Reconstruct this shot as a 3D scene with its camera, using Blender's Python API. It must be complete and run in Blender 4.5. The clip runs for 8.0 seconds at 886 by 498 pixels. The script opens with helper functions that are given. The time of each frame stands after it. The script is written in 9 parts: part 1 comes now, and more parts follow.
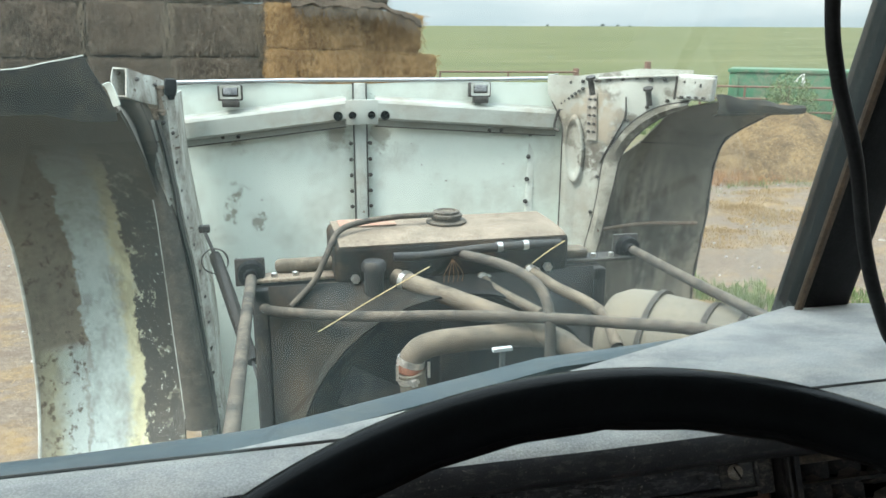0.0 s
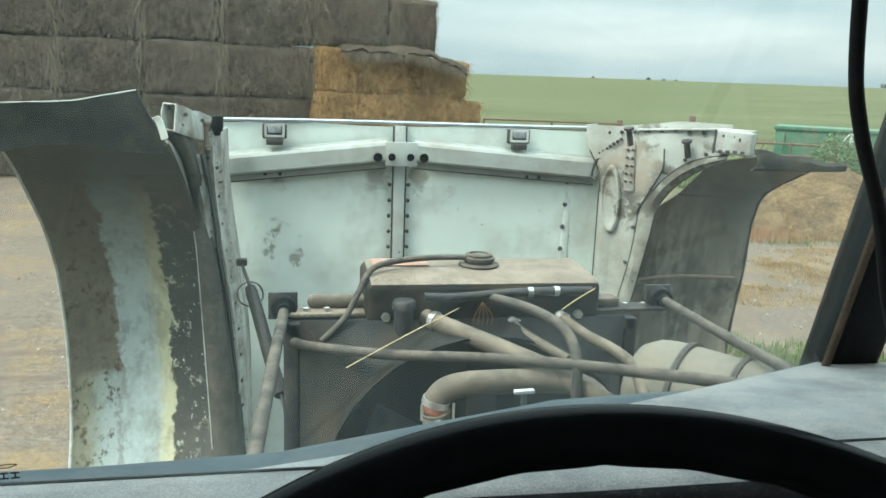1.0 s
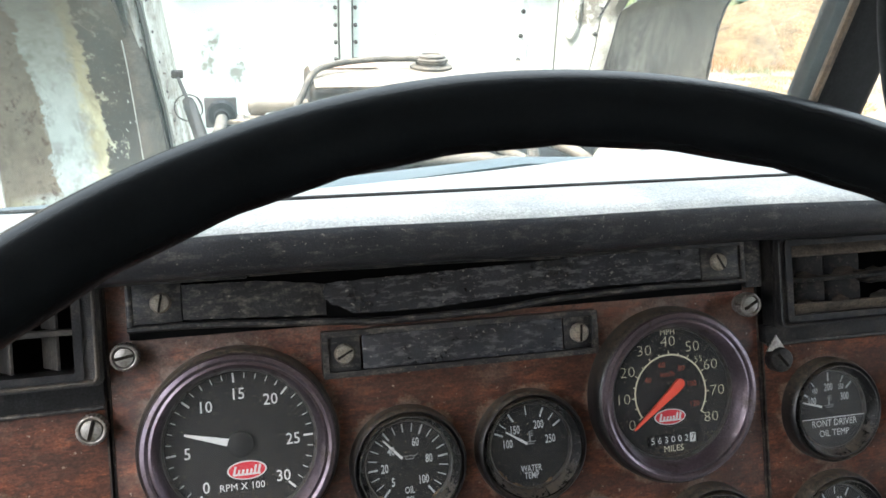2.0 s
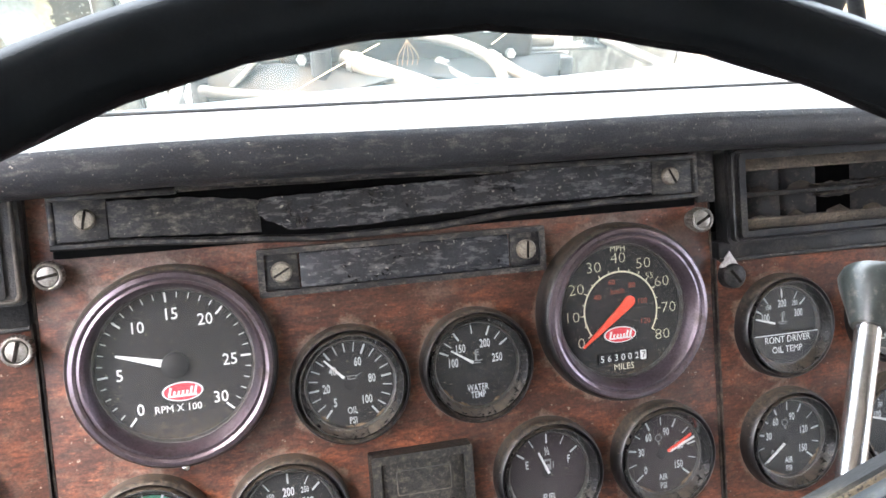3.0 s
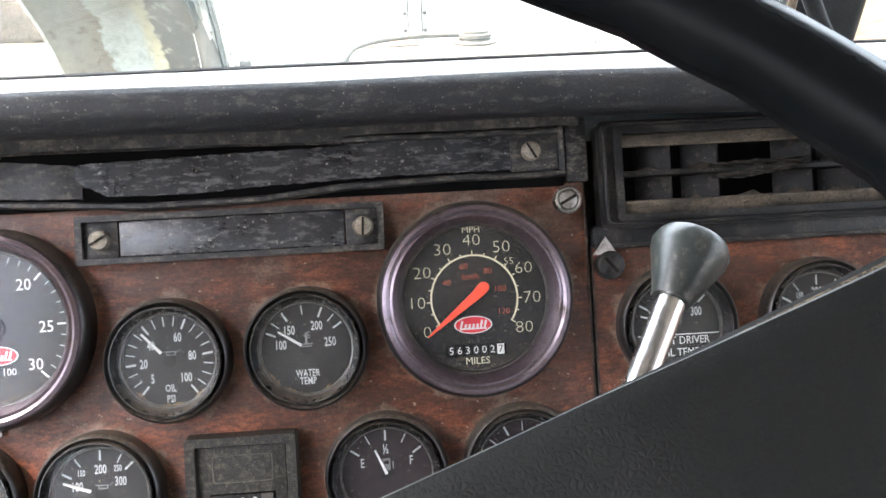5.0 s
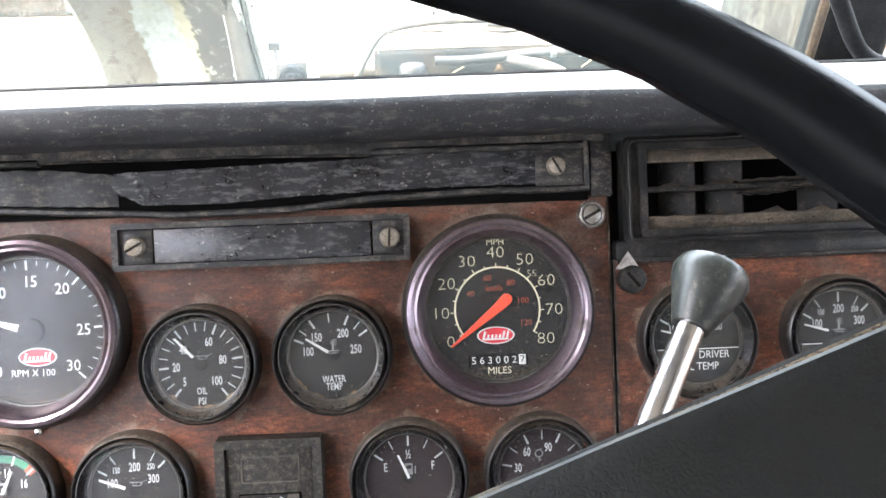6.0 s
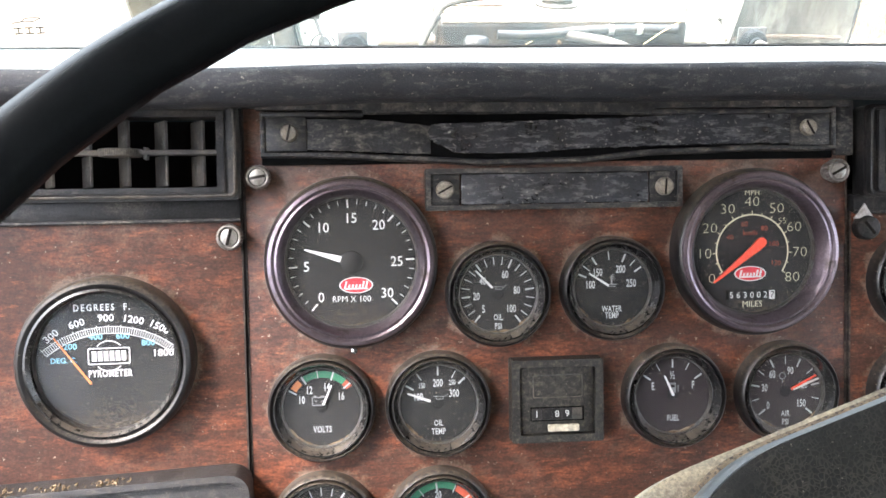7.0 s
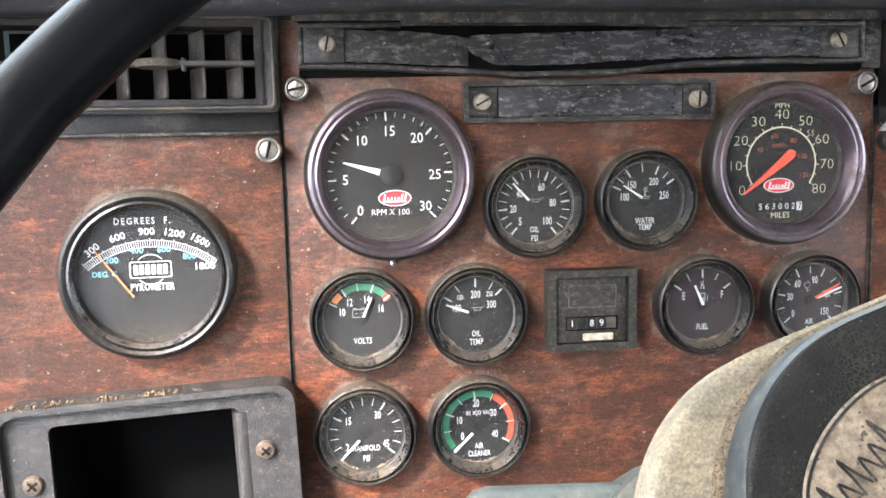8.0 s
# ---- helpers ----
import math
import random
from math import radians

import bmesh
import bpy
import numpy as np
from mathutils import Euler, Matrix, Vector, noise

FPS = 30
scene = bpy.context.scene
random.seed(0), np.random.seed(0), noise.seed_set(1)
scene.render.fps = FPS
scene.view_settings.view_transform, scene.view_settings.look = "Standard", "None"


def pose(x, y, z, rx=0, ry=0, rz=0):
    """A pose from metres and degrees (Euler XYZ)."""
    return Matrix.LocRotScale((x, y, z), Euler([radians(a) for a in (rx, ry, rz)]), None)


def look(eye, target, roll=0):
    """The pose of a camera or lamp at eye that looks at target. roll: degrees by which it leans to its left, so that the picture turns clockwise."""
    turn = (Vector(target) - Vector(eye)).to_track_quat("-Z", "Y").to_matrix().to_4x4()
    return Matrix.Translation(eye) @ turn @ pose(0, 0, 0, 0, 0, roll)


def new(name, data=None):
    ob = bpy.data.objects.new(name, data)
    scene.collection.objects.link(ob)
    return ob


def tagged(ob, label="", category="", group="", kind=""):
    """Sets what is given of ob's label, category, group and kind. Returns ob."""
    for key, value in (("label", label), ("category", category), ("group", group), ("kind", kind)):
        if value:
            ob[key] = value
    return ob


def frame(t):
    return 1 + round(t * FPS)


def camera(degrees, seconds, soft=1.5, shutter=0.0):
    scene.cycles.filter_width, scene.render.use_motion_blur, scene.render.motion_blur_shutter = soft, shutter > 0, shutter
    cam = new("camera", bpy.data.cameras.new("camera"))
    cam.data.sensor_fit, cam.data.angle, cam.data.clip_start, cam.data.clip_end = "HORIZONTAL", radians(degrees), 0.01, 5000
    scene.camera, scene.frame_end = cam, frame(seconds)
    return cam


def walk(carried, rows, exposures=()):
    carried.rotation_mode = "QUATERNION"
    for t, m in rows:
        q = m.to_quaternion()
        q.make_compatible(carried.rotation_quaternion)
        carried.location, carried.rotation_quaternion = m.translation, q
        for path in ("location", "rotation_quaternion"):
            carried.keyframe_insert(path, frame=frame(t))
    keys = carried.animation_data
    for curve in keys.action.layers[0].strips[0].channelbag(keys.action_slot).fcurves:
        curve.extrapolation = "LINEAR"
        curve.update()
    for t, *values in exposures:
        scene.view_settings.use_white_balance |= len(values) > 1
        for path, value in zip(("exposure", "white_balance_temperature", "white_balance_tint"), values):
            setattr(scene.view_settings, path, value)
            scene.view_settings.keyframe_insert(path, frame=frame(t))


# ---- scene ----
cam = camera(57.8, 8.0, soft=1.6)
SKY, SUN = 0.15, 1.2
EXPOSURES = [(0.0, 1.4, 6350, 9), (0.2, 1.28, 6300, 8), (0.5, 1.3, 6300, 8), (1.0, 1.18, 6250, 2), (1.3, 1.15, 6450, 4), (1.5, 1.25, 6600, 6), (1.7, 1.55, 6550, 8), (2.0, 2.78, 6450, 15), (2.2, 3.2, 6450, 17), (3.3, 4.05, 6500, 21), (3.6, 4.05, 6500, 21), (4.1, 3.82, 6500, 20), (4.5, 3.74, 6500, 20), (6.0, 4.0, 6500, 20), (7.0, 3.76, 6500, 19), (7.5, 4.0, 6500, 18), (8.0, 4.12, 6500, 17)]
PATH = [
    (0, (0.014, 0.049, 2.426), (0.462, 1.924, 1.894), 0.3),
    (0.2, (0.027, 0.045, 2.418), (0.378, 1.949, 1.918), 0.8),
    (0.5, (0.03, 0.032, 2.425), (0.355, 1.956, 1.982), 1.2),
    (0.8, (0.031, 0.037, 2.426), (0.37, 1.964, 2.009), 2.1),
    (1, (0.024, 0.031, 2.423), (0.383, 1.952, 1.998), 2.1),
    (1.2, (0.03, 0.035, 2.42), (0.401, 1.941, 1.944), 2.2),
    (1.4, (0.027, 0.038, 2.406), (0.419, 1.919, 1.849), 1.8),
    (1.5, (0.031, 0.048, 2.393), (0.432, 1.913, 1.792), 1.9),
    (1.6, (0.034, 0.056, 2.381), (0.444, 1.903, 1.733), 1.7),
    (1.7, (0.037, 0.063, 2.372), (0.458, 1.891, 1.68), 1.9),
    (1.8, (0.042, 0.073, 2.355), (0.472, 1.883, 1.622), 1.8),
    (2, (0.054, 0.087, 2.326), (0.498, 1.866, 1.529), 2.0),
    (2.2, (0.07, 0.087, 2.315), (0.52, 1.843, 1.471), 1.8),
    (3.3, (0.091, 0.085, 2.3), (0.558, 1.803, 1.389), 1.8),
    (3.5, (0.108, 0.072, 2.297), (0.536, 1.807, 1.4), 1.2),
    (4, (0.181, 0.057, 2.275), (0.485, 1.849, 1.44), -0.5),
    (4.5, (0.239, 0.07, 2.249), (0.413, 1.907, 1.477), -2.1),
    (4.7, (0.249, 0.065, 2.241), (0.398, 1.91, 1.482), -2.1),
    (5.8, (0.268, 0.067, 2.267), (0.3, 1.889, 1.441), -1.6),
    (6, (0.259, 0.065, 2.267), (0.305, 1.888, 1.446), -1.7),
    (6.5, (0.179, 0.049, 2.278), (0.26, 1.852, 1.415), -1.1),
    (7, (0.06, 0.008, 2.277), (0.197, 1.801, 1.403), 0.7),
    (7.5, (0.025, -0.006, 2.264), (0.204, 1.762, 1.345), 1.7),
    (8, (0.017, -0.004, 2.257), (0.219, 1.727, 1.275), 1.3),
]
walk(cam, [(t, look(eye, target, roll)) for t, eye, target, roll in PATH], EXPOSURES)

# ---- world, sun, exposure ----
world = bpy.data.worlds.new("sky")
scene.world = world
world.use_nodes = True
wn, wl = world.node_tree.nodes, world.node_tree.links
wn.clear()
w_out = wn.new("ShaderNodeOutputWorld")
w_bg = wn.new("ShaderNodeBackground")
w_sky = wn.new("ShaderNodeTexSky")
w_sky.sky_type = "NISHITA"
w_sky.sun_disc = False
w_sky.sun_elevation = radians(52)
w_sky.sun_rotation = radians(-110)
w_sky.dust_density = 4.0
w_co = wn.new("ShaderNodeTexCoord")
w_map = wn.new("ShaderNodeMapping")
w_map.inputs["Scale"].default_value = (1.2, 1.2, 9.0)
w_noise = wn.new("ShaderNodeTexNoise")
w_noise.inputs["Scale"].default_value = 1.6
w_noise.inputs["Detail"].default_value = 6
w_ramp = wn.new("ShaderNodeValToRGB")
w_ramp.color_ramp.elements[0].position = 0.36
w_ramp.color_ramp.elements[0].color = (1.75, 2.15, 2.35, 1)
w_ramp.color_ramp.elements[1].position = 0.66
w_ramp.color_ramp.elements[1].color = (3.0, 3.2, 3.25, 1)
w_mix = wn.new("ShaderNodeMix")
w_mix.data_type = "RGBA"
w_mix.inputs[0].default_value = 0.86
wl.new(w_co.outputs["Generated"], w_map.inputs[0])
wl.new(w_map.outputs[0], w_noise.inputs["Vector"])
wl.new(w_noise.outputs["Fac"], w_ramp.inputs[0])
wl.new(w_sky.outputs[0], w_mix.inputs[6])
wl.new(w_ramp.outputs[0], w_mix.inputs[7])
w_sep = wn.new("ShaderNodeSeparateXYZ")
w_up = wn.new("ShaderNodeMapRange")
w_up.inputs[1].default_value, w_up.inputs[2].default_value = 0.12, 1.0
w_up.inputs[3].default_value, w_up.inputs[4].default_value = 1.0, 4.2
w_mul = wn.new("ShaderNodeMix")
w_mul.data_type, w_mul.blend_type = "RGBA", "MULTIPLY"
w_mul.inputs[0].default_value = 1.0
wl.new(w_co.outputs["Generated"], w_sep.inputs[0])
wl.new(w_sep.outputs[2], w_up.inputs[0])
wl.new(w_mix.outputs[2], w_mul.inputs[6])
wl.new(w_up.outputs[0], w_mul.inputs[7])
wl.new(w_mul.outputs[2], w_bg.inputs[0])
w_bg.inputs[1].default_value = SKY
wl.new(w_bg.outputs[0], w_out.inputs[0])

sun = new("sun", bpy.data.lights.new("sun", "SUN"))
sun.data.energy = SUN
sun.data.angle = radians(14)
sun.data.color = (1.0, 0.96, 0.9)
sun.matrix_world = look((0, 0, 0), (0.66, 0.35, -0.95))

# ---- mesh helpers ----
TAU = 2 * math.pi


def ident(loc=(0, 0, 0), rot=(0, 0, 0)):
    return pose(loc[0], loc[1], loc[2], rot[0], rot[1], rot[2])


def along(a, b):
    """A pose at a whose z axis points to b."""
    a, b = Vector(a), Vector(b)
    return Matrix.Translation(a) @ (b - a).to_track_quat("Z", "Y").to_matrix().to_4x4()


def add_box(bm, sx, sy, sz, m=None, bevel=0.0, seg=2):
    r = bmesh.ops.create_cube(bm, size=1.0)
    vs = r["verts"]
    for v in vs:
        v.co = Vector((v.co.x * sx, v.co.y * sy, v.co.z * sz))
    if bevel > 0:
        es = list({e for v in vs for e in v.link_edges})
        rb = bmesh.ops.bevel(bm, geom=es, offset=bevel, segments=seg, affect="EDGES", profile=0.5)
        vs = list({v for v in rb["verts"]} | {v for v in vs if v.is_valid})
    if m is not None:
        bmesh.ops.transform(bm, matrix=m, verts=vs)
    return vs


def add_lathe(bm, profile, segs=32, m=None, a0=0.0, a1=TAU):
    """Turns (r, z) pairs about z."""
    full = abs(a1 - a0 - TAU) < 1e-6
    count = segs if full else segs + 1
    rings = []
    for i in range(count):
        a = a0 + (a1 - a0) * i / segs
        rings.append([bm.verts.new((r * math.cos(a), r * math.sin(a), z)) for r, z in profile])
    vs = [v for ring in rings for v in ring]
    for i in range(segs):
        p, q = rings[i], rings[(i + 1) % count]
        for j in range(len(profile) - 1):
            ids = (p[j], q[j], q[j + 1], p[j + 1])
            try:
                bm.faces.new(ids)
            except ValueError:
                pass
    if m is not None:
        bmesh.ops.transform(bm, matrix=m, verts=vs)
    return vs


def smooth_path(points, n=8):
    """A Catmull-Rom line through the points."""
    pts = [Vector(p) for p in points]
    if len(pts) < 3:
        return pts
    ext = [2 * pts[0] - pts[1]] + pts + [2 * pts[-1] - pts[-2]]
    out = []
    for i in range(1, len(ext) - 2):
        p0, p1, p2, p3 = ext[i - 1:i + 3]
        for k in range(n):
            t = k / n
            out.append(0.5 * ((2 * p1) + (p2 - p0) * t + (2 * p0 - 5 * p1 + 4 * p2 - p3) * t * t + (3 * p1 - p0 - 3 * p2 + p3) * t ** 3))
    out.append(pts[-1])
    return out


def add_tube(bm, points, radius, segs=10, n=8, taper=None):
    line = smooth_path(points, n)
    rings = []
    up = Vector((0.13, 0.21, 1)).normalized()
    for i, p in enumerate(line):
        d = (line[min(i + 1, len(line) - 1)] - line[max(i - 1, 0)]).normalized()
        side = d.cross(up)
        side = side.normalized() if side.length > 1e-4 else Vector((1, 0, 0))
        over = side.cross(d).normalized()
        r = radius if taper is None else radius * taper(i / max(1, len(line) - 1))
        rings.append([bm.verts.new(p + r * (math.cos(TAU * k / segs) * side + math.sin(TAU * k / segs) * over)) for k in range(segs)])
    for a, b in zip(rings, rings[1:]):
        for k in range(segs):
            bm.faces.new((a[k], a[(k + 1) % segs], b[(k + 1) % segs], b[k]))
    bm.faces.new(rings[0][::-1])
    bm.faces.new(rings[-1])


def add_sheet(bm, rows):
    """A sheet through rows of points of equal length."""
    grid = [[bm.verts.new(p) for p in row] for row in rows]
    for a, b in zip(grid, grid[1:]):
        for k in range(len(a) - 1):
            bm.faces.new((a[k], a[k + 1], b[k + 1], b[k]))
    return grid


def thicken(bm, t):
    bmesh.ops.recalc_face_normals(bm, faces=bm.faces)
    bmesh.ops.solidify(bm, geom=list(bm.faces), thickness=t)


def add_prism(bm, outline, z0, z1, m=None):
    """A flat outline of (x, y) pairs drawn out from z0 to z1."""
    lo = [bm.verts.new((x, y, z0)) for x, y in outline]
    hi = [bm.verts.new((x, y, z1)) for x, y in outline]
    bm.faces.new(lo[::-1])
    bm.faces.new(hi)
    k = len(lo)
    for i in range(k):
        bm.faces.new((lo[i], lo[(i + 1) % k], hi[(i + 1) % k], hi[i]))
    if m is not None:
        bmesh.ops.transform(bm, matrix=m, verts=lo + hi)
    return lo + hi


def rounded(w, h, r, n=5):
    out = []
    for cx, cy, a in ((w / 2 - r, h / 2 - r, 0), (-w / 2 + r, h / 2 - r, 90), (-w / 2 + r, -h / 2 + r, 180), (w / 2 - r, -h / 2 + r, 270)):
        for k in range(n + 1):
            b = radians(a + 90 * k / n)
            out.append((cx + r * math.cos(b), cy + r * math.sin(b)))
    return out


def add_frame(bm, outer, inner, z0, z1):
    """A ring between two outlines with the same number of points, with a flat face."""
    o0 = [bm.verts.new((x, y, z0)) for x, y in outer]
    o1 = [bm.verts.new((x, y, z1)) for x, y in outer]
    i1 = [bm.verts.new((x, y, z1)) for x, y in inner]
    i0 = [bm.verts.new((x, y, z0)) for x, y in inner]
    k = len(outer)
    for a, b in ((o0, o1), (o1, i1), (i1, i0)):
        for i in range(k):
            j = (i + 1) % k
            bm.faces.new((a[i], a[j], b[j], b[i]))


def text_into(bm, body, size, x, y, z, align="CENTER", turn=0.0, squeeze=1.0, weight=0.0, space=1.0):
    cu = bpy.data.curves.new("lettering", "FONT")
    cu.body, cu.size, cu.align_x, cu.align_y, cu.resolution_u = body, size, align, "CENTER", 2
    cu.offset = weight * size
    cu.space_character = space
    ob = bpy.data.objects.new("lettering", cu)
    scene.collection.objects.link(ob)
    me = bpy.data.meshes.new_from_object(ob)
    old = set(bm.verts)
    bm.from_mesh(me)
    fresh = [v for v in bm.verts if v not in old]
    for v in fresh:
        v.co.x *= squeeze
    bmesh.ops.transform(bm, matrix=ident((x, y, z), (0, 0, turn)), verts=fresh)
    bpy.data.objects.remove(ob)
    bpy.data.curves.remove(cu)
    bpy.data.meshes.remove(me)


def finish(bm, name, material, smooth=40):
    bmesh.ops.recalc_face_normals(bm, faces=bm.faces)
    me = bpy.data.meshes.new(name)
    bm.to_mesh(me)
    bm.free()
    me.materials.append(material)
    if smooth:
        me.shade_smooth()
        me.set_sharp_from_angle(angle=radians(smooth))
    return me


def part(name, bm, material, parent, label="", m=None, smooth=40):
    """One mesh object under a thing or a part."""
    ob = new(name, finish(bm, name, material, smooth))
    ob.parent = parent
    if m is not None:
        ob.matrix_basis = m
    if label:
        tagged(ob, label)
    return ob


def thing(name, label, category, m=None, group="", kind=""):
    ob = new(name)
    ob.empty_display_size = 0.05
    if m is not None:
        ob.matrix_basis = m
    return tagged(ob, label, category, group, kind)


def solid(name, bm, material, label, category, m=None, group="", kind="", smooth=40):
    """A thing that is one mesh."""
    ob = new(name, finish(bm, name, material, smooth))
    if m is not None:
        ob.matrix_basis = m
    return tagged(ob, label, category, group, kind)


# ---- materials ----
def nodes_of(name):
    ma = bpy.data.materials.new(name)
    ma.use_nodes = True
    nt = ma.node_tree
    return ma, nt.nodes, nt.links, nt.nodes["Principled BSDF"]


def noise_node(nd, lk, scale, detail=5, stretch=(1, 1, 1), rough=0.6, shift=(0, 0, 0)):
    co = nd.new("ShaderNodeTexCoord")
    mp = nd.new("ShaderNodeMapping")
    mp.inputs["Scale"].default_value = stretch
    mp.inputs["Location"].default_value = shift
    no = nd.new("ShaderNodeTexNoise")
    no.inputs["Scale"].default_value = scale
    no.inputs["Detail"].default_value = detail
    no.inputs["Roughness"].default_value = rough
    lk.new(co.outputs["Object"], mp.inputs[0])
    lk.new(mp.outputs[0], no.inputs["Vector"])
    return no.outputs["Fac"]


def ramp_node(nd, lk, fac, stops):
    ra = nd.new("ShaderNodeValToRGB")
    el = ra.color_ramp.elements
    while len(el) < len(stops):
        el.new(0.5)
    for e, (pos, col) in zip(el, stops):
        e.position = pos
        e.color = (*col, 1) if len(col) == 3 else col
    lk.new(fac, ra.inputs[0])
    return ra.outputs[0]


def mix_node(nd, lk, fac, a, b):
    mi = nd.new("ShaderNodeMix")
    mi.data_type = "RGBA"
    for sock, val in ((mi.inputs[0], fac), (mi.inputs[6], a), (mi.inputs[7], b)):
        if isinstance(val, bpy.types.NodeSocket):
            lk.new(val, sock)
        elif isinstance(val, (int, float)):
            sock.default_value = val
        else:
            sock.default_value = (*val, 1)
    return mi.outputs[2]


def grey(v):
    return (v, v, v)


def gritty(nd, lk, col, scale, amount):
    """Fine grains of lighter and darker tone over a colour."""
    g = ramp_node(nd, lk, noise_node(nd, lk, scale, 3, (1, 1, 1), 0.7, (1, 6, 2)), [(0.34, grey(1 - amount)), (0.5, grey(1)), (0.68, grey(1 + 1.5 * amount))])
    mu = nd.new("ShaderNodeMix")
    mu.data_type, mu.blend_type = "RGBA", "MULTIPLY"
    mu.inputs[0].default_value = 1.0
    lk.new(col, mu.inputs[6])
    lk.new(g, mu.inputs[7])
    return mu.outputs[2]


def surf(name, c1, c2, scale=20, rough=0.6, metal=0.0, bump=0.15, bump_scale=200, dust=None, stretch=(1, 1, 1), spec=0.5, speck=None, vary=0.0, lo=0.3, hi=0.7, grit=0.3, drag=(1, 1, 1)):
    """A surface of two tones, with fine relief, and dust = (colour, amount 0 to 1, scale) and specks = (colour, scale, share)."""
    ma, nd, lk, bs = nodes_of(name)
    col = ramp_node(nd, lk, noise_node(nd, lk, scale, 6, stretch), [(lo, c1), (hi, c2)])
    ro = None
    if dust:
        dc, amount, ds = dust
        mask = ramp_node(nd, lk, noise_node(nd, lk, ds, 8, drag, 0.7, (3.1, 1.7, 0.4)), [(0.62 - 0.4 * amount, grey(0)), (0.85 - 0.25 * amount, grey(1))])
        col = mix_node(nd, lk, mask, col, dc)
        ro = mix_node(nd, lk, mask, grey(rough), grey(0.9))
    if speck:
        sc, ss, share = speck
        mask = ramp_node(nd, lk, noise_node(nd, lk, ss, 2, (1, 1, 1), 0.5, (7, 2, 5)), [(1 - share, grey(0)), (min(1.0, 1 - share + 0.03), grey(1))])
        col = mix_node(nd, lk, mask, col, sc)
    if vary:
        oi = nd.new("ShaderNodeObjectInfo")
        hs = nd.new("ShaderNodeHueSaturation")
        mr = nd.new("ShaderNodeMapRange")
        mr.inputs[3].default_value, mr.inputs[4].default_value = 1 - vary, 1 + vary
        lk.new(oi.outputs["Random"], mr.inputs[0])
        lk.new(mr.outputs[0], hs.inputs["Value"])
        lk.new(col, hs.inputs["Color"])
        col = hs.outputs[0]
    if grit and bump:
        col = gritty(nd, lk, col, bump_scale * 1.6, grit)
    lk.new(col, bs.inputs["Base Color"])
    if ro is not None:
        lk.new(ro, bs.inputs["Roughness"])
    else:
        bs.inputs["Roughness"].default_value = rough
    bs.inputs["Metallic"].default_value = metal
    bs.inputs["Specular IOR Level"].default_value = spec
    if bump:
        bu = nd.new("ShaderNodeBump")
        bu.inputs["Strength"].default_value = bump
        bu.inputs["Distance"].default_value = 0.002
        lk.new(noise_node(nd, lk, bump_scale, 4), bu.inputs["Height"])
        lk.new(bu.outputs[0], bs.inputs["Normal"])
    return ma


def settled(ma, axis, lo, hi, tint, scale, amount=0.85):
    """Dust lying on what faces up along an object axis, in ragged patches. On pipes it also paints in their shading."""
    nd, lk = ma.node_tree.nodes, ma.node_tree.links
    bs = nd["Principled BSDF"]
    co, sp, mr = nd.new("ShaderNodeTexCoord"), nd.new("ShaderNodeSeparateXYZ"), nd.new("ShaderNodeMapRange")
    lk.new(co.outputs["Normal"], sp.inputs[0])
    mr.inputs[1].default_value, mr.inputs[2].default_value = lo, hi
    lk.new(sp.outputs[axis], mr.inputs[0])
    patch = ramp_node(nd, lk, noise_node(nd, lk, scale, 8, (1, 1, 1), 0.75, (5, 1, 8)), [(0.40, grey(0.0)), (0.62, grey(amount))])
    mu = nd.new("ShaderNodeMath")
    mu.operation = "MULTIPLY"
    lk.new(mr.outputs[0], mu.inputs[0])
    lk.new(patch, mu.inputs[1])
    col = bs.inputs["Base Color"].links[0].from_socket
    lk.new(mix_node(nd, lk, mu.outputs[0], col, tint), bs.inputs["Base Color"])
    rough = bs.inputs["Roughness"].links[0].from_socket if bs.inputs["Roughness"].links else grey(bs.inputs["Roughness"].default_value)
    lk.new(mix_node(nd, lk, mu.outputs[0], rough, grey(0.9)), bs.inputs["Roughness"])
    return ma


def dial_material(name, c1, c2):
    """Faded black dial: fine grains all over and tan dirt that sank to its lower edge."""
    ma = surf(name, c1, c2, 90, 0.6, bump=0, dust=((0.060, 0.054, 0.043), 0.30, 420), speck=((0.22, 0.19, 0.145), 640, 0.33), spec=0.2)
    nd, lk = ma.node_tree.nodes, ma.node_tree.links
    bs = nd["Principled BSDF"]
    col = bs.inputs["Base Color"].links[0].from_socket
    co, sp, mr = nd.new("ShaderNodeTexCoord"), nd.new("ShaderNodeSeparateXYZ"), nd.new("ShaderNodeMapRange")
    lk.new(co.outputs["Object"], sp.inputs[0])
    mr.inputs[1].default_value, mr.inputs[2].default_value = -0.012, -0.042
    mr.inputs[3].default_value, mr.inputs[4].default_value = 0.0, 0.22
    lk.new(sp.outputs[1], mr.inputs[0])
    ad = nd.new("ShaderNodeMath")
    lk.new(mr.outputs[0], ad.inputs[0])
    lk.new(noise_node(nd, lk, 520, 6, (1, 1, 1), 0.8, (3, 3, 1)), ad.inputs[1])
    mask = ramp_node(nd, lk, ad.outputs[0], [(0.66, grey(0)), (0.84, grey(0.85))])
    lk.new(mix_node(nd, lk, mask, col, (0.150, 0.115, 0.074)), bs.inputs["Base Color"])
    return ma


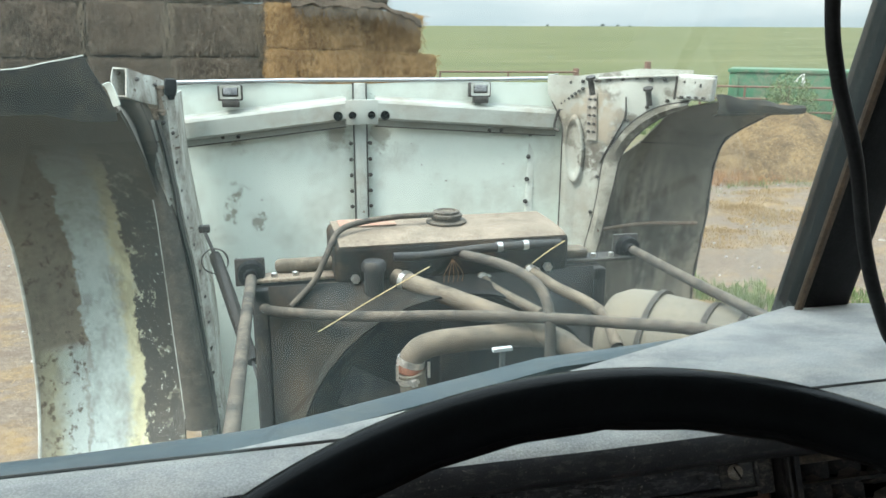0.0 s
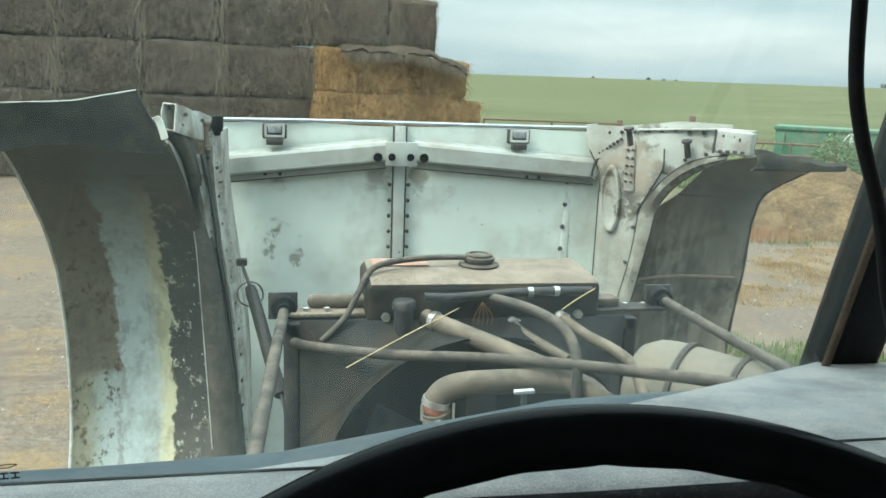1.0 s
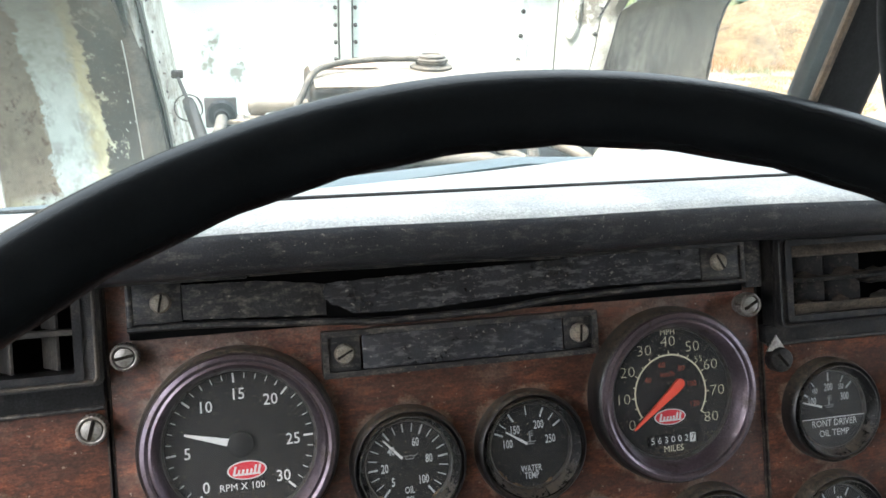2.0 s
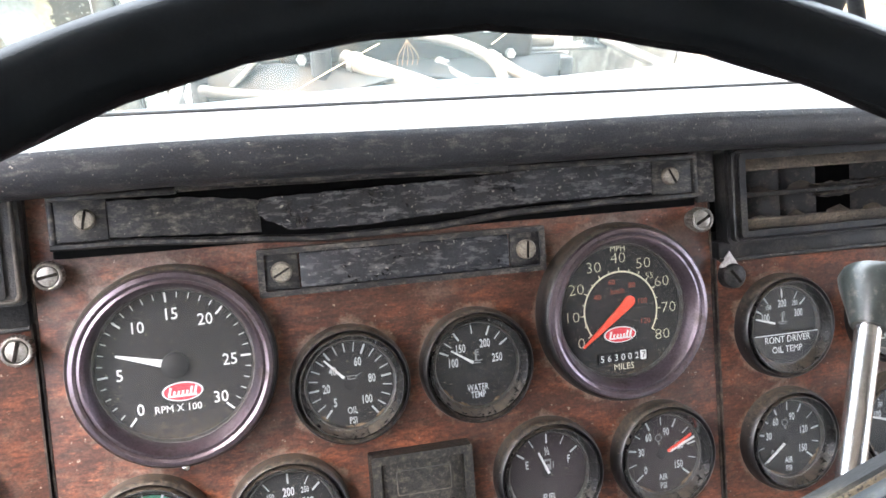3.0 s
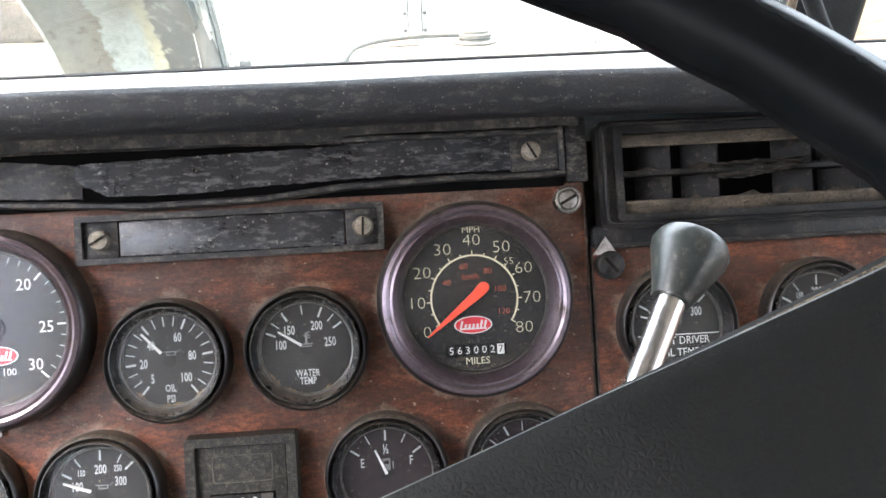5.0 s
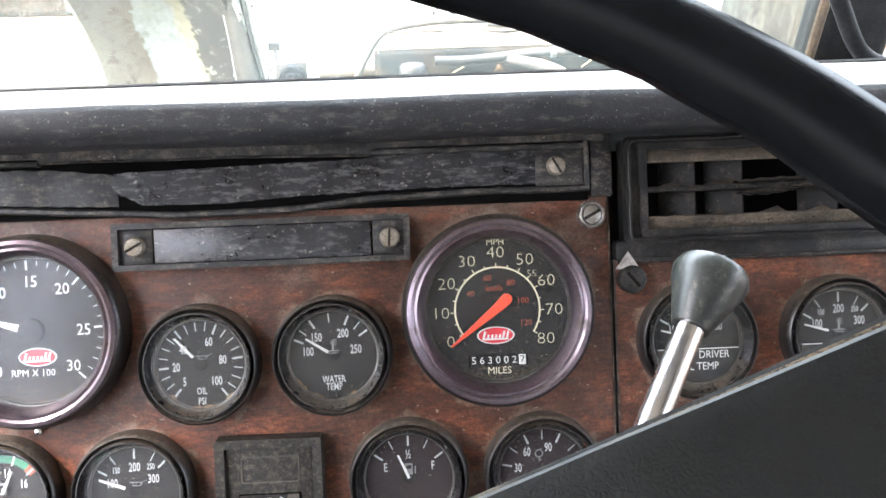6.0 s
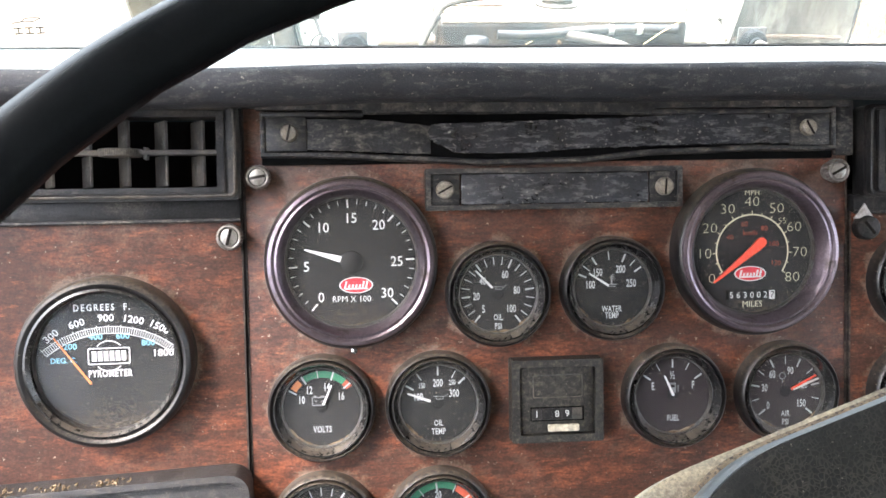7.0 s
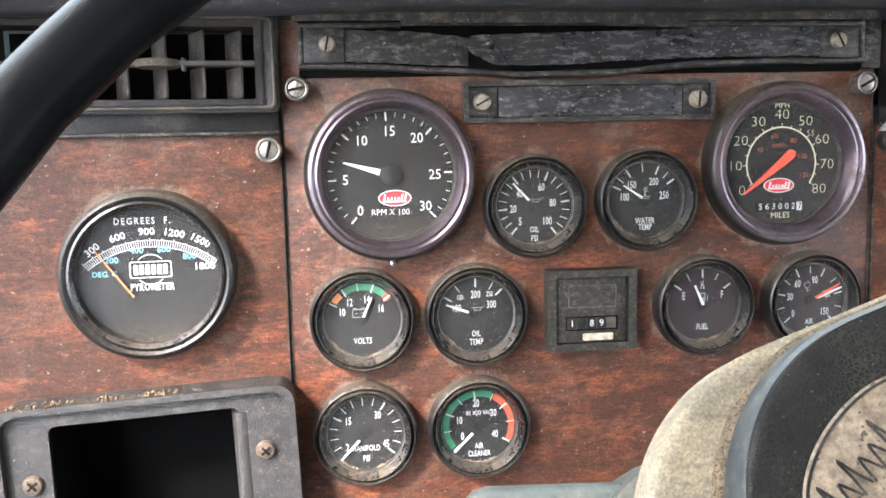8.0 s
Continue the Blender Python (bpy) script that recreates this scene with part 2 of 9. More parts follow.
def pebbled(name):
    """Grained black vinyl: rounded pebbles parted by dusty creases."""
    ma, nd, lk, bs = nodes_of(name)
    co = nd.new("ShaderNodeTexCoord")
    wp = nd.new("ShaderNodeMix")
    wp.data_type, wp.blend_type = "RGBA", "ADD"
    wp.inputs[0].default_value = 0.004
    no = nd.new("ShaderNodeTexNoise")
    no.inputs["Scale"].default_value = 160
    lk.new(co.outputs["Object"], no.inputs["Vector"])
    lk.new(co.outputs["Object"], wp.inputs[6])
    lk.new(no.outputs["Color"], wp.inputs[7])
    vo = nd.new("ShaderNodeTexVoronoi")
    vo.feature = "DISTANCE_TO_EDGE"
    vo.inputs["Scale"].default_value = 520
    lk.new(wp.outputs[2], vo.inputs["Vector"])
    crease = ramp_node(nd, lk, vo.outputs["Distance"], [(0.02, grey(1)), (0.16, grey(0))])
    worn = ramp_node(nd, lk, noise_node(nd, lk, 34, 6, (1, 1, 1), 0.7), [(0.40, grey(0.12)), (0.66, grey(0.8))])
    mu = nd.new("ShaderNodeMath")
    mu.operation = "MULTIPLY"
    lk.new(crease, mu.inputs[0])
    lk.new(worn, mu.inputs[1])
    base = ramp_node(nd, lk, noise_node(nd, lk, 60, 6), [(0.3, (0.0040, 0.0046, 0.0046)), (0.7, (0.0088, 0.0094, 0.0090))])
    col = mix_node(nd, lk, mu.outputs[0], base, (0.036, 0.034, 0.027))
    specks = ramp_node(nd, lk, noise_node(nd, lk, 900, 2, (1, 1, 1), 0.5, (7, 2, 5)), [(0.70, grey(0)), (0.74, grey(0.7))])
    col = mix_node(nd, lk, specks, col, (0.12, 0.11, 0.09))
    lk.new(col, bs.inputs["Base Color"])
    bs.inputs["Roughness"].default_value = 0.55
    bs.inputs["Specular IOR Level"].default_value = 0.16
    bu = nd.new("ShaderNodeBump")
    bu.inputs["Strength"].default_value, bu.inputs["Distance"].default_value = 0.30, 0.0006
    lk.new(ramp_node(nd, lk, vo.outputs["Distance"], [(0.0, grey(0)), (0.30, grey(1))]), bu.inputs["Height"])
    lk.new(bu.outputs[0], bs.inputs["Normal"])
    return ma


def worn_hub(ma, r0, r1, tint):
    """Wear round a hub that gives way to the clean dark finish farther out."""
    nd, lk = ma.node_tree.nodes, ma.node_tree.links
    bs = nd["Principled BSDF"]
    co, ln, ad = nd.new("ShaderNodeTexCoord"), nd.new("ShaderNodeVectorMath"), nd.new("ShaderNodeMath")
    ln.operation, ad.operation = "LENGTH", "MULTIPLY_ADD"
    lk.new(co.outputs["Object"], ln.inputs[0])
    lk.new(noise_node(nd, lk, 60, 7, (1, 1, 1), 0.75, (1, 3, 2)), ad.inputs[0])
    ad.inputs[1].default_value = 0.05
    lk.new(ln.outputs["Value"], ad.inputs[2])
    mask = ramp_node(nd, lk, ad.outputs[0], [(r0 + 0.025, grey(0)), (r1 + 0.025, grey(1))])
    col = bs.inputs["Base Color"].links[0].from_socket
    lk.new(mix_node(nd, lk, mask, col, tint), bs.inputs["Base Color"])
    return ma


def glass(name, haze=0.02, tint=(0.97, 1, 0.985), streak=0.0, through_film=False, blur=0.02):
    """A clear pane: it lets light through and mirrors a little, with a film of dust."""
    ma, nd, lk, bs = nodes_of(name)
    nd.remove(bs)
    out = nd["Material Output"]
    tr, gl, df = nd.new("ShaderNodeBsdfTransparent"), nd.new("ShaderNodeBsdfGlossy"), nd.new("ShaderNodeBsdfTranslucent" if through_film else "ShaderNodeBsdfDiffuse")
    tr.inputs[0].default_value = (*tint, 1)
    gl.inputs["Roughness"].default_value = blur
    df.inputs[0].default_value = (0.40, 0.53, 0.49, 1) if through_film else (0.53, 0.54, 0.55, 1)
    lw = nd.new("ShaderNodeLayerWeight")
    lw.inputs[0].default_value = 0.5
    pw = nd.new("ShaderNodeMath")
    pw.operation = "POWER"
    pw.inputs[1].default_value = 5.0
    lk.new(lw.outputs["Facing"], pw.inputs[0])
    fr = nd.new("ShaderNodeMath")
    fr.operation, fr.use_clamp = "MULTIPLY_ADD", True
    fr.inputs[1].default_value, fr.inputs[2].default_value = 0.9, 0.05
    lk.new(pw.outputs[0], fr.inputs[0])
    m1, m2 = nd.new("ShaderNodeMixShader"), nd.new("ShaderNodeMixShader")
    dust = ramp_node(nd, lk, noise_node(nd, lk, 9, 8, (1, 1, 0.25), 0.7), [(0.35, grey(haze * 0.4)), (0.7, grey(haze + streak))])
    spots = ramp_node(nd, lk, noise_node(nd, lk, 160, 1), [(0.74, grey(0)), (0.78, grey(0.12 * (haze > 0.01)))])
    ad = nd.new("ShaderNodeMath")
    ad.operation, ad.use_clamp = "ADD", True
    lk.new(dust, ad.inputs[0])
    lk.new(spots, ad.inputs[1])
    lk.new(fr.outputs[0], m1.inputs[0])
    lk.new(tr.outputs[0], m1.inputs[1])
    lk.new(gl.outputs[0], m1.inputs[2])
    lk.new(ad.outputs[0], m2.inputs[0])
    lk.new(m1.outputs[0], m2.inputs[1])
    lk.new(df.outputs[0], m2.inputs[2])
    lk.new(m2.outputs[0], out.inputs[0])
    return ma


GAUGE_RIMS = ((0.1301, -0.104, 0.034), (0.2048, -0.102, 0.034), (0.016, -0.174, 0.034), (0.0903, -0.174, 0.034), (0.2451, -0.1738, 0.034), (0.3217, -0.174, 0.034), (0.0157, -0.25, 0.034), (0.0908, -0.2496, 0.034),
              (0.413, -0.177, 0.034), (0.4126, -0.102, 0.034), (0.4955, -0.102, 0.034), (0.4955, -0.177, 0.034), (0.0369, -0.0815, 0.0545), (0.2991, -0.0803, 0.0545), (-0.1135, -0.137, 0.0525))


def wood_veneer():
    ma, nd, lk, bs = nodes_of("wood_veneer")
    grain = noise_node(nd, lk, 26, 9, (1.0, 2.8, 1.0), 0.74)
    base = ramp_node(nd, lk, grain, [(0.33, (0.046, 0.018, 0.012)), (0.45, (0.092, 0.033, 0.019)), (0.56, (0.190, 0.058, 0.028)), (0.70, (0.300, 0.098, 0.047))])
    patch = ramp_node(nd, lk, noise_node(nd, lk, 15, 8, (1, 2.0, 1), 0.75, (2, 5, 1)), [(0.43, grey(0)), (0.56, grey(0.85))])
    col = mix_node(nd, lk, patch, base, (0.060, 0.0255, 0.017))
    broad = ramp_node(nd, lk, noise_node(nd, lk, 8, 7, (1, 1.6, 1), 0.7, (4, 9, 2)), [(0.45, grey(0)), (0.61, grey(0.52))])
    col = mix_node(nd, lk, broad, col, (0.052, 0.0185, 0.011))
    flame = ramp_node(nd, lk, noise_node(nd, lk, 42, 8, (1, 2.6, 1), 0.75, (7, 1, 4)), [(0.58, grey(0)), (0.68, grey(0.65))])
    col = mix_node(nd, lk, flame, col, (0.33, 0.100, 0.045))
    pores = ramp_node(nd, lk, noise_node(nd, lk, 170, 5, (1, 3.5, 1), 0.7), [(0.48, grey(0)), (0.60, grey(0.62))])
    col = mix_node(nd, lk, pores, col, (0.026, 0.014, 0.010))
    dust = ramp_node(nd, lk, noise_node(nd, lk, 20, 10, (1, 1, 1), 0.85, (9, 3, 2)), [(0.50, grey(0.02)), (0.72, grey(0.52))])
    col = mix_node(nd, lk, dust, col, (0.170, 0.118, 0.088))
    chips = ramp_node(nd, lk, noise_node(nd, lk, 330, 3, (1, 1, 1), 0.6, (3, 8, 1)), [(0.69, grey(0)), (0.72, grey(0.8))])
    col = mix_node(nd, lk, chips, col, (0.30, 0.24, 0.19))
    # dust caught round the rims of what is screwed on
    co = nd.new("ShaderNodeTexCoord")
    near = None
    for u, v, r in GAUGE_RIMS:
        di = nd.new("ShaderNodeVectorMath")
        di.operation = "DISTANCE"
        di.inputs[1].default_value = (u, v, -0.002)
        lk.new(co.outputs["Object"], di.inputs[0])
        su = nd.new("ShaderNodeMath")
        su.operation = "SUBTRACT"
        su.inputs[1].default_value = r
        lk.new(di.outputs["Value"], su.inputs[0])
        if near is None:
            near = su.outputs[0]
        else:
            mn = nd.new("ShaderNodeMath")
            mn.operation = "MINIMUM"
            lk.new(near, mn.inputs[0])
            lk.new(su.outputs[0], mn.inputs[1])
            near = mn.outputs[0]
    wob = nd.new("ShaderNodeMath")
    wob.operation = "MULTIPLY_ADD"
    wob.inputs[1].default_value = 0.034
    lk.new(noise_node(nd, lk, 70, 7, (1, 1, 1), 0.75, (2, 2, 9)), wob.inputs[0])
    lk.new(near, wob.inputs[2])
    halo = ramp_node(nd, lk, wob.outputs[0], [(0.0150, grey(0.6)), (0.0195, grey(0))])
    col = mix_node(nd, lk, halo, col, (0.21, 0.165, 0.125))
    # dust fallen onto the wood below the cover strips, and dark handling grime
    se, mv = nd.new("ShaderNodeSeparateXYZ"), nd.new("ShaderNodeMapRange")
    lk.new(co.outputs["Object"], se.inputs[0])
    mv.inputs[1].default_value, mv.inputs[2].default_value = -0.075, -0.012
    mv.inputs[3].default_value, mv.inputs[4].default_value = 0.0, 0.17
    lk.new(se.outputs[1], mv.inputs[0])
    ad = nd.new("ShaderNodeMath")
    lk.new(mv.outputs[0], ad.inputs[0])
    lk.new(noise_node(nd, lk, 34, 9, (1, 1.4, 1), 0.8, (6, 2, 7)), ad.inputs[1])
    col = mix_node(nd, lk, ramp_node(nd, lk, ad.outputs[0], [(0.57, grey(0)), (0.80, grey(0.52))]), col, (0.205, 0.152, 0.118))
    grime = ramp_node(nd, lk, noise_node(nd, lk, 58, 9, (1, 1.5, 1), 0.8, (1, 4, 3)), [(0.53, grey(0)), (0.62, grey(0.6))])
    col = mix_node(nd, lk, grime, col, (0.034, 0.020, 0.015))
    col = gritty(nd, lk, col, 620, 0.22)
    lk.new(col, bs.inputs["Base Color"])
    lk.new(ramp_node(nd, lk, dust, [(0, grey(0.48)), (1, grey(0.85))]), bs.inputs["Roughness"])
    bs.inputs["Specular IOR Level"].default_value = 0.3
    bu = nd.new("ShaderNodeBump")
    bu.inputs["Strength"].default_value, bu.inputs["Distance"].default_value = 0.2, 0.001
    lk.new(noise_node(nd, lk, 300, 4, (1, 4, 1)), bu.inputs["Height"])
    lk.new(bu.outputs[0], bs.inputs["Normal"])
    return ma


DUST = (0.27, 0.22, 0.16)
WOOD = wood_veneer()
BLACK = surf("black_plastic", (0.0055, 0.0056, 0.0062), (0.0135, 0.0135, 0.0142), 60, 0.40, bump=0.25, bump_scale=500, dust=((0.075, 0.066, 0.056), 0.34, 34), spec=0.28, grit=0.5)
GRIME = surf("grimy_plastic", (0.010, 0.010, 0.0106), (0.024, 0.024, 0.0245), 60, 0.40, bump=0.12, bump_scale=420, dust=((0.17, 0.150, 0.125), 0.34, 260), drag=(0.5, 1, 1), speck=((0.22, 0.195, 0.16), 700, 0.29), spec=0.35, grit=0.4)
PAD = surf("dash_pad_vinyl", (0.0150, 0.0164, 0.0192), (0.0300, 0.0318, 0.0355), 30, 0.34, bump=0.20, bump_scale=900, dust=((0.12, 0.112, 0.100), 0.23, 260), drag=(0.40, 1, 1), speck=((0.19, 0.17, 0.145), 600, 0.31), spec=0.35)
# Dust, plus sky light through the windshield put into a paler colour.
PADTOP = surf("dusty_skylit_dash_top", (0.22, 0.225, 0.22), (0.38, 0.385, 0.37), 12, 0.65, bump=0.35, bump_scale=420, dust=((0.46, 0.44, 0.40), 0.45, 18), spec=0.35, grit=0.2)
RIMBLK = surf("wheel_rim_plastic", (0.0026, 0.0034, 0.0039), (0.0048, 0.0058, 0.0066), 40, 0.27, bump=0.05, bump_scale=300, spec=0.06, grit=0.1)
LEATHER = worn_hub(pebbled("grained_vinyl"), 0.115, 0.175, (0.0062, 0.0068, 0.0066))
PALE = worn_hub(surf("worn_dusty_edge", (0.098, 0.085, 0.060), (0.175, 0.154, 0.110), 22, 0.8, bump=0.4, bump_scale=420, dust=((0.265, 0.218, 0.145), 0.48, 60), speck=((0.060, 0.052, 0.040), 1100, 0.32), grit=0.3, drag=(0.5, 1.5, 1)), 0.150, 0.185, (0.010, 0.0112, 0.0115))
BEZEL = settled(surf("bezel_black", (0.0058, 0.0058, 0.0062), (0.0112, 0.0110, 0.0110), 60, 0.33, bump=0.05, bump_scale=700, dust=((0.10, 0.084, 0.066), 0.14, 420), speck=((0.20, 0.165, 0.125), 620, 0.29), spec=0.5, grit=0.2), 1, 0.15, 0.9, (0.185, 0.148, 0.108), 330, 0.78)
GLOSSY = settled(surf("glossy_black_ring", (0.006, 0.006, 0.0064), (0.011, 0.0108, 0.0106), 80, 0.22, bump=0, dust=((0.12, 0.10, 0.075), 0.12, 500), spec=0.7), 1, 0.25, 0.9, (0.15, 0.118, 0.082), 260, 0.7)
PURPLE = surf("anodised_violet", (0.115, 0.092, 0.108), (0.185, 0.152, 0.172), 14, 0.28, metal=0.9, bump=0.05, bump_scale=400, dust=((0.10, 0.082, 0.068), 0.26, 90), grit=0.12)
DIAL = dial_material("dial_face", (0.0080, 0.0088, 0.0098), (0.0150, 0.0160, 0.0172))
# Purple reflection in the gauge glass, put into the dial's colour.
DIALP = dial_material("purple_reflection_dial", (0.0170, 0.0115, 0.0135), (0.0290, 0.0200, 0.0230))
INKS = surf("dial_print_grey", (0.40, 0.415, 0.43), (0.56, 0.57, 0.58), 300, 0.6, bump=0, dust=((0.10, 0.09, 0.075), 0.16, 420))
INKDIM = surf("faded_dial_symbol", (0.15, 0.155, 0.16), (0.24, 0.245, 0.25), 300, 0.6, bump=0)
DIALRIM = surf("grey_dial_rim", (0.075, 0.072, 0.070), (0.16, 0.155, 0.148), 200, 0.3, metal=0.7, bump=0, dust=((0.12, 0.095, 0.068), 0.38, 300))
HUBBLK = surf("hub_black", (0.0065, 0.0068, 0.0072), (0.0105, 0.0108, 0.0112), 300, 0.55, bump=0, speck=((0.08, 0.07, 0.055), 1500, 0.28), spec=0.25)
INK = surf("dial_print_white", (0.60, 0.605, 0.60), (0.74, 0.74, 0.73), 260, 0.6, bump=0, dust=((0.13, 0.115, 0.09), 0.12, 300))
CRUST = surf("tan_rust_crust", (0.13, 0.088, 0.052), (0.29, 0.215, 0.14), 220, 0.95, bump=0.8, bump_scale=700, speck=((0.07, 0.04, 0.022), 500, 0.4))
INKY = surf("dial_print_cream", (0.62, 0.58, 0.40), (0.72, 0.67, 0.5), 300, 0.6, bump=0)
INKR = surf("dial_print_red", (0.42, 0.07, 0.03), (0.5, 0.10, 0.05), 300, 0.6, bump=0)
INKB = surf("dial_print_blue", (0.16, 0.42, 0.55), (0.2, 0.5, 0.62), 300, 0.6, bump=0)
INKG = surf("dial_print_green", (0.02, 0.17, 0.09), (0.035, 0.24, 0.13), 300, 0.6, bump=0)
INKO = surf("dial_print_orange", (0.68, 0.20, 0.05), (0.74, 0.25, 0.075), 300, 0.6, bump=0)
REDEN = surf("red_enamel", (0.55, 0.02, 0.035), (0.68, 0.035, 0.05), 200, 0.4, bump=0)
NEEDLE = surf("needle_red", (0.85, 0.075, 0.035), (0.9, 0.1, 0.05), 200, 0.45, bump=0)
CHROME = surf("worn_chrome", (0.42, 0.41, 0.4), (0.62, 0.61, 0.6), 40, 0.26, metal=1.0, bump=0.08, bump_scale=300, grit=0)
NICKEL = surf("dirty_nickel", (0.20, 0.188, 0.172), (0.36, 0.342, 0.318), 120, 0.40, metal=0.8, bump=0.2, bump_scale=900, dust=((0.15, 0.125, 0.096), 0.40, 260), grit=0.2)
STEEL = surf("dull_screw_steel", (0.19, 0.168, 0.138), (0.33, 0.298, 0.248), 200, 0.5, metal=0.45, bump=0.35, bump_scale=700, dust=((0.26, 0.215, 0.155), 0.5, 120), grit=0.35)
SLOT = surf("screw_slot_dark", (0.006, 0.005, 0.0045), (0.018, 0.015, 0.012), 200, 0.9, bump=0, spec=0.1)
# Near black: shade of holes and recesses put into colour; also dark print.
VOID = surf("recess_shade_and_print", (0.002, 0.002, 0.002), (0.004, 0.004, 0.004), 40, 0.9, bump=0, spec=0.05)
GREYPL = surf("grey_black_tray_plastic", (0.0190, 0.0190, 0.0196), (0.0400, 0.0396, 0.0390), 60, 0.42, bump=0.42, bump_scale=900, dust=((0.100, 0.088, 0.072), 0.28, 130), speck=((0.17, 0.155, 0.13), 620, 0.29), spec=0.45, grit=0.25)
DUSTPL = surf("dusty_vent_plastic", (0.016, 0.0155, 0.0145), (0.042, 0.038, 0.034), 40, 0.6, bump=0.3, bump_scale=350, dust=((0.15, 0.126, 0.098), 0.52, 34))
GAUGEGLASS = glass("gauge_glass", 0.0095, (1, 1, 1), 0.006, blur=0.24)
WINDSHIELD = glass("windshield_glass", 0.030, (0.95, 0.985, 0.95), 0.045, True)

# ---- dashboard ----
LEANBACK = 23.4
DASH = pose(0, 0.5, 2.12) @ Matrix(((1, 0, 0, 0), (0, math.sin(radians(LEANBACK)), -math.cos(radians(LEANBACK)), 0), (0, math.cos(radians(LEANBACK)), math.sin(radians(LEANBACK)), 0), (0, 0, 0, 1)))
SIDE = DASH @ pose(-0.031, 0, 0.002) @ pose(0, 0, 0, 0, 4.0, 0) @ pose(0.031, 0, 0)


def on_dash(u, v, n=0.0, base=None):
    return (DASH if base is None else base) @ pose(u, v, n)


# dash carcass behind the panels and below them
bm = bmesh.new()
add_box(bm, 2.1, 0.40, 0.02, pose(0.55, -0.185, -0.085))
dash_body = solid("dashboard_carcass", bm, BLACK, "black dashboard carcass behind the wood panels", "dashboard", DASH, kind="structure")

# wood panels, each with the holes hidden behind what is screwed on
bm = bmesh.new()
add_box(bm, 0.3955, 0.345, 0.012, pose(0.1677, -0.1555, -0.008), 0.0015)
wood_mid = solid("wood_panel", bm, WOOD, "reddish-brown wood-grain instrument panel, dusty and scuffed", "dash panel", DASH, "wood panels of the dash")
bm = bmesh.new()
add_frame(bm, [(-0.248, -0.327), (-0.0312, -0.327), (-0.0312, -0.052), (-0.248, -0.052)], [(-0.176, -0.319), (-0.060, -0.319), (-0.060, -0.223), (-0.176, -0.223)], -0.014, -0.002)
wood_left = solid("wood_panel", bm, WOOD, "reddish-brown wood-grain side panel round the pyrometer", "dash panel", SIDE, "wood panels of the dash")
bm = bmesh.new()
add_box(bm, 0.4045, 0.275, 0.012, pose(0.5692, -0.1925, -0.007), 0.0015)
wood_right = solid("wood_panel", bm, WOOD, "dark reddish wood-grain panel beside the speedometer", "dash panel", DASH, "wood panels of the dash")


EDGEBAND = surf("dark_panel_edge", (0.010, 0.007, 0.006), (0.030, 0.021, 0.016), 90, 0.7, bump=0.2, bump_scale=500, dust=((0.13, 0.105, 0.08), 0.4, 120))
for wood, x0, x1, y0, y1, z in ((wood_mid, -0.0302, 0.3656, -0.3282, 0.0172, -0.002), (wood_left, -0.2482, -0.0310, -0.3272, -0.0518, -0.002), (wood_right, 0.3668, 0.7716, -0.3302, -0.0548, -0.001)):
    bm = bmesh.new()
    cx, cy = (x0 + x1) / 2, (y0 + y1) / 2
    add_frame(bm, [(x1, y1), (x0, y1), (x0, y0), (x1, y0)], [(x1 - 0.0011, y1 - 0.0011), (x0 + 0.0011, y1 - 0.0011), (x0 + 0.0011, y0 + 0.0011), (x1 - 0.0011, y0 + 0.0011)], z - 0.010, z + 0.0006)
    part("edge_band", bm, EDGEBAND, wood, "dark raw edge of the veneer")


def ring_arc(bm, r0, r1, a0, a1, z, n=18):
    """A flat arc; angles in degrees clockwise from the top."""
    lo, hi = [], []
    for i in range(n + 1):
        a = radians(90 - (a0 + (a1 - a0) * i / n))
        lo.append(bm.verts.new((r0 * math.cos(a), r0 * math.sin(a), z)))
        hi.append(bm.verts.new((r1 * math.cos(a), r1 * math.sin(a), z)))
    for i in range(n):
        bm.faces.new((lo[i], hi[i], hi[i + 1], lo[i + 1]))


def tick(bm, a, r0, r1, w, z):
    b = radians(90 - a)
    d, s = Vector((math.cos(b), math.sin(b), 0)), Vector((-math.sin(b), math.cos(b), 0)) * w / 2
    o = Vector((0, 0, z))
    bm.faces.new([bm.verts.new(p) for p in (d * r0 - s + o, d * r1 - s + o, d * r1 + s + o, d * r0 + s + o)])


def polar(a, r):
    b = radians(90 - a)
    return r * math.cos(b), r * math.sin(b)


def needle_mesh(bm, a, r0, r1, w0, w1, z, ox=0.0, oy=0.0):
    b = radians(90 - a)
    d, s = Vector((math.cos(b), math.sin(b), 0)), Vector((-math.sin(b), math.cos(b), 0))
    o = Vector((ox, oy, 0))
    pts = [d * r0 - s * w0 / 2, d * r1 - s * w1 / 2, d * r1 + s * w1 / 2, d * r0 + s * w0 / 2]
    lo = [bm.verts.new(o + p + Vector((0, 0, z))) for p in pts]
    hi = [bm.verts.new(o + p * 0.985 + Vector((0, 0, z + 0.0012))) for p in pts]
    bm.faces.new(lo[::-1])
    bm.faces.new(hi)
    for i in range(4):
        bm.faces.new((lo[i], lo[(i + 1) % 4], hi[(i + 1) % 4], hi[i]))


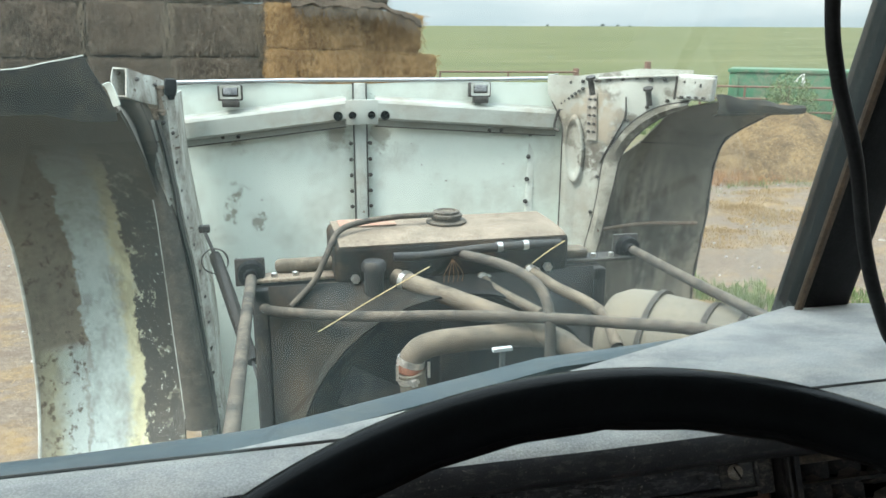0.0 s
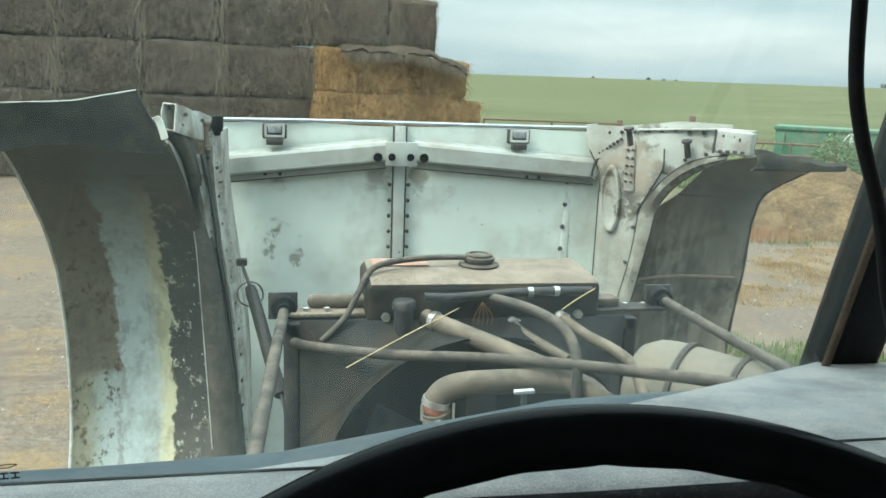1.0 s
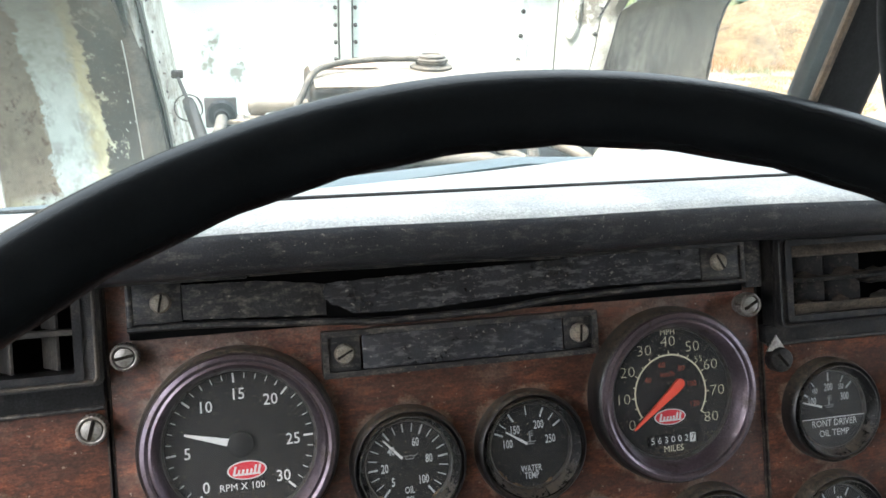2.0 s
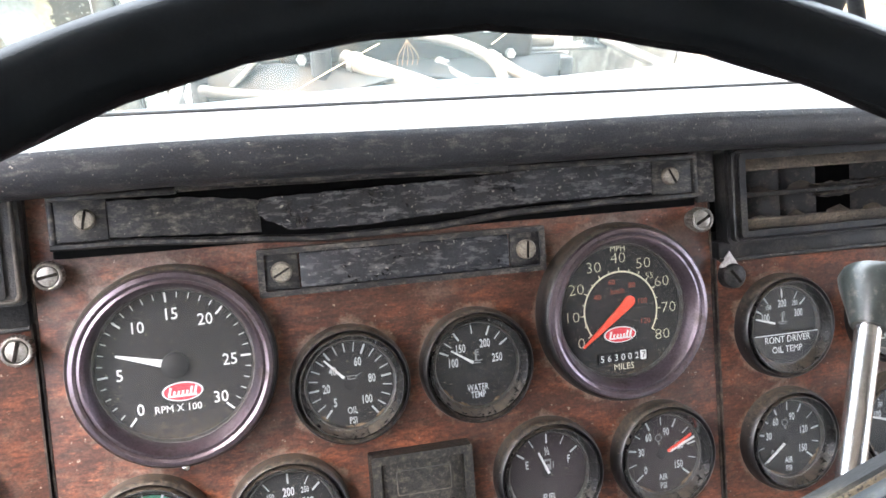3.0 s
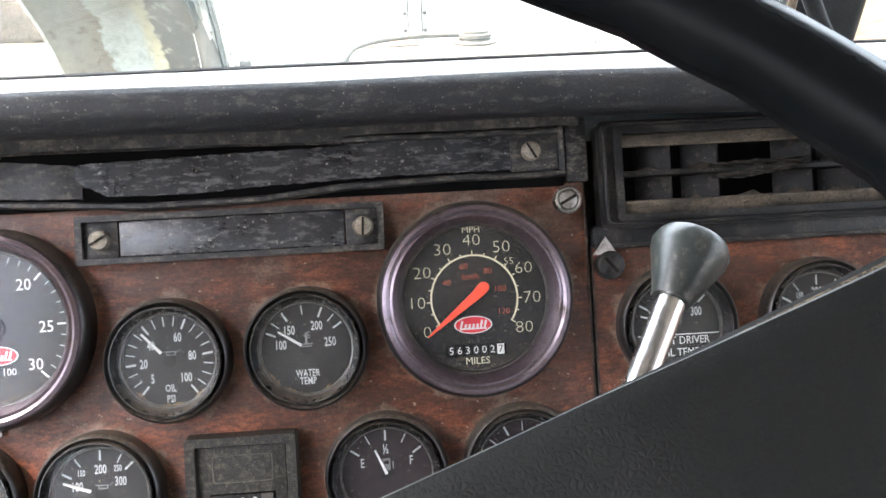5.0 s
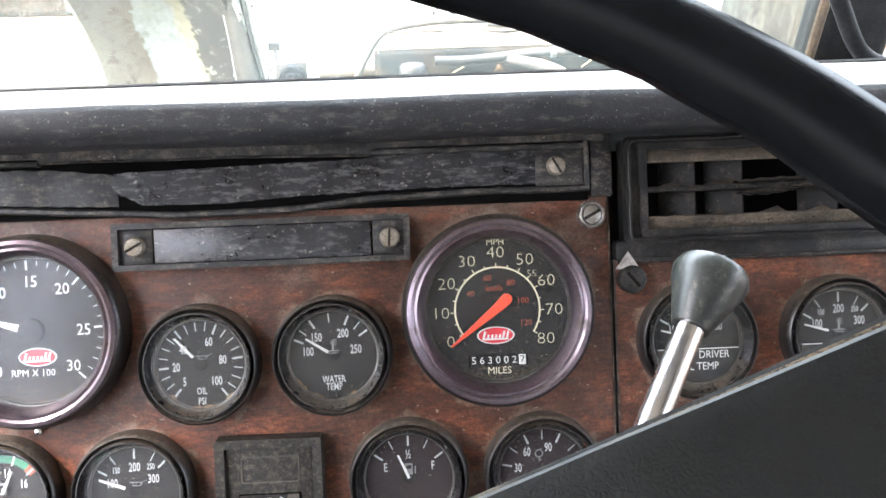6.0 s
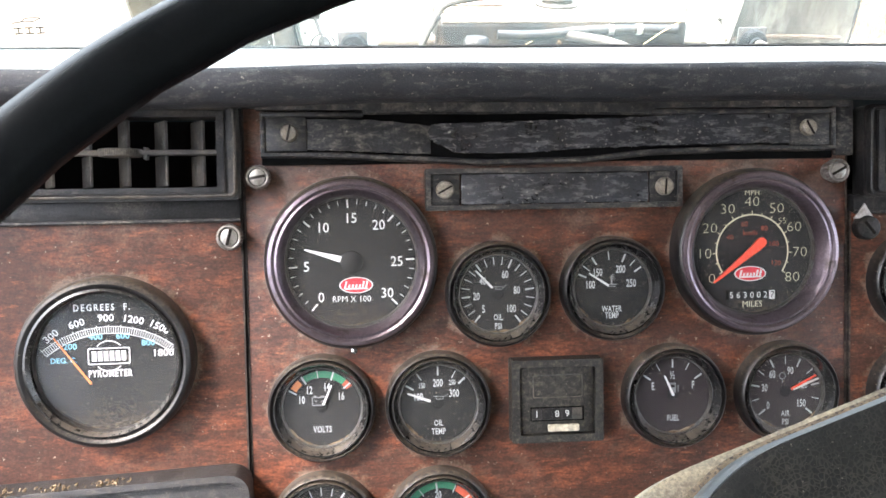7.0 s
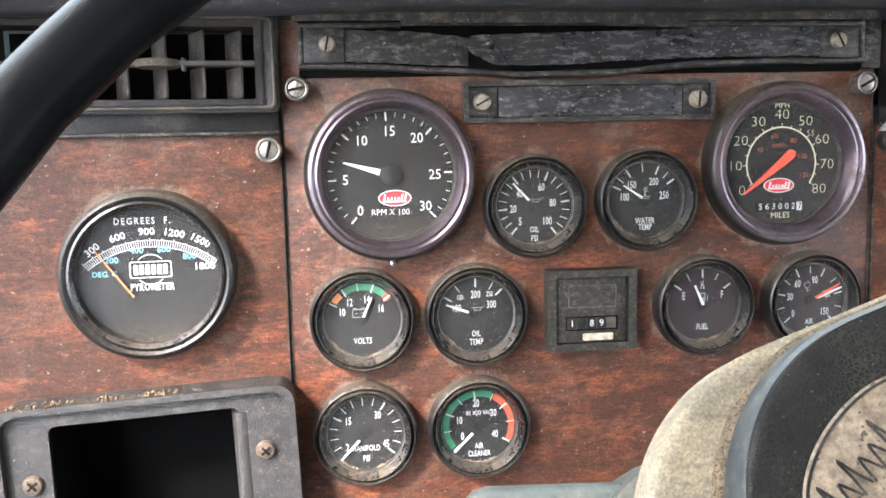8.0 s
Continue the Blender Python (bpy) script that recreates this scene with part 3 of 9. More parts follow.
def gauge_shell(name, label, m, R, Rf, rim, segs=48, group="gauges of the dash", face=None):
    """Bezel, dial and glass of a round gauge; z points out of the dash."""
    g = thing(name, label, "gauge", m, group)
    bm = bmesh.new()
    big = R > 0.045
    k = R / 0.034
    if big:
        prof = [(R * 1.0, -0.006), (R * 1.0, 0.006), (R * 0.993, 0.0092), (R * 0.978, 0.0118), (R * 0.955, 0.0136), (R * 0.92, 0.0145), (R * 0.885, 0.0138), (R * 0.865, 0.0125)]
        add_lathe(bm, prof, segs)
        part("outer_ring", bm, BEZEL, g)
        bm = bmesh.new()
        add_lathe(bm, [(R * 0.868, 0.0145), (R * 0.84, 0.0150), (R * 0.80, 0.0125), (Rf * 1.02, 0.004), (Rf * 1.0, 0.0022)], segs)
        part("bezel", bm, rim, g, "sloped inner bezel ring")
        if rim is PURPLE:
            bm = bmesh.new()
            add_lathe(bm, [(R * 0.955, 0.0138), (R * 0.94, 0.0152), (R * 0.9, 0.0158), (R * 0.872, 0.0150), (R * 0.868, 0.0142)], segs)
            part("trim_ring", bm, PURPLE, g, "violet anodised trim ring")
    else:
        prof = [(R, -0.006), (R, 0.0045), (R * 0.990, 0.0075), (R * 0.968, 0.0097), (R * 0.94, 0.0105), (R * 0.912, 0.0095), (R * 0.897, 0.0070), (R * 0.889, 0.0060)]
        add_lathe(bm, prof, segs)
        part("outer_ring", bm, BEZEL, g)
        bm = bmesh.new()
        add_lathe(bm, [(R * 0.890, 0.0062), (R * 0.886, 0.0100), (R * 0.870, 0.0116), (R * 0.848, 0.0116), (R * 0.825, 0.0098), (R * 0.80, 0.0070), (Rf * 1.03, 0.0035), (Rf, 0.0022)], segs)
        part("bezel", bm, rim, g, "rolled black bezel")
        # dirt and rust that crept in along the lower edge of the dial
        rnd = random.Random(len(name) * 31 + len(label) * 7)
        bm = bmesh.new()
        for _ in range(3):
            a0, span, ph = rnd.uniform(195, 310), rnd.uniform(22, 60), rnd.uniform(0, 9)
            row = []
            for i in range(15):
                t = i / 14
                a = radians(a0 + span * t)
                deep = 0.0030 * math.sin(math.pi * t) ** 0.6 * (0.45 + 0.55 * abs(math.sin(ph + 5 * t + 1.6 * math.sin(9 * t + ph))))
                row.append([((Rf * 1.05 - deep * q) * math.cos(a), (Rf * 1.05 - deep * q) * math.sin(a), 0.0036 - 0.0016 * q) for q in (0.0, 0.5, 1.0)])
            add_sheet(bm, row)
        part("rust_crust", bm, CRUST, g, "tan rust crust along the dial edge")
    bm = bmesh.new()
    add_lathe(bm, [(0.0001, 0.0014), (Rf * 0.5, 0.0014), (Rf * 1.06, 0.0014)], segs)
    dial = part("dial", bm, face or DIAL, g, "dusty black dial" if face is None else "dusty dial with a purple reflection painted in")
    bm = bmesh.new()
    add_lathe(bm, [(Rf * 1.035, 0.0044), (Rf * 1.012, 0.0042), (Rf * 0.992, 0.0024), (Rf * 0.992, 0.0016)], segs)
    part("dial_rim", bm, DIALRIM, g, "thin grey rim round the dial")
    bm = bmesh.new()
    zg = 0.0075 if big else 0.0068
    rg = Rf * 1.07 if big else Rf * 1.12
    add_lathe(bm, [(0.0001, zg + 0.0004), (rg * 0.6, zg + 0.0003), (rg, zg)], segs)
    pane = part("glass", bm, GAUGEGLASS, g, "clear dusty gauge glass")
    pane.visible_shadow = False
    return g, dial


def squiggle(bm, x, y, w, h, z, thick):
    """Brand lettering as plain bars."""
    n = 7
    for i in range(n):
        cx = x - w / 2 + w * (i + 0.5) / n
        hh = h * (1.0 if i in (0, 5, 6) else 0.62)
        vs = add_box(bm, thick, hh, 0.0003, pose(cx, y + (hh - h) / 2, z, 0, 0, -14))
    add_box(bm, w * 0.95, thick * 0.8, 0.0003, pose(x, y - h * 0.42, z))


def oval_badge(parent, x, y, w, h, z):
    bm = bmesh.new()
    add_prism(bm, [(x + w / 2 * math.cos(TAU * i / 28), y + h / 2 * math.sin(TAU * i / 28)) for i in range(28)], z, z + 0.0003)
    b = part("badge", bm, INK, parent, "white-edged red oval badge")
    bm = bmesh.new()
    add_prism(bm, [(x + w * 0.46 * math.cos(TAU * i / 28), y + h * 0.44 * math.sin(TAU * i / 28)) for i in range(28)], z + 0.0003, z + 0.0005)
    part("badge_field", bm, REDEN, b, "red enamel field")
    bm = bmesh.new()
    squiggle(bm, x, y, w * 0.72, h * 0.5, z + 0.0008, w * 0.055)
    part("badge_mark", bm, INK, b, "white bars")


ZT = 0.0018


def small_gauge(name, label, u, v, spec, base=None):
    R, Rf = 0.034, 0.0250
    g, dial = gauge_shell(name, label, on_dash(u, v, 0, base), R, Rf, GLOSSY, 72, face=spec.get("face"))
    bm = bmesh.new()
    for a, major in spec.get("ticks", ()):
        tick(bm, a, Rf * (0.72 if major else 0.74), Rf * 0.95, 0.0011 if major else 0.0006, ZT)
    for txt, a, r, s in spec.get("labels", ()):
        x, y = polar(a, Rf * r)
        text_into(bm, txt, s, x, y, ZT, squeeze=0.62, weight=0.02)
    for txt, y, s in spec.get("words", ()):
        text_into(bm, txt, s, 0, Rf * y, ZT, squeeze=0.66, weight=0.015, space=1.05)
    part("dial_markings", bm, INKS, g, "greyed white numerals and scale marks")
    for a0, a1, mat in spec.get("arcs", ()):
        bm = bmesh.new()
        ring_arc(bm, Rf * spec.get("arc_r", (0.76, 0.93))[0], Rf * spec.get("arc_r", (0.76, 0.93))[1], a0, a1, ZT - 0.0002)
        part("colour_band", bm, mat, g)
    for a, r0, r1, mat in spec.get("needles", ()):
        bm = bmesh.new()
        needle_mesh(bm, a, Rf * r0, Rf * r1, 0.0015, 0.0009, 0.0028)
        part("needle", bm, mat, g)
    bm = bmesh.new()
    add_lathe(bm, [(0.0001, 0.00165), (0.0030, 0.00165), (0.0036, 0.0014)], 24)
    part("needle_hub", bm, HUBBLK, g, "black needle hub cover")
    if "icon" in spec:
        bm = bmesh.new()
        ic = spec["icon"]
        if ic == "battery":
            for sx, sy, px, py in ((0.0085, 0.0006, 0, 0.0064), (0.0085, 0.0006, 0, 0.0014), (0.0006, 0.0055, -0.004, 0.0039), (0.0006, 0.0055, 0.004, 0.0039), (0.0016, 0.0009, -0.0024, 0.0071), (0.0016, 0.0009, 0.0024, 0.0071), (0.0018, 0.0005, 0.002, 0.004), (0.0018, 0.0005, -0.002, 0.004)):
                add_box(bm, sx, sy, 0.0002, pose(px - 0.002, py, ZT))
        elif ic == "thermo":
            add_box(bm, 0.0011, 0.006, 0.0002, pose(0, 0.0055, ZT))
            for k in range(3):
                add_box(bm, 0.0016, 0.0006, 0.0002, pose(0.0013, 0.0085 - 0.0014 * k, ZT))
            for k in range(2):
                add_box(bm, 0.0075 - 0.002 * k, 0.0006, 0.0002, pose(0, 0.0022 - 0.0013 * k, ZT))
        elif ic == "oilcan":
            add_frame(bm, rounded(0.0050, 0.0022, 0.0004, 2), rounded(0.0042, 0.0014, 0.0003, 2), ZT - 0.0001, ZT + 0.0001)
            bmesh.ops.translate(bm, verts=bm.verts, vec=(0.0010, 0.0036, 0))
            add_box(bm, 0.0036, 0.0004, 0.0002, pose(0.0048, 0.0048, ZT, 0, 0, 30))
            add_box(bm, 0.0020, 0.0004, 0.0002, pose(-0.0022, 0.0046, ZT))
        elif ic == "pump":
            for sx, sy, px, py in ((0.0042, 0.0012, 0, 0.0075), (0.0042, 0.0008, 0, 0.0018), (0.0007, 0.006, -0.0018, 0.0048), (0.0007, 0.006, 0.0018, 0.0048), (0.0036, 0.0026, 0, 0.0036), (0.0006, 0.0045, 0.0036, 0.0042)):
                add_box(bm, sx, sy, 0.0002, pose(px, py, ZT))
        elif ic == "brake":
            ring_arc(bm, 0.0018, 0.0024, 0, 360, ZT, 16)
            bmesh.ops.translate(bm, verts=bm.verts, vec=(-0.002, 0.0105, 0))
            add_box(bm, 0.0006, 0.0022, 0.0002, pose(-0.002, 0.0065 + 0.0005, ZT))
        part("symbol", bm, INKDIM, g, "faded dial symbol")
    if "plate" in spec:
        bm = bmesh.new()
        out = []
        for k in range(15):
            a = radians(180 + 12 + (156) * k / 14)
            out.append((Rf * 0.98 * math.cos(a), Rf * 0.98 * math.sin(a)))
        add_prism(bm, out, 0.0045, 0.0050)
        p = part("label_plate", bm, BLACK, g, "black label plate with white edge")
        bm = bmesh.new()
        add_box(bm, Rf * 1.85, 0.0005, 0.0004, pose(0, out[0][1], 0.0052))
        text_into(bm, spec["plate"][0], 0.0062, 0.0005, -0.0086, 0.0053, squeeze=0.86)
        text_into(bm, spec["plate"][1], 0.0062, 0, -0.0152, 0.0053, squeeze=0.86)
        part("plate_lettering", bm, INK, p, "white capital lettering")
    return g


def steps(a0, a1, n, majors=()):
    return [(a0 + (a1 - a0) * i / n, i in majors) for i in range(n + 1)]


S = 0.0070
small_gauge("oil_pressure_gauge", "small round oil pressure gauge with dusty black bezel", 0.1301, -0.104, dict(
    ticks=steps(-140, 142, 19, (0, 3, 7, 11, 15, 19)), labels=(("5", -137, 0.55, S), ("20", -97, 0.56, S), ("40", -50, 0.5, S), ("60", 22, 0.52, S), ("80", 82, 0.5, S), ("100", 140, 0.53, S)),
    words=(("OIL", -0.62, 0.0056), ("PSI", -0.85, 0.0056)), needles=((-43, 0.22, 0.83, INK),), icon="oilcan"))
small_gauge("water_temperature_gauge", "small water temperature gauge with caked dust on its bezel", 0.2048, -0.102, dict(
    ticks=((-67, 1), (-52, 0), (-33, 1), (-5, 0), (23, 1), (41, 0), (56, 1)), labels=(("100", -82, 0.57, S), ("150", -43, 0.54, S), ("200", 27, 0.53, S), ("250", 79, 0.53, S)),
    words=(("WATER", -0.56, 0.0056), ("TEMP", -0.73, 0.0056)), needles=((-57, 0.12, 0.72, INK),), icon="thermo"))
small_gauge("voltmeter", "small voltmeter with green and red arc", 0.016, -0.174, dict(
    ticks=((-62, 1), (-33, 1), (-7, 0), (19, 1), (50, 1)), labels=(("10", -70, 0.55, S), ("12", -36, 0.54, S), ("14", 14, 0.52, S), ("16", 62, 0.55, S)), words=(("VOLTS", -0.58, 0.0058),),
    arcs=((-58, -40, INKO), (-35, 42, INKG), (42, 55, INKR)), needles=((24, 0.08, 0.62, INK),), icon="battery"))
small_gauge("oil_temperature_gauge", "small engine oil temperature gauge with dust round its glass", 0.0903, -0.174, dict(
    ticks=((-60, 1), (-35, 0), (0, 1), (29, 0), (47, 1)), labels=(("100", -72, 0.54, S), ("150", -42, 0.62, 0.0048), ("200", 0, 0.52, S), ("250", 35, 0.64, 0.0048), ("300", 60, 0.48, S)),
    words=(("OIL", -0.52, 0.0056), ("TEMP", -0.74, 0.0056)), needles=((-70, 0.22, 0.84, INK),), icon="oilcan"))
small_gauge("fuel_gauge", "small fuel gauge with faded purple dial", 0.2451, -0.1738, dict(
    ticks=((-55, 1), (-28, 0), (0, 1), (28, 0), (55, 1)), labels=(("E", -66, 0.58, S), ("½", 0, 0.52, S), ("F", 66, 0.6, S)), words=(("FUEL", -0.62, 0.0056),), needles=((-24, 0.0, 0.58, INK),), icon="pump", face=DIALP))
AIR = dict(ticks=steps(-130, 130, 10, (0, 2, 4, 6, 8, 10)), labels=(("0", -128, 0.6, S), ("30", -80, 0.58, S), ("60", -38, 0.58, S), ("90", 14, 0.56, S), ("120", 72, 0.5, S), ("150", 128, 0.55, S)),
           words=(("AIR", -0.6, 0.0056), ("PSI", -0.82, 0.0056)), icon="brake")
small_gauge("air_pressure_gauge", "small air pressure gauge with one red and one white needle", 0.3217, -0.174, dict(AIR, face=DIALP, needles=((62, 0.15, 0.92, NEEDLE), (69, 0.2, 0.95, INK))))
small_gauge("air_pressure_gauge", "small application air gauge on the far panel", 0.4130, -0.177, dict(AIR, needles=((-128, 0.2, 0.9, INK),)))
small_gauge("manifold_gauge", "small manifold pressure gauge with dirt under its glass", 0.0157, -0.250, dict(
    ticks=steps(-137, 128, 14, (0, 4, 9, 14)), labels=(("2", -128, 0.62, S), ("15", -54, 0.56, S), ("30", 35, 0.56, S), ("45", 122, 0.62, S)), words=(("MANIFOLD", -0.42, 0.0054), ("PSI", -0.7, 0.0056)), needles=((-136, 0.25, 0.95, INK),)))
small_gauge("air_cleaner_gauge", "small air cleaner vacuum gauge with green and red arc", 0.0908, -0.2496, dict(
    ticks=((-134, 1), (-98, 0), (-67, 1), (-36, 0), (-7, 1), (25, 0), (52, 1), (84, 0), (120, 1)), labels=(("0", -122, 0.52, S), ("10", -72, 0.55, S), ("20", -6, 0.62, S), ("30", 50, 0.52, S), ("40", 120, 0.5, S)),
    words=(("IN. H2O VAC", 0.36, 0.0042), ("AIR", -0.55, 0.0054), ("CLEANER", -0.76, 0.0052)), arcs=((-130, 25, INKG), (27, 118, INKR)), arc_r=(0.8, 0.97), needles=((-135, 0.25, 0.95, INK),)))
OILT = dict(ticks=((-60, 1), (-35, 0), (0, 1), (29, 0), (47, 1)), labels=(("100", -66, 0.56, S), ("150", -40, 0.64, 0.0046), ("200", 0, 0.56, S), ("250", 35, 0.66, 0.0046), ("300", 60, 0.55, S)), icon="thermo")
small_gauge("axle_temperature_gauge", "front axle oil temperature gauge with torn label plate", 0.4126, -0.102, dict(OILT, plate=("RONT DRIVER", "OIL TEMP"), needles=((-74, 0.3, 0.85, INK),)))
small_gauge("axle_temperature_gauge", "rear axle oil temperature gauge with label plate", 0.4955, -0.102, dict(OILT, plate=("REAR DRIVER", "OIL TEMP"), needles=((-74, 0.3, 0.85, INK),)))
small_gauge("oil_temperature_gauge", "small temperature gauge on the far wood panel", 0.4955, -0.177, dict(OILT, words=(("OIL", -0.52, 0.0056), ("TEMP", -0.74, 0.0056)), needles=((-74, 0.3, 0.85, INK),)))

# tachometer
TR, TF = 0.0545, 0.0410
g, dial = gauge_shell("tachometer", "large tachometer with violet bezel and dusty black dial", on_dash(0.0369, -0.0815), TR, TF, PURPLE, 72)
bm = bmesh.new()
for i in range(31):
    a = -140 + 274 * i / 30
    tick(bm, a, TF * (0.84 if i % 5 == 0 else 0.895), TF * 0.97, 0.0011 if i % 5 == 0 else 0.00045, ZT)
for i in range(7):
    a = -140 + 274 * i / 6
    x, y = ((-0.0197, -0.0225), (-0.0285, -0.0028), (-0.0178, 0.0218), (0.0, 0.0276), (0.0176, 0.0230), (0.0287, -0.0004), (0.0221, -0.0205))[i]
    text_into(bm, str(5 * i), 0.0090, x, y, ZT, squeeze=0.92, weight=0.006)
text_into(bm, "RPM X 100", 0.0056, -0.0005, -TF * 0.58, ZT, squeeze=0.95)
part("dial_markings", bm, INK, g, "white numerals and scale marks")
oval_badge(g, 0.0025, -TF * 0.36, 0.0215, 0.0105, ZT)
bm = bmesh.new()
needle_mesh(bm, -74, 0.0055, TF * 0.75, 0.0042, 0.0010, 0.0030)
part("needle", bm, INK, g, "white tapered needle")
bm = bmesh.new()
add_lathe(bm, [(0.0001, 0.0056), (0.0056, 0.0054), (0.0070, 0.0046), (0.0072, 0.0016)], 32)
part("needle_hub", bm, HUBBLK, g, "black needle hub")

# speedometer
g, dial = gauge_shell("speedometer", "large speedometer with violet bezel and orange-red needle", on_dash(0.2991, -0.0803), TR, 0.0405, PURPLE, 72)
SF = 0.0405
bm = bmesh.new()
ring_arc(bm, SF * 0.585, SF * 0.61, -123, 123, ZT, 60)
for i in range(17):
    tick(bm, -123 + 246 * i / 16, SF * 0.585, SF * (0.66 if i % 2 == 0 else 0.64), 0.0006, ZT)
for i in range(9):
    x, y = polar(-123 + 246 * i / 8, SF * 0.80)
    text_into(bm, str(10 * i), 0.0096, x, y, ZT, squeeze=1.12, weight=-0.022)
x, y = polar(46, SF * 0.70)
text_into(bm, "55", 0.0055, x, y, ZT, squeeze=1.1, weight=-0.02)
text_into(bm, "MPH", 0.0052, 0, SF * 0.95, ZT)
text_into(bm, "MILES", 0.0056, 0, -SF * 0.86, ZT)
part("dial_markings", bm, INKY, g, "cream numerals and scale ring")
bm = bmesh.new()
for txt, x, y in (("40", -0.0150, 0.0094), ("60", -0.0052, 0.0180), ("80", 0.0082, 0.0150), ("100", 0.0146, 0.0046), ("120", 0.0160, -0.0080)):
    text_into(bm, txt, 0.0048, x, y, ZT, weight=-0.01)
text_into(bm, "km/h", 0.0048, -0.0015, 0.0122, ZT, weight=-0.01)
part("inner_scale", bm, INKR, g, "dull red inner scale")
oval_badge(g, -0.0015, -SF * 0.36, 0.0215, 0.0100, ZT)
bm = bmesh.new()
add_box(bm, 0.034, 0.0062, 0.0010, pose(-0.0005, -SF * 0.71, 0.0016))
odo = part("odometer", bm, VOID, g, "odometer window with white figures")
for i, c in enumerate("5630027"):
    bm = bmesh.new()
    add_box(bm, 0.0040, 0.0058, 0.0006, pose(-0.0145 + 0.0046 * i, -SF * 0.71, 0.0024), 0.0003, 1)
    w = part("figure_wheel", bm, INK if i == 6 else BLACK, odo)
    bm = bmesh.new()
    text_into(bm, c, 0.0058, -0.0145 + 0.0046 * i, -SF * 0.71, 0.0029)
    part("figure", bm, VOID if i == 6 else INK, odo, "printed odometer figure")
bm = bmesh.new()
add_prism(bm, [(-0.0272, -0.0196), (-0.0268, -0.0202), (0.0034, 0.0006), (0.0068, 0.0032), (0.0082, 0.0052), (0.0080, 0.0076), (0.0062, 0.0090), (0.0040, 0.0090), (0.0018, 0.0072), (-0.0010, 0.0040)], 0.0034, 0.0052)
part("needle", bm, NEEDLE, g, "orange-red tapered needle")

# pyrometer
g, dial = gauge_shell("pyrometer", "large round pyrometer with black bezel and orange needle", on_dash(-0.1135, -0.1385, 0.0, SIDE), 0.0525, 0.0430, GLOSSY, 72)
bm = bmesh.new()
AR, AC = 0.0605, -0.0415
for r0, r1 in ((AR + 0.0018, AR + 0.0022), (AR - 0.0024, AR - 0.0020)):
    ring_arc(bm, r0, r1, -39, 39, ZT, 40)
for i in range(61):
    tick(bm, -39 + 78 * i / 60, AR - 0.0020, AR + (0.0018 if i % 5 else 0.0032), 0.0004, ZT)
bmesh.ops.translate(bm, verts=bm.verts, vec=(0.0008, AC, 0))
for txt, x, y, a in (("300", -0.0330, 0.0160, 38), ("600", -0.0180, 0.0232, 16), ("900", -0.0008, 0.0262, 0), ("1200", 0.0153, 0.0246, -12), ("1500", 0.0306, 0.0196, -28), ("1800", 0.0325, 0.0034, 0)):
    text_into(bm, txt, 0.0062, x, y, ZT, turn=a, squeeze=1.05, weight=0.02)
text_into(bm, "DEGREES  F.", 0.0058, -0.0030, 0.0328, ZT, squeeze=0.82, weight=0.02, space=1.35)
text_into(bm, "PYROMETER", 0.0060, 0.0008, -0.0082, ZT, squeeze=0.72, weight=0.03, space=1.12)
part("dial_markings", bm, INK, g, "white numerals and scale marks")
bm = bmesh.new()
for txt, x, y in (("200", -0.0222, 0.0092), ("400", -0.0072, 0.0148), ("600", 0.0088, 0.0148), ("800", 0.0238, 0.0100)):
    text_into(bm, txt, 0.0052, x, y, ZT, squeeze=1.05, weight=0.02)
text_into(bm, "DEG. C.", 0.0046, -0.0262, 0.0008, ZT, weight=0.02)
part("inner_scale", bm, INKB, g, "pale blue inner scale")
bm = bmesh.new()
add_frame(bm, rounded(0.0250, 0.0104, 0.001), rounded(0.0236, 0.0090, 0.001), ZT, ZT + 0.0002)
ring_arc(bm, 0.0090, 0.0096, -48, 48, ZT, 20)
ring_arc(bm, 0.0090, 0.0096, 132, 228, ZT, 20)
for k in range(6):
    add_box(bm, 0.0026, 0.0062, 0.0002, pose(-0.0088 + 0.0035 * k, 0, ZT))
bmesh.ops.translate(bm, verts=bm.verts, vec=(0.0004, 0.0028, 0))
part("maker_mark", bm, INK, g, "white maker's mark of plain bars")
bm = bmesh.new()
needle_mesh(bm, -36, 0.0, 0.0360, 0.0011, 0.0006, 0.0032, -0.0100, -0.0136)
part("needle", bm, INKO, g, "thin orange needle")


def slotted(name, label, m, r, h, knurl=False, mat=None, turn=20):
    """A slotted screw; the knurled ones have a rim with a sunk disc inside."""
    k = thing(name, label, "screw", m, "screws of the dash")
    bm = bmesh.new()
    segs = 48
    if knurl:
        prof = [(r * 0.80, -0.002), (r * 0.80, h * 0.25), (r, h * 0.32), (r, h * 0.86), (r * 0.94, h * 0.96), (r * 0.84, h), (r * 0.76, h * 0.97), (r * 0.74, h * 0.82), (r * 0.70, h * 0.80), (r * 0.66, h * 0.93), (r * 0.4, h * 0.99), (0.0001, h)]
    else:
        prof = [(r, -0.002), (r, h * 0.7), (r * 0.95, h * 0.9), (r * 0.85, h), (0.0001, h * 1.04)]
    add_lathe(bm, prof, segs)
    if knurl:
        for v in bm.verts:
            rr = math.hypot(v.co.x, v.co.y)
            if rr > r * 0.92:
                f = 1.0 + 0.035 * (1 if int(round(math.atan2(v.co.y, v.co.x) / TAU * segs)) % 2 else -1)
                v.co.x *= f
                v.co.y *= f
    part("head", bm, mat, k)
    # slot as a dark bar laid on the head
    bm = bmesh.new()
    add_box(bm, r * 1.30, r * 0.22, 0.0012, pose(0, 0, h, 0, 0, turn))
    part("slot", bm, SLOT, k, "dark slot")
    return k


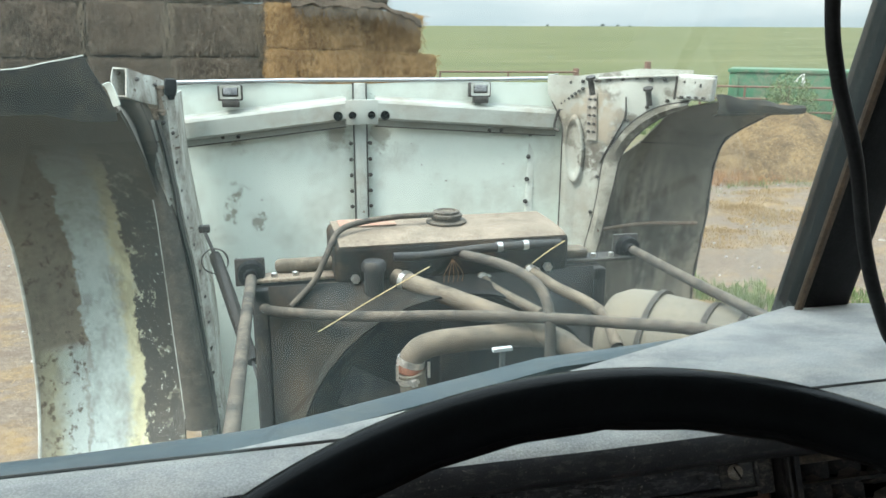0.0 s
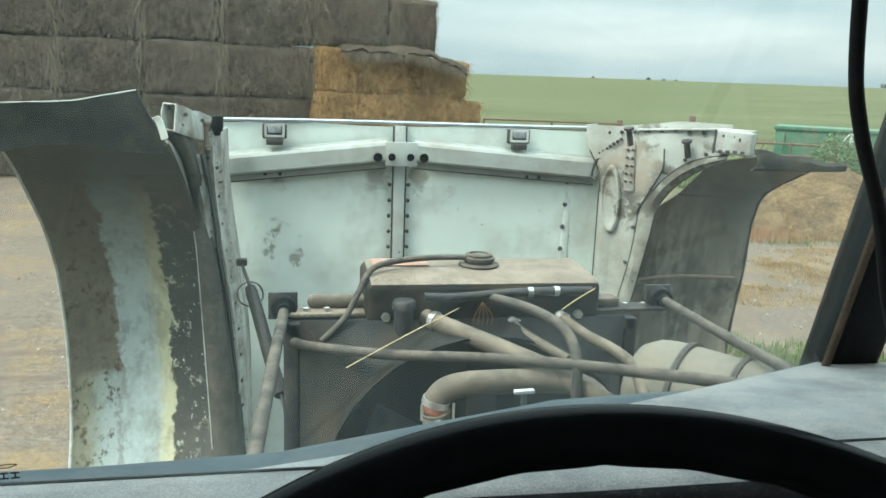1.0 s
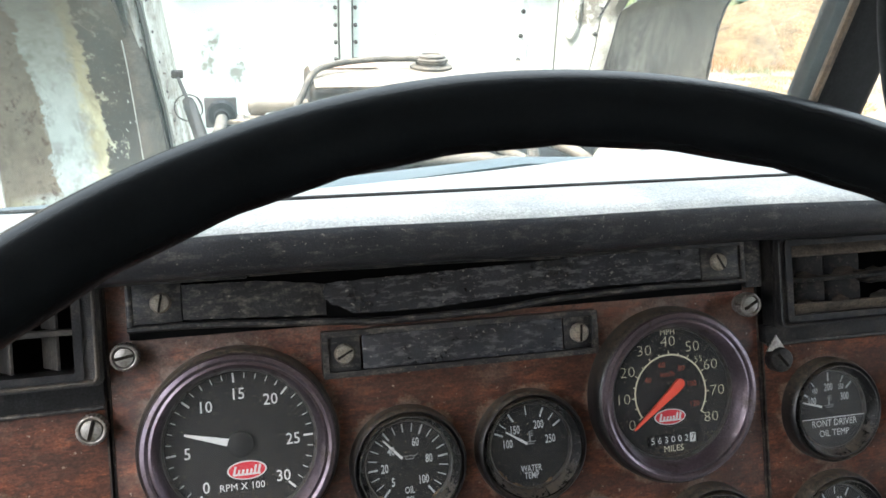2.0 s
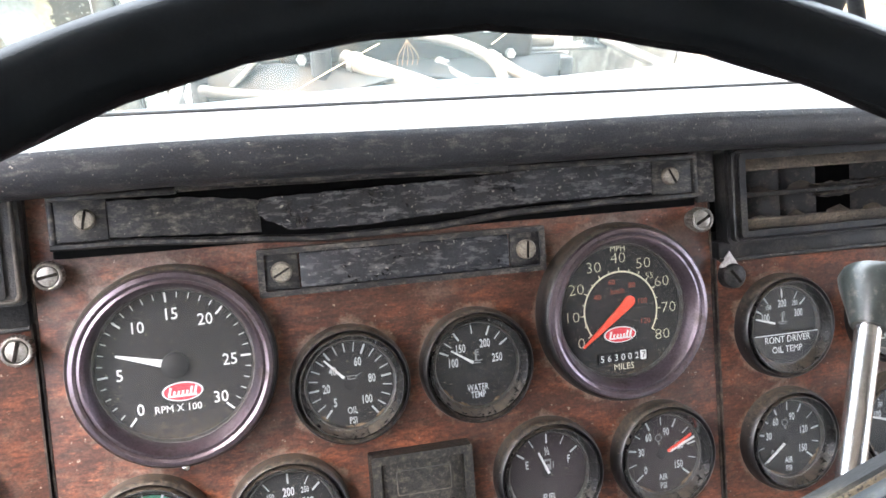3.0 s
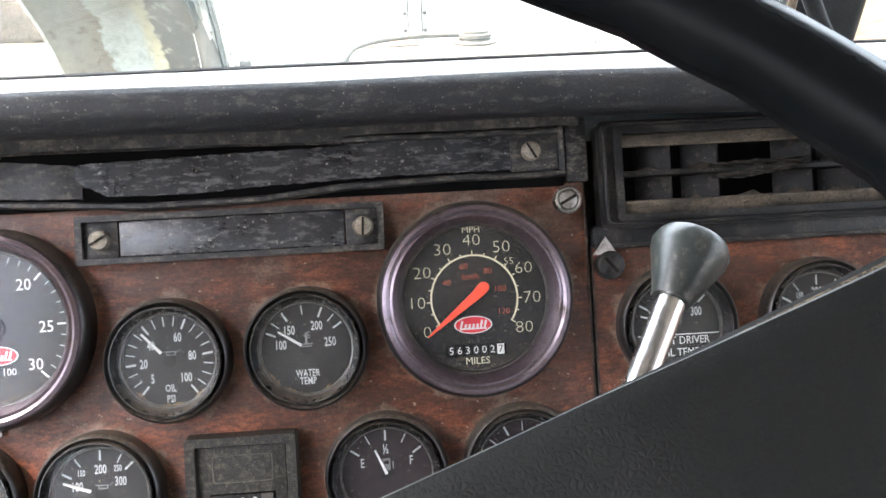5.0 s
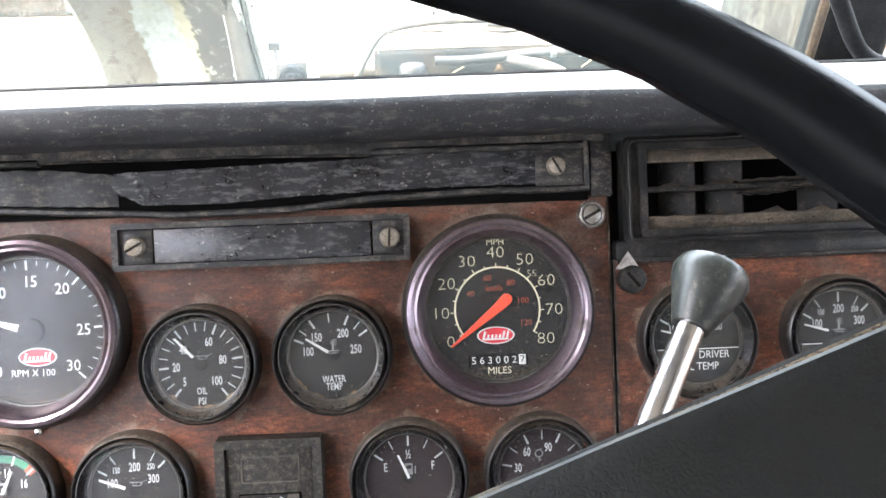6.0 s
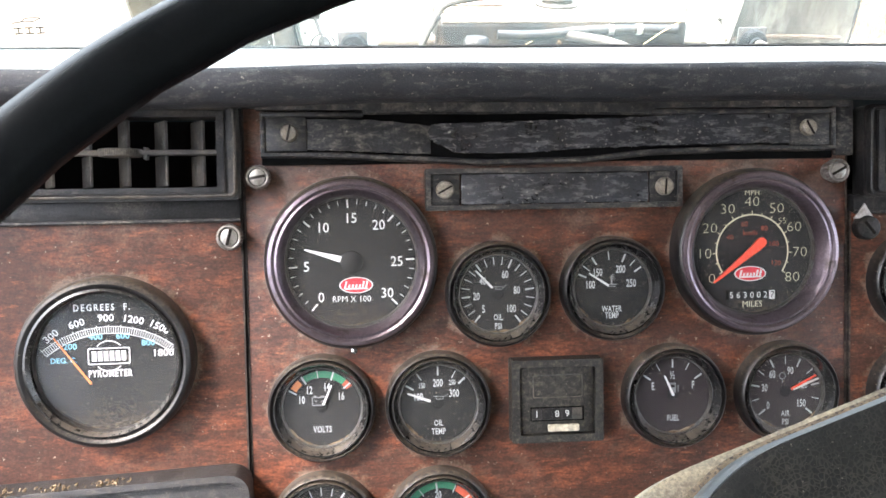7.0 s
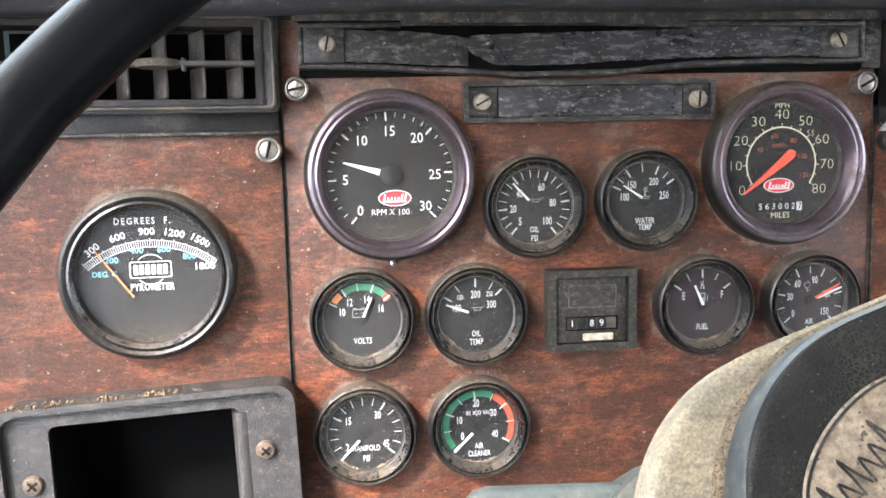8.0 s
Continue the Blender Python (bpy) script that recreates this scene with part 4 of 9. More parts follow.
slotted("thumb_screw", "knurled nickel thumb screw of the wood panel", on_dash(-0.0195, -0.0272, 0.0), 0.0074, 0.0105, True, NICKEL, 10)
slotted("thumb_screw", "knurled nickel thumb screw of the wood panel, its slot dark", on_dash(-0.0380, -0.0640, 0.0), 0.0080, 0.0100, True, NICKEL, 75)
slotted("thumb_screw", "knurled dull steel thumb screw of the wood panel", on_dash(0.3535, -0.0284, 0.0), 0.0076, 0.0105, True, NICKEL, 28)
slotted("thumb_screw", "blackened slotted screw of the far panel", on_dash(0.3765, -0.0660, 0.0), 0.0080, 0.0070, False, BLACK, -50)

# long cracked cover strip above the gauges
bm = bmesh.new()
add_prism(bm, [(-0.0205, 0.0146), (0.0455, 0.0142), (0.0465, 0.0118), (0.118, 0.0114), (0.183, 0.0110), (0.230, 0.0096), (0.2345, 0.0136), (0.3625, 0.0136), (0.3625, 0.034), (-0.0205, 0.034)], 0.0012, 0.0058)
FACEMAT = surf("grimy_dash_face", (0.018, 0.018, 0.0195), (0.042, 0.041, 0.040), 70, 0.5, bump=0.2, bump_scale=380, dust=((0.19, 0.168, 0.14), 0.36, 120), speck=((0.28, 0.255, 0.22), 600, 0.31), spec=0.35)
face = solid("dash_face_strip", bm, FACEMAT, "grimy dash face under the padded roll, torn along its edge", "dash trim", DASH)
bm = bmesh.new()
add_tube(bm, [(0.047, 0.0117, 0.0058), (0.080, 0.0119, 0.0062), (0.118, 0.0114, 0.0058), (0.150, 0.0115, 0.0063), (0.183, 0.0109, 0.0058), (0.229, 0.0097, 0.0060)], 0.0009, 6, 6)
part("torn_edge", bm, GRIME, face, "frayed torn edge")
bm = bmesh.new()
add_tube(bm, [(-0.0200, 0.0290, 0.0052), (0.10, 0.0292, 0.0056), (0.24, 0.0288, 0.0054), (0.362, 0.0290, 0.0052)], 0.0016, 6, 6)
part("bead", bm, FACEMAT, face, "dusty bead under the padded roll")


def between(knots, x):
    for (x0, y0), (x1, y1) in zip(knots, knots[1:]):
        if x <= x1:
            return y0 + (y1 - y0) * max(0.0, (x - x0) / (x1 - x0))
    return knots[-1][1]


st = thing("cover_strip", "long cracked black plastic cover strip, its middle bent out", "dash trim", on_dash(0.0, 0.0, 0.0), "cover strips of the dash")
# near-black plate that paints the shade in the cracks
bm = bmesh.new()
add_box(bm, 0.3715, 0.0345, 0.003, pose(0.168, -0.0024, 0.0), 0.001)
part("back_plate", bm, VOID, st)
LOWLINE = ((-0.0177, -0.0128), (0.0437, -0.0146), (0.0875, -0.0178), (0.115, -0.0191), (0.1423, -0.0197), (0.17, -0.0193), (0.1855, -0.0186), (0.219, -0.0158), (0.2451, -0.0139), (0.30, -0.0129), (0.354, -0.0128))
bm = bmesh.new()
rows = []
for i in range(61):
    x = -0.0177 + 0.3714 * i / 60
    y = sum(between(LOWLINE, x + d) for d in (-0.009, 0.0, 0.009)) / 3 + 0.0003 * math.sin(x * 90)
    rows.append([(x, y + 0.0019, 0.0005), (x, y + 0.0019, 0.0052), (x, y + 0.0008, 0.0062), (x, y - 0.0010, 0.0062), (x, y - 0.0020, 0.0050), (x, y - 0.0020, -0.001)])
add_sheet(bm, rows)
part("lower_edge", bm, GRIME, st, "grimy bowed edge")
for x0, x1, y, tilt in ((-0.0177, 0.0462, 0.0117, 0.0), (0.2310, 0.3537, 0.0112, -0.2)):
    bm = bmesh.new()
    add_box(bm, x1 - x0, 0.0034, 0.0062, pose((x0 + x1) / 2, y, 0.0034, 0, 0, tilt), 0.0012)
    part("upper_edge", bm, GRIME, st, "grimy raised edge")
for sx in (-0.0162, 0.3522):
    bm = bmesh.new()
    add_box(bm, 0.0034, 0.0275, 0.0062, pose(sx, 0, 0.003), 0.0012)
    part("end_edge", bm, GRIME, st, "grimy raised edge")


JAG = (0.0, 0.0002, 0.0006, 0.0010, 0.0020, 0.0015, 0.0026)


def leaf(name, label, x0, x1, tops, lows, lift, mat):
    """A broken leaf between two ragged edges; its ends may lift off."""
    bm = bmesh.new()
    rows = []
    n = 150
    for i in range(n + 1):
        t = i / n
        x = x0 + (x1 - x0) * t
        yt, yl = between(tops, x) + 0.00025 * math.sin(x * 410), between(lows, x) + 0.0002 * math.sin(x * 530 + 1)
        rows.append([(x + (JAG[k] * max(0.0, 1 - i / 14) if lift[0] else 0.0), yl + (yt - yl) * k / 6, 0.0034 + lift[0] * (1 - t) ** 2 + lift[1] * t ** 2 + 0.0004 * math.sin(9 * t)) for k in range(7)])
    add_sheet(bm, rows)
    thicken(bm, 0.0012)
    return part(name, bm, mat, st, label, smooth=50)


LEAFMAT = surf("scuffed_leaf", (0.0125, 0.0133, 0.0158), (0.034, 0.0353, 0.0400), 46, 0.25, bump=0.10, bump_scale=420, dust=((0.15, 0.146, 0.142), 0.24, 300), drag=(0.30, 1, 1), speck=((0.24, 0.228, 0.205), 420, 0.325), lo=0.35, hi=0.65)
# Left leaf sits lower; its shade is given by a darker plastic.
leaf("left_leaf", "broken leaf of the strip, coloured darker for lying in shade", 0.0110, 0.0885, ((0.011, 0.0088), (0.054, 0.0079), (0.0885, 0.0039)), ((0.011, -0.0103), (0.0885, -0.0138)), (0.0, -0.0012), GRIME)
leaf("bent_leaf", "bent broken leaf with a jagged end", 0.0866, 0.3235, ((0.0866, 0.0044), (0.1425, 0.0060), (0.2305, 0.0083), (0.2396, 0.0096), (0.3235, 0.0096)), ((0.0866, -0.0008), (0.0880, -0.0046), (0.0905, -0.0058), (0.0915, -0.0082), (0.0950, -0.0086), (0.0966, -0.0104), (0.1000, -0.0110), (0.1020, -0.0130), (0.1049, -0.0139), (0.1474, -0.0142), (0.1855, -0.0118), (0.2581, -0.0096), (0.3235, -0.0097)), (0.0048, 0.0), LEAFMAT)
for sx in (0.0, 0.335):
    bm = bmesh.new()
    add_box(bm, 0.0255 if sx < 0.1 else 0.0270, 0.0222, 0.0022, pose(-0.0020 if sx < 0.1 else 0.3370, 0, 0.0036), 0.0006)
    p = part("screw_pad", bm, GRIME, st, "dusty end pad")
    bm = bmesh.new()
    add_lathe(bm, [(0.0055, 0.0040), (0.0055, 0.0066), (0.0045, 0.0080), (0.0001, 0.0086)], 24, pose(sx, 0, 0))
    part("screw", bm, STEEL, p)
    bm = bmesh.new()
    add_box(bm, 0.0012, 0.0098, 0.0006, pose(sx, 0, 0.0087, 0, 0, -12 if sx < 0.1 else 30))
    part("slot", bm, SLOT, p)

bm = bmesh.new()
add_box(bm, 0.0125, 0.036, 0.004, pose(0.3610, 0.0, 0.0012), 0.001)
part("corner_filler", bm, GRIME, st, "grimy filler beside the strip")

# shorter strip
st = thing("cover_strip", "short black plastic cover strip with two slotted screws", "dash trim", on_dash(0.1677, -0.0367, 0.0), "cover strips of the dash")
bm = bmesh.new()
add_frame(bm, rounded(0.1665, 0.0265, 0.001, 2), rounded(0.1595, 0.0200, 0.0008, 2), -0.002, 0.0060)
part("edge", bm, GRIME, st, "raised edge")
bm = bmesh.new()
add_box(bm, 0.1215, 0.0196, 0.0030, pose(0.0005, 0, 0.0022), 0.0006)
part("leaf", bm, LEAFMAT, st, "scuffed black leaf")
for sx in (-0.0707, 0.0718):
    bm = bmesh.new()
    add_box(bm, 0.0190, 0.0200, 0.0022, pose(sx, 0, 0.0018), 0.0006)
    p = part("screw_pad", bm, GRIME, st, "dusty end pad")
    bm = bmesh.new()
    add_lathe(bm, [(0.0058, 0.0026), (0.0058, 0.0052), (0.0048, 0.0068), (0.0001, 0.0074)], 24, pose(sx, 0, 0))
    part("screw", bm, STEEL, p)
    bm = bmesh.new()
    add_box(bm, 0.0012, 0.0100, 0.0006, pose(sx, 0, 0.0075, 0, 0, -62 if sx < 0 else -4))
    part("slot", bm, SLOT, p)

# hour meter
METER = surf("speckled_black_meter_case", (0.0095, 0.0092, 0.0084), (0.028, 0.0265, 0.0225), 300, 0.55, bump=0.45, bump_scale=1100, dust=((0.115, 0.098, 0.074), 0.34, 260), speck=((0.17, 0.15, 0.12), 1200, 0.30), spec=0.3, grit=0.45)
hm = thing("hour_meter", "square black hour meter with worn figure window", "hour meter", on_dash(0.1670, -0.1735, 0.0))
bm = bmesh.new()
add_prism(bm, rounded(0.0605, 0.0545, 0.001, 1), -0.002, 0.004)
vs = [v for v in bm.verts if v.co.z > 0]
for v in vs:
    v.co.x *= 0.985
    v.co.y *= 0.985
part("case", bm, METER, hm, "dusty black case")
bm = bmesh.new()
add_frame(bm, rounded(0.0595, 0.0535, 0.001, 1), rounded(0.049, 0.044, 0.001, 1), 0.004, 0.0092)
part("rim", bm, METER, hm, "bevelled rim")
bm = bmesh.new()
add_box(bm, 0.0480, 0.0430, 0.0030, pose(0, 0, 0.0050), 0.0008)
part("face", bm, METER, hm, "speckled black face")
bm = bmesh.new()
add_frame(bm, rounded(0.0325, 0.0150, 0.0015, 3), rounded(0.0313, 0.0138, 0.0012, 3), 0.0064, 0.0071)
bmesh.ops.translate(bm, verts=bm.verts, vec=(0.0005, 0.0092, 0))
part("label_frame", bm, DUSTPL, hm, "raised label outline")
bm = bmesh.new()
add_box(bm, 0.0350, 0.0092, 0.0010, pose(0.0, -0.0088, 0.0064))
w = part("figure_window", bm, VOID, hm)
for i, c in enumerate("1 89 "):
    bm = bmesh.new()
    add_box(bm, 0.00655, 0.0076, 0.0008, pose(-0.0135 + 0.0066 * i, -0.0088, 0.0070), 0.0003, 1)
    part("figure_wheel", bm, DUSTPL if i == 4 else BLACK, w)
    if c != " ":
        bm = bmesh.new()
        text_into(bm, c, 0.0062, -0.0135 + 0.0066 * i, -0.0088, 0.0076)
        part("figure", bm, INK, w, "printed white figure")
bm = bmesh.new()
add_box(bm, 0.0205, 0.0048, 0.0030, pose(0.004, -0.0180, 0.0068), 0.001)
part("cream_tab", bm, surf("yellowed_plastic", (0.42, 0.38, 0.28), (0.55, 0.5, 0.38), 90, 0.6, dust=(DUST, 0.5, 60)), hm, "yellowed reset tab")


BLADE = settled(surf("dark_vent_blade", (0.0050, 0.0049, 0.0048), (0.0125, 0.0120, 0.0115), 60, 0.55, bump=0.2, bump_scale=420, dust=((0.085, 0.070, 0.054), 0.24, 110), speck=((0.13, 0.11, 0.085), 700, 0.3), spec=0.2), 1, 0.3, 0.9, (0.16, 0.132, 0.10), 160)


DUSTBROWN = surf("brown_dust", (0.026, 0.021, 0.017), (0.080, 0.064, 0.048), 70, 0.85, bump=0.4, bump_scale=420, dust=((0.155, 0.122, 0.086), 0.46, 90), drag=(0.5, 1, 1), speck=((0.015, 0.013, 0.011), 500, 0.32))
GREYBLADE = surf("grey_vent_blade", (0.014, 0.0138, 0.0132), (0.034, 0.032, 0.029), 60, 0.6, bump=0.3, bump_scale=420, dust=((0.12, 0.104, 0.084), 0.42, 60), speck=((0.18, 0.16, 0.13), 600, 0.3))


def vent(u0, u1, v0, v1, base, n_cols, slant, broken, label):
    """A louvred air vent: frame, cross bar, upright blades."""
    w, h = u1 - u0, v1 - v0
    ve = thing("air_vent", label, "air vent", on_dash((u0 + u1) / 2, (v0 + v1) / 2, 0, base), "air vents of the dash")
    bm = bmesh.new()
    add_frame(bm, rounded(w, h, 0.004, 4), rounded(w - 0.020, h - 0.010, 0.002, 4), -0.006, 0.0065)
    fr = part("frame", bm, BLACK if broken else GREYPL, ve, "black moulded frame")
    bm = bmesh.new()
    add_frame(bm, rounded(w - 0.004, h - 0.003, 0.004, 4), rounded(w - 0.0075, h - 0.0065, 0.003, 4), 0.005, 0.0118)
    bmesh.ops.bevel(bm, geom=list(bm.edges), offset=0.0006, segments=1, affect="EDGES")
    part("raised_lip", bm, BLACK if broken else DUSTPL, fr, "dust-worn raised lip")
    bm = bmesh.new()
    add_frame(bm, rounded(w - 0.0185, h - 0.0085, 0.002, 4), rounded(w - 0.0275, h - 0.0155, 0.001, 4), -0.012, 0.0085)
    part("inner_frame", bm, BLACK, ve, "inner frame")
    # duct shade as a near-black plate
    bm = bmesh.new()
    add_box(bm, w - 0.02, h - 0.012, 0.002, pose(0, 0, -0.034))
    part("duct_back", bm, VOID, ve, "duct, its shade painted near black")
    iw, ih = w - 0.0275, h - 0.0155
    bm = bmesh.new()
    add_box(bm, iw, 0.0030, 0.010, pose(0, 0, 0.003), 0.0006)
    bar = part("cross_bar", bm, BLADE if broken else DUSTPL, ve, "dusty cross bar")
    for i in range(n_cols):
        x = -iw / 2 + iw * (i + 1) / (n_cols + 0.6)
        for s in (-1, 1):
            if broken and i == 2:
                continue
            bm = bmesh.new()
            add_box(bm, 0.0016, ih / 2 - 0.0025, 0.022, pose(x - (0.006 if broken else 0.0), s * ih / 4, -0.008, 0, slant, 0), 0.0003, 1)
            part("blade", bm, BLADE if broken else GREYBLADE, ve)
    if broken:
        for s in (-1, 1):
            bm = bmesh.new()
            add_box(bm, iw, 0.0095, 0.0016, pose(0, s * (ih / 2 - 0.0035), 0.0035, -s * 38, 0, 0), 0.0005)
            part("lip", bm, DUSTBROWN, ve, "dust-covered inner lip")
        rnd = random.Random(4)
        for i in range(n_cols + 1):
            x = -iw / 2 + iw * (i + 0.55) / (n_cols + 0.6)
            for y in (0.0016, -ih / 2 + 0.0055):
                w2, h2 = rnd.uniform(0.013, 0.024), rnd.uniform(0.003, 0.0062)
                cx = x + rnd.uniform(-0.003, 0.004)
                bm = bmesh.new()
                vs = [bm.verts.new(q) for q in ((cx - w2 / 2, y, 0.002), (cx + w2 / 2, y, 0.002), (cx + w2 * 0.3, y + h2, -0.006), (cx - w2 * 0.1, y + h2 * 0.5, -0.007), (cx + w2 * 0.2, y, -0.010))]
                for f in ((0, 1, 3), (1, 2, 3), (1, 4, 2), (0, 3, 4), (2, 4, 3)):
                    bm.faces.new([vs[q] for q in f])
                part("dust_lump", bm, DUSTBROWN, ve, "lump of brown dust between the blades")
    bm = bmesh.new()
    if broken:
        # two splintered tongues, the upper one pointing to the far end
        for xa, xb, y0, y1, thick, lean in ((-0.026, 0.030, 0.0026, 0.0052, 0.0030, 0.0012), (-0.024, 0.022, -0.0036, -0.0006, 0.0036, -0.0016), (0.004, 0.036, -0.0012, 0.0022, 0.0022, 0.0020)):
            rows = []
            for k in range(15):
                t = k / 14
                x = xa + (xb - xa) * t
                hh = thick * (0.25 + math.sin(math.pi * min(1.0, t * 1.25)) ** 0.8) * (1 - 0.75 * t) + 0.0003
                y = y0 + (y1 - y0) * t * t + 0.0004 * math.sin(k * 2.3)
                z = 0.0085 + lean * math.sin(3.0 * t)
                rows.append([(x, y - hh / 2, z), (x, y, z + 0.0012), (x, y + hh / 2, z + 0.0002), (x, y + hh * 0.4, z - 0.0075), (x, y - hh * 0.4, z - 0.0075), (x, y - hh / 2, z)])
            add_sheet(bm, rows)
        part("slider", bm, BLADE, bar, "broken splintered slider")
    else:
        add_lathe(bm, [(0.0001, -0.0022), (0.012, -0.0022), (0.012, 0.0022), (0.0001, 0.0022)], 40, pose(0.016, 0, 0.004, 90, 0, 0))
        for k in range(56):
            a = TAU * k / 56
            add_box(bm, 0.0006, 0.0008, 0.0044, pose(0.016, 0, 0.004, 90, 0, 0) @ pose(0.0122 * math.cos(a), 0.0122 * math.sin(a), 0, 0, 0, 360 * k / 56))
        # clip that holds the bar
        add_box(bm, 0.0022, 0.0075, 0.006, pose(0.0315, -0.0005, 0.005), 0.0005)
        part("thumb_wheel", bm, DUSTPL, bar, "ribbed thumb wheel")
    return ve


vent(-0.205, -0.0305, -0.0408, 0.0178, SIDE, 6, 28, False, "black air vent with open blades and a thumb wheel")
vent(0.3720, 0.5540, -0.0460, 0.0145, DASH, 5, 52, True, "dusty air vent with broken crossed blades")
# ledge strips under and round the vents
bm = bmesh.new()
add_box(bm, 0.212, 0.016, 0.010, pose(-0.137, -0.0465, -0.004), 0.003)
ledge = solid("vent_ledge", bm, BLACK, "black ledge moulding under the vent", "dash trim", SIDE)
bm = bmesh.new()
add_tube(bm, [(-0.242, -0.0535, 0.0008), (-0.137, -0.0536, 0.0010), (-0.032, -0.0535, 0.0008)], 0.0014, 6, 4)
part("bead", bm, GRIME, ledge, "dusty lower bead")
bm = bmesh.new()
add_box(bm, 0.205, 0.0130, 0.012, pose(0.4700, -0.0500, -0.003), 0.003)
ledge = solid("vent_ledge", bm, BLACK, "black ledge moulding under the vent", "dash trim", DASH)
bm = bmesh.new()
add_tube(bm, [(0.3685, -0.0556, 0.0026), (0.470, -0.0557, 0.0028), (0.5715, -0.0556, 0.0026)], 0.0014, 6, 4)
part("bead", bm, GRIME, ledge, "dusty lower bead")
bm = bmesh.new()
add_prism(bm, [(-0.0065, -0.0035), (0.0075, -0.0035), (0.0010, 0.0065)], 0, 0.0012)
solid("metal_clip", bm, surf("dull_alloy", (0.3, 0.28, 0.27), (0.42, 0.4, 0.38), 100, 0.5, metal=0.6), "small triangular metal clip at the panel corner", "clip", on_dash(0.3735, -0.0565, 0.003))

# tray in the left panel
ty = thing("ash_tray", "grey-black moulded tray housing with an open dark pocket", "tray", on_dash(-0.1155, -0.2700, 0.010, SIDE) @ pose(0, 0, 0, 0, 0, 2.0))
OUT, INN = rounded(0.176, 0.118, 0.012, 5), rounded(0.1120, 0.094, 0.005, 5)
bm = bmesh.new()
add_frame(bm, OUT, [(x * 0.955, y * 0.935) for x, y in OUT], -0.014, 0.0125)
part("rim", bm, GREYPL, ty, "raised rounded rim")
bm = bmesh.new()
add_frame(bm, [(x * 0.957, y * 0.937) for x, y in OUT], [(x - 0.002, y - 0.001) for x, y in INN], 0.006, 0.0075)
part("face_plate", bm, GREYPL, ty, "textured face plate")
# pocket walls painted near black for their shade
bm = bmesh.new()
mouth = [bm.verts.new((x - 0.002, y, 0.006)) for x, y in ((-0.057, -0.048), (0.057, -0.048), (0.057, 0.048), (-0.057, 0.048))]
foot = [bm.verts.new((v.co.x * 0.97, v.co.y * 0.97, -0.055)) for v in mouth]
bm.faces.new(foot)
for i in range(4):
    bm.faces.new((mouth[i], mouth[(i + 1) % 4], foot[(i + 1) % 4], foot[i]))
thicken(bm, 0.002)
part("pocket", bm, VOID, ty, "empty pocket, its shade painted near black")
bm = bmesh.new()
add_box(bm, 0.0075, 0.088, 0.020, pose(0.0530, -0.001, -0.001, 0, 12, 0), 0.002)
part("pocket_lip", bm, GREYPL, ty, "worn pocket lip")
RUSTSCREW = surf("rusty_screw", (0.075, 0.056, 0.042), (0.16, 0.125, 0.098), 220, 0.5, metal=0.5, bump=0.3, bump_scale=700, dust=((0.15, 0.115, 0.08), 0.4, 200))
for sx, sy in ((0.068, 0.0170), (-0.0690, 0.0115)):
    bm = bmesh.new()
    add_lathe(bm, [(0.0062, 0.006), (0.0062, 0.0085), (0.0050, 0.0102), (0.0001, 0.0108)], 24, pose(sx, sy, 0))
    s1 = part("screw", bm, RUSTSCREW, ty, "cross-head screw")
    bm = bmesh.new()
    add_box(bm, 0.0068, 0.0013, 0.0006, pose(sx, sy, 0.0110, 0, 0, 40))
    add_box(bm, 0.0013, 0.0068, 0.0006, pose(sx, sy, 0.0110, 0, 0, 40))
    part("slot", bm, SLOT, s1)
bm = bmesh.new()
rnd = random.Random(4)
for k in range(230):
    x = rnd.uniform(-0.085, 0.02) if k < 110 else rnd.uniform(-0.05, 0.05)
    y, z = (0.0595 + rnd.uniform(-0.001, 0.001), rnd.uniform(0.0, 0.012)) if k < 110 else (-0.046 + rnd.uniform(0, 0.004), rnd.uniform(-0.04, 0.0))
    s = rnd.uniform(0.0004, 0.0012)
    add_box(bm, s * 2.2, s, s, pose(x, y, z, rnd.uniform(0, 90), rnd.uniform(0, 90), rnd.uniform(0, 90)))
ob = solid("chaff", bm, surf("straw_chaff", (0.085, 0.058, 0.030), (0.17, 0.12, 0.065), 60, 0.8, bump=0), "golden straw chaff lying on the tray housing", "chaff", kind="stuff", smooth=0)
ob.matrix_basis = ty.matrix_basis
# bright rivet under the tachometer
bm = bmesh.new()
add_lathe(bm, [(0.0022, 0), (0.0020, 0.0012), (0.0001, 0.0018)], 14)
solid("rivet", bm, CHROME, "small bright rivet in the wood panel", "rivet", on_dash(0.0372, -0.1385, 0.0))

# dash pad, in (forward, up) pairs across the cab
def pad_line(x):
    return between(((-0.7, 0.30), (-0.09, 0.493), (0.009, 0.525), (0.232, 0.615), (0.45, 0.735), (0.66, 0.855), (1.10, 0.625), (2.2, 0.2)), x)


PADX = [-0.62 + 0.06 * i for i in range(45)]
bm = bmesh.new()
rows = []
for x in PADX:
    wob = 0.0012 * math.sin(x * 9) + 0.0008 * math.sin(x * 23)
    rows.append([(x, y, z + wob) for y, z in ((0.512, 2.141), (0.492, 2.1435), (0.476, 2.1450), (0.4655, 2.1480), (0.4595, 2.1535), (0.4576, 2.1600), (0.4588, 2.1660), (0.4612, 2.1694), (0.4640, 2.1712))])
add_sheet(bm, rows)
thicken(bm, 0.004)
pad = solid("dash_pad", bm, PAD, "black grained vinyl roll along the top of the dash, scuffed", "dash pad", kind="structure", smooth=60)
# upper side of the same roll, painted paler where the sky lights it
bm = bmesh.new()
rows = []
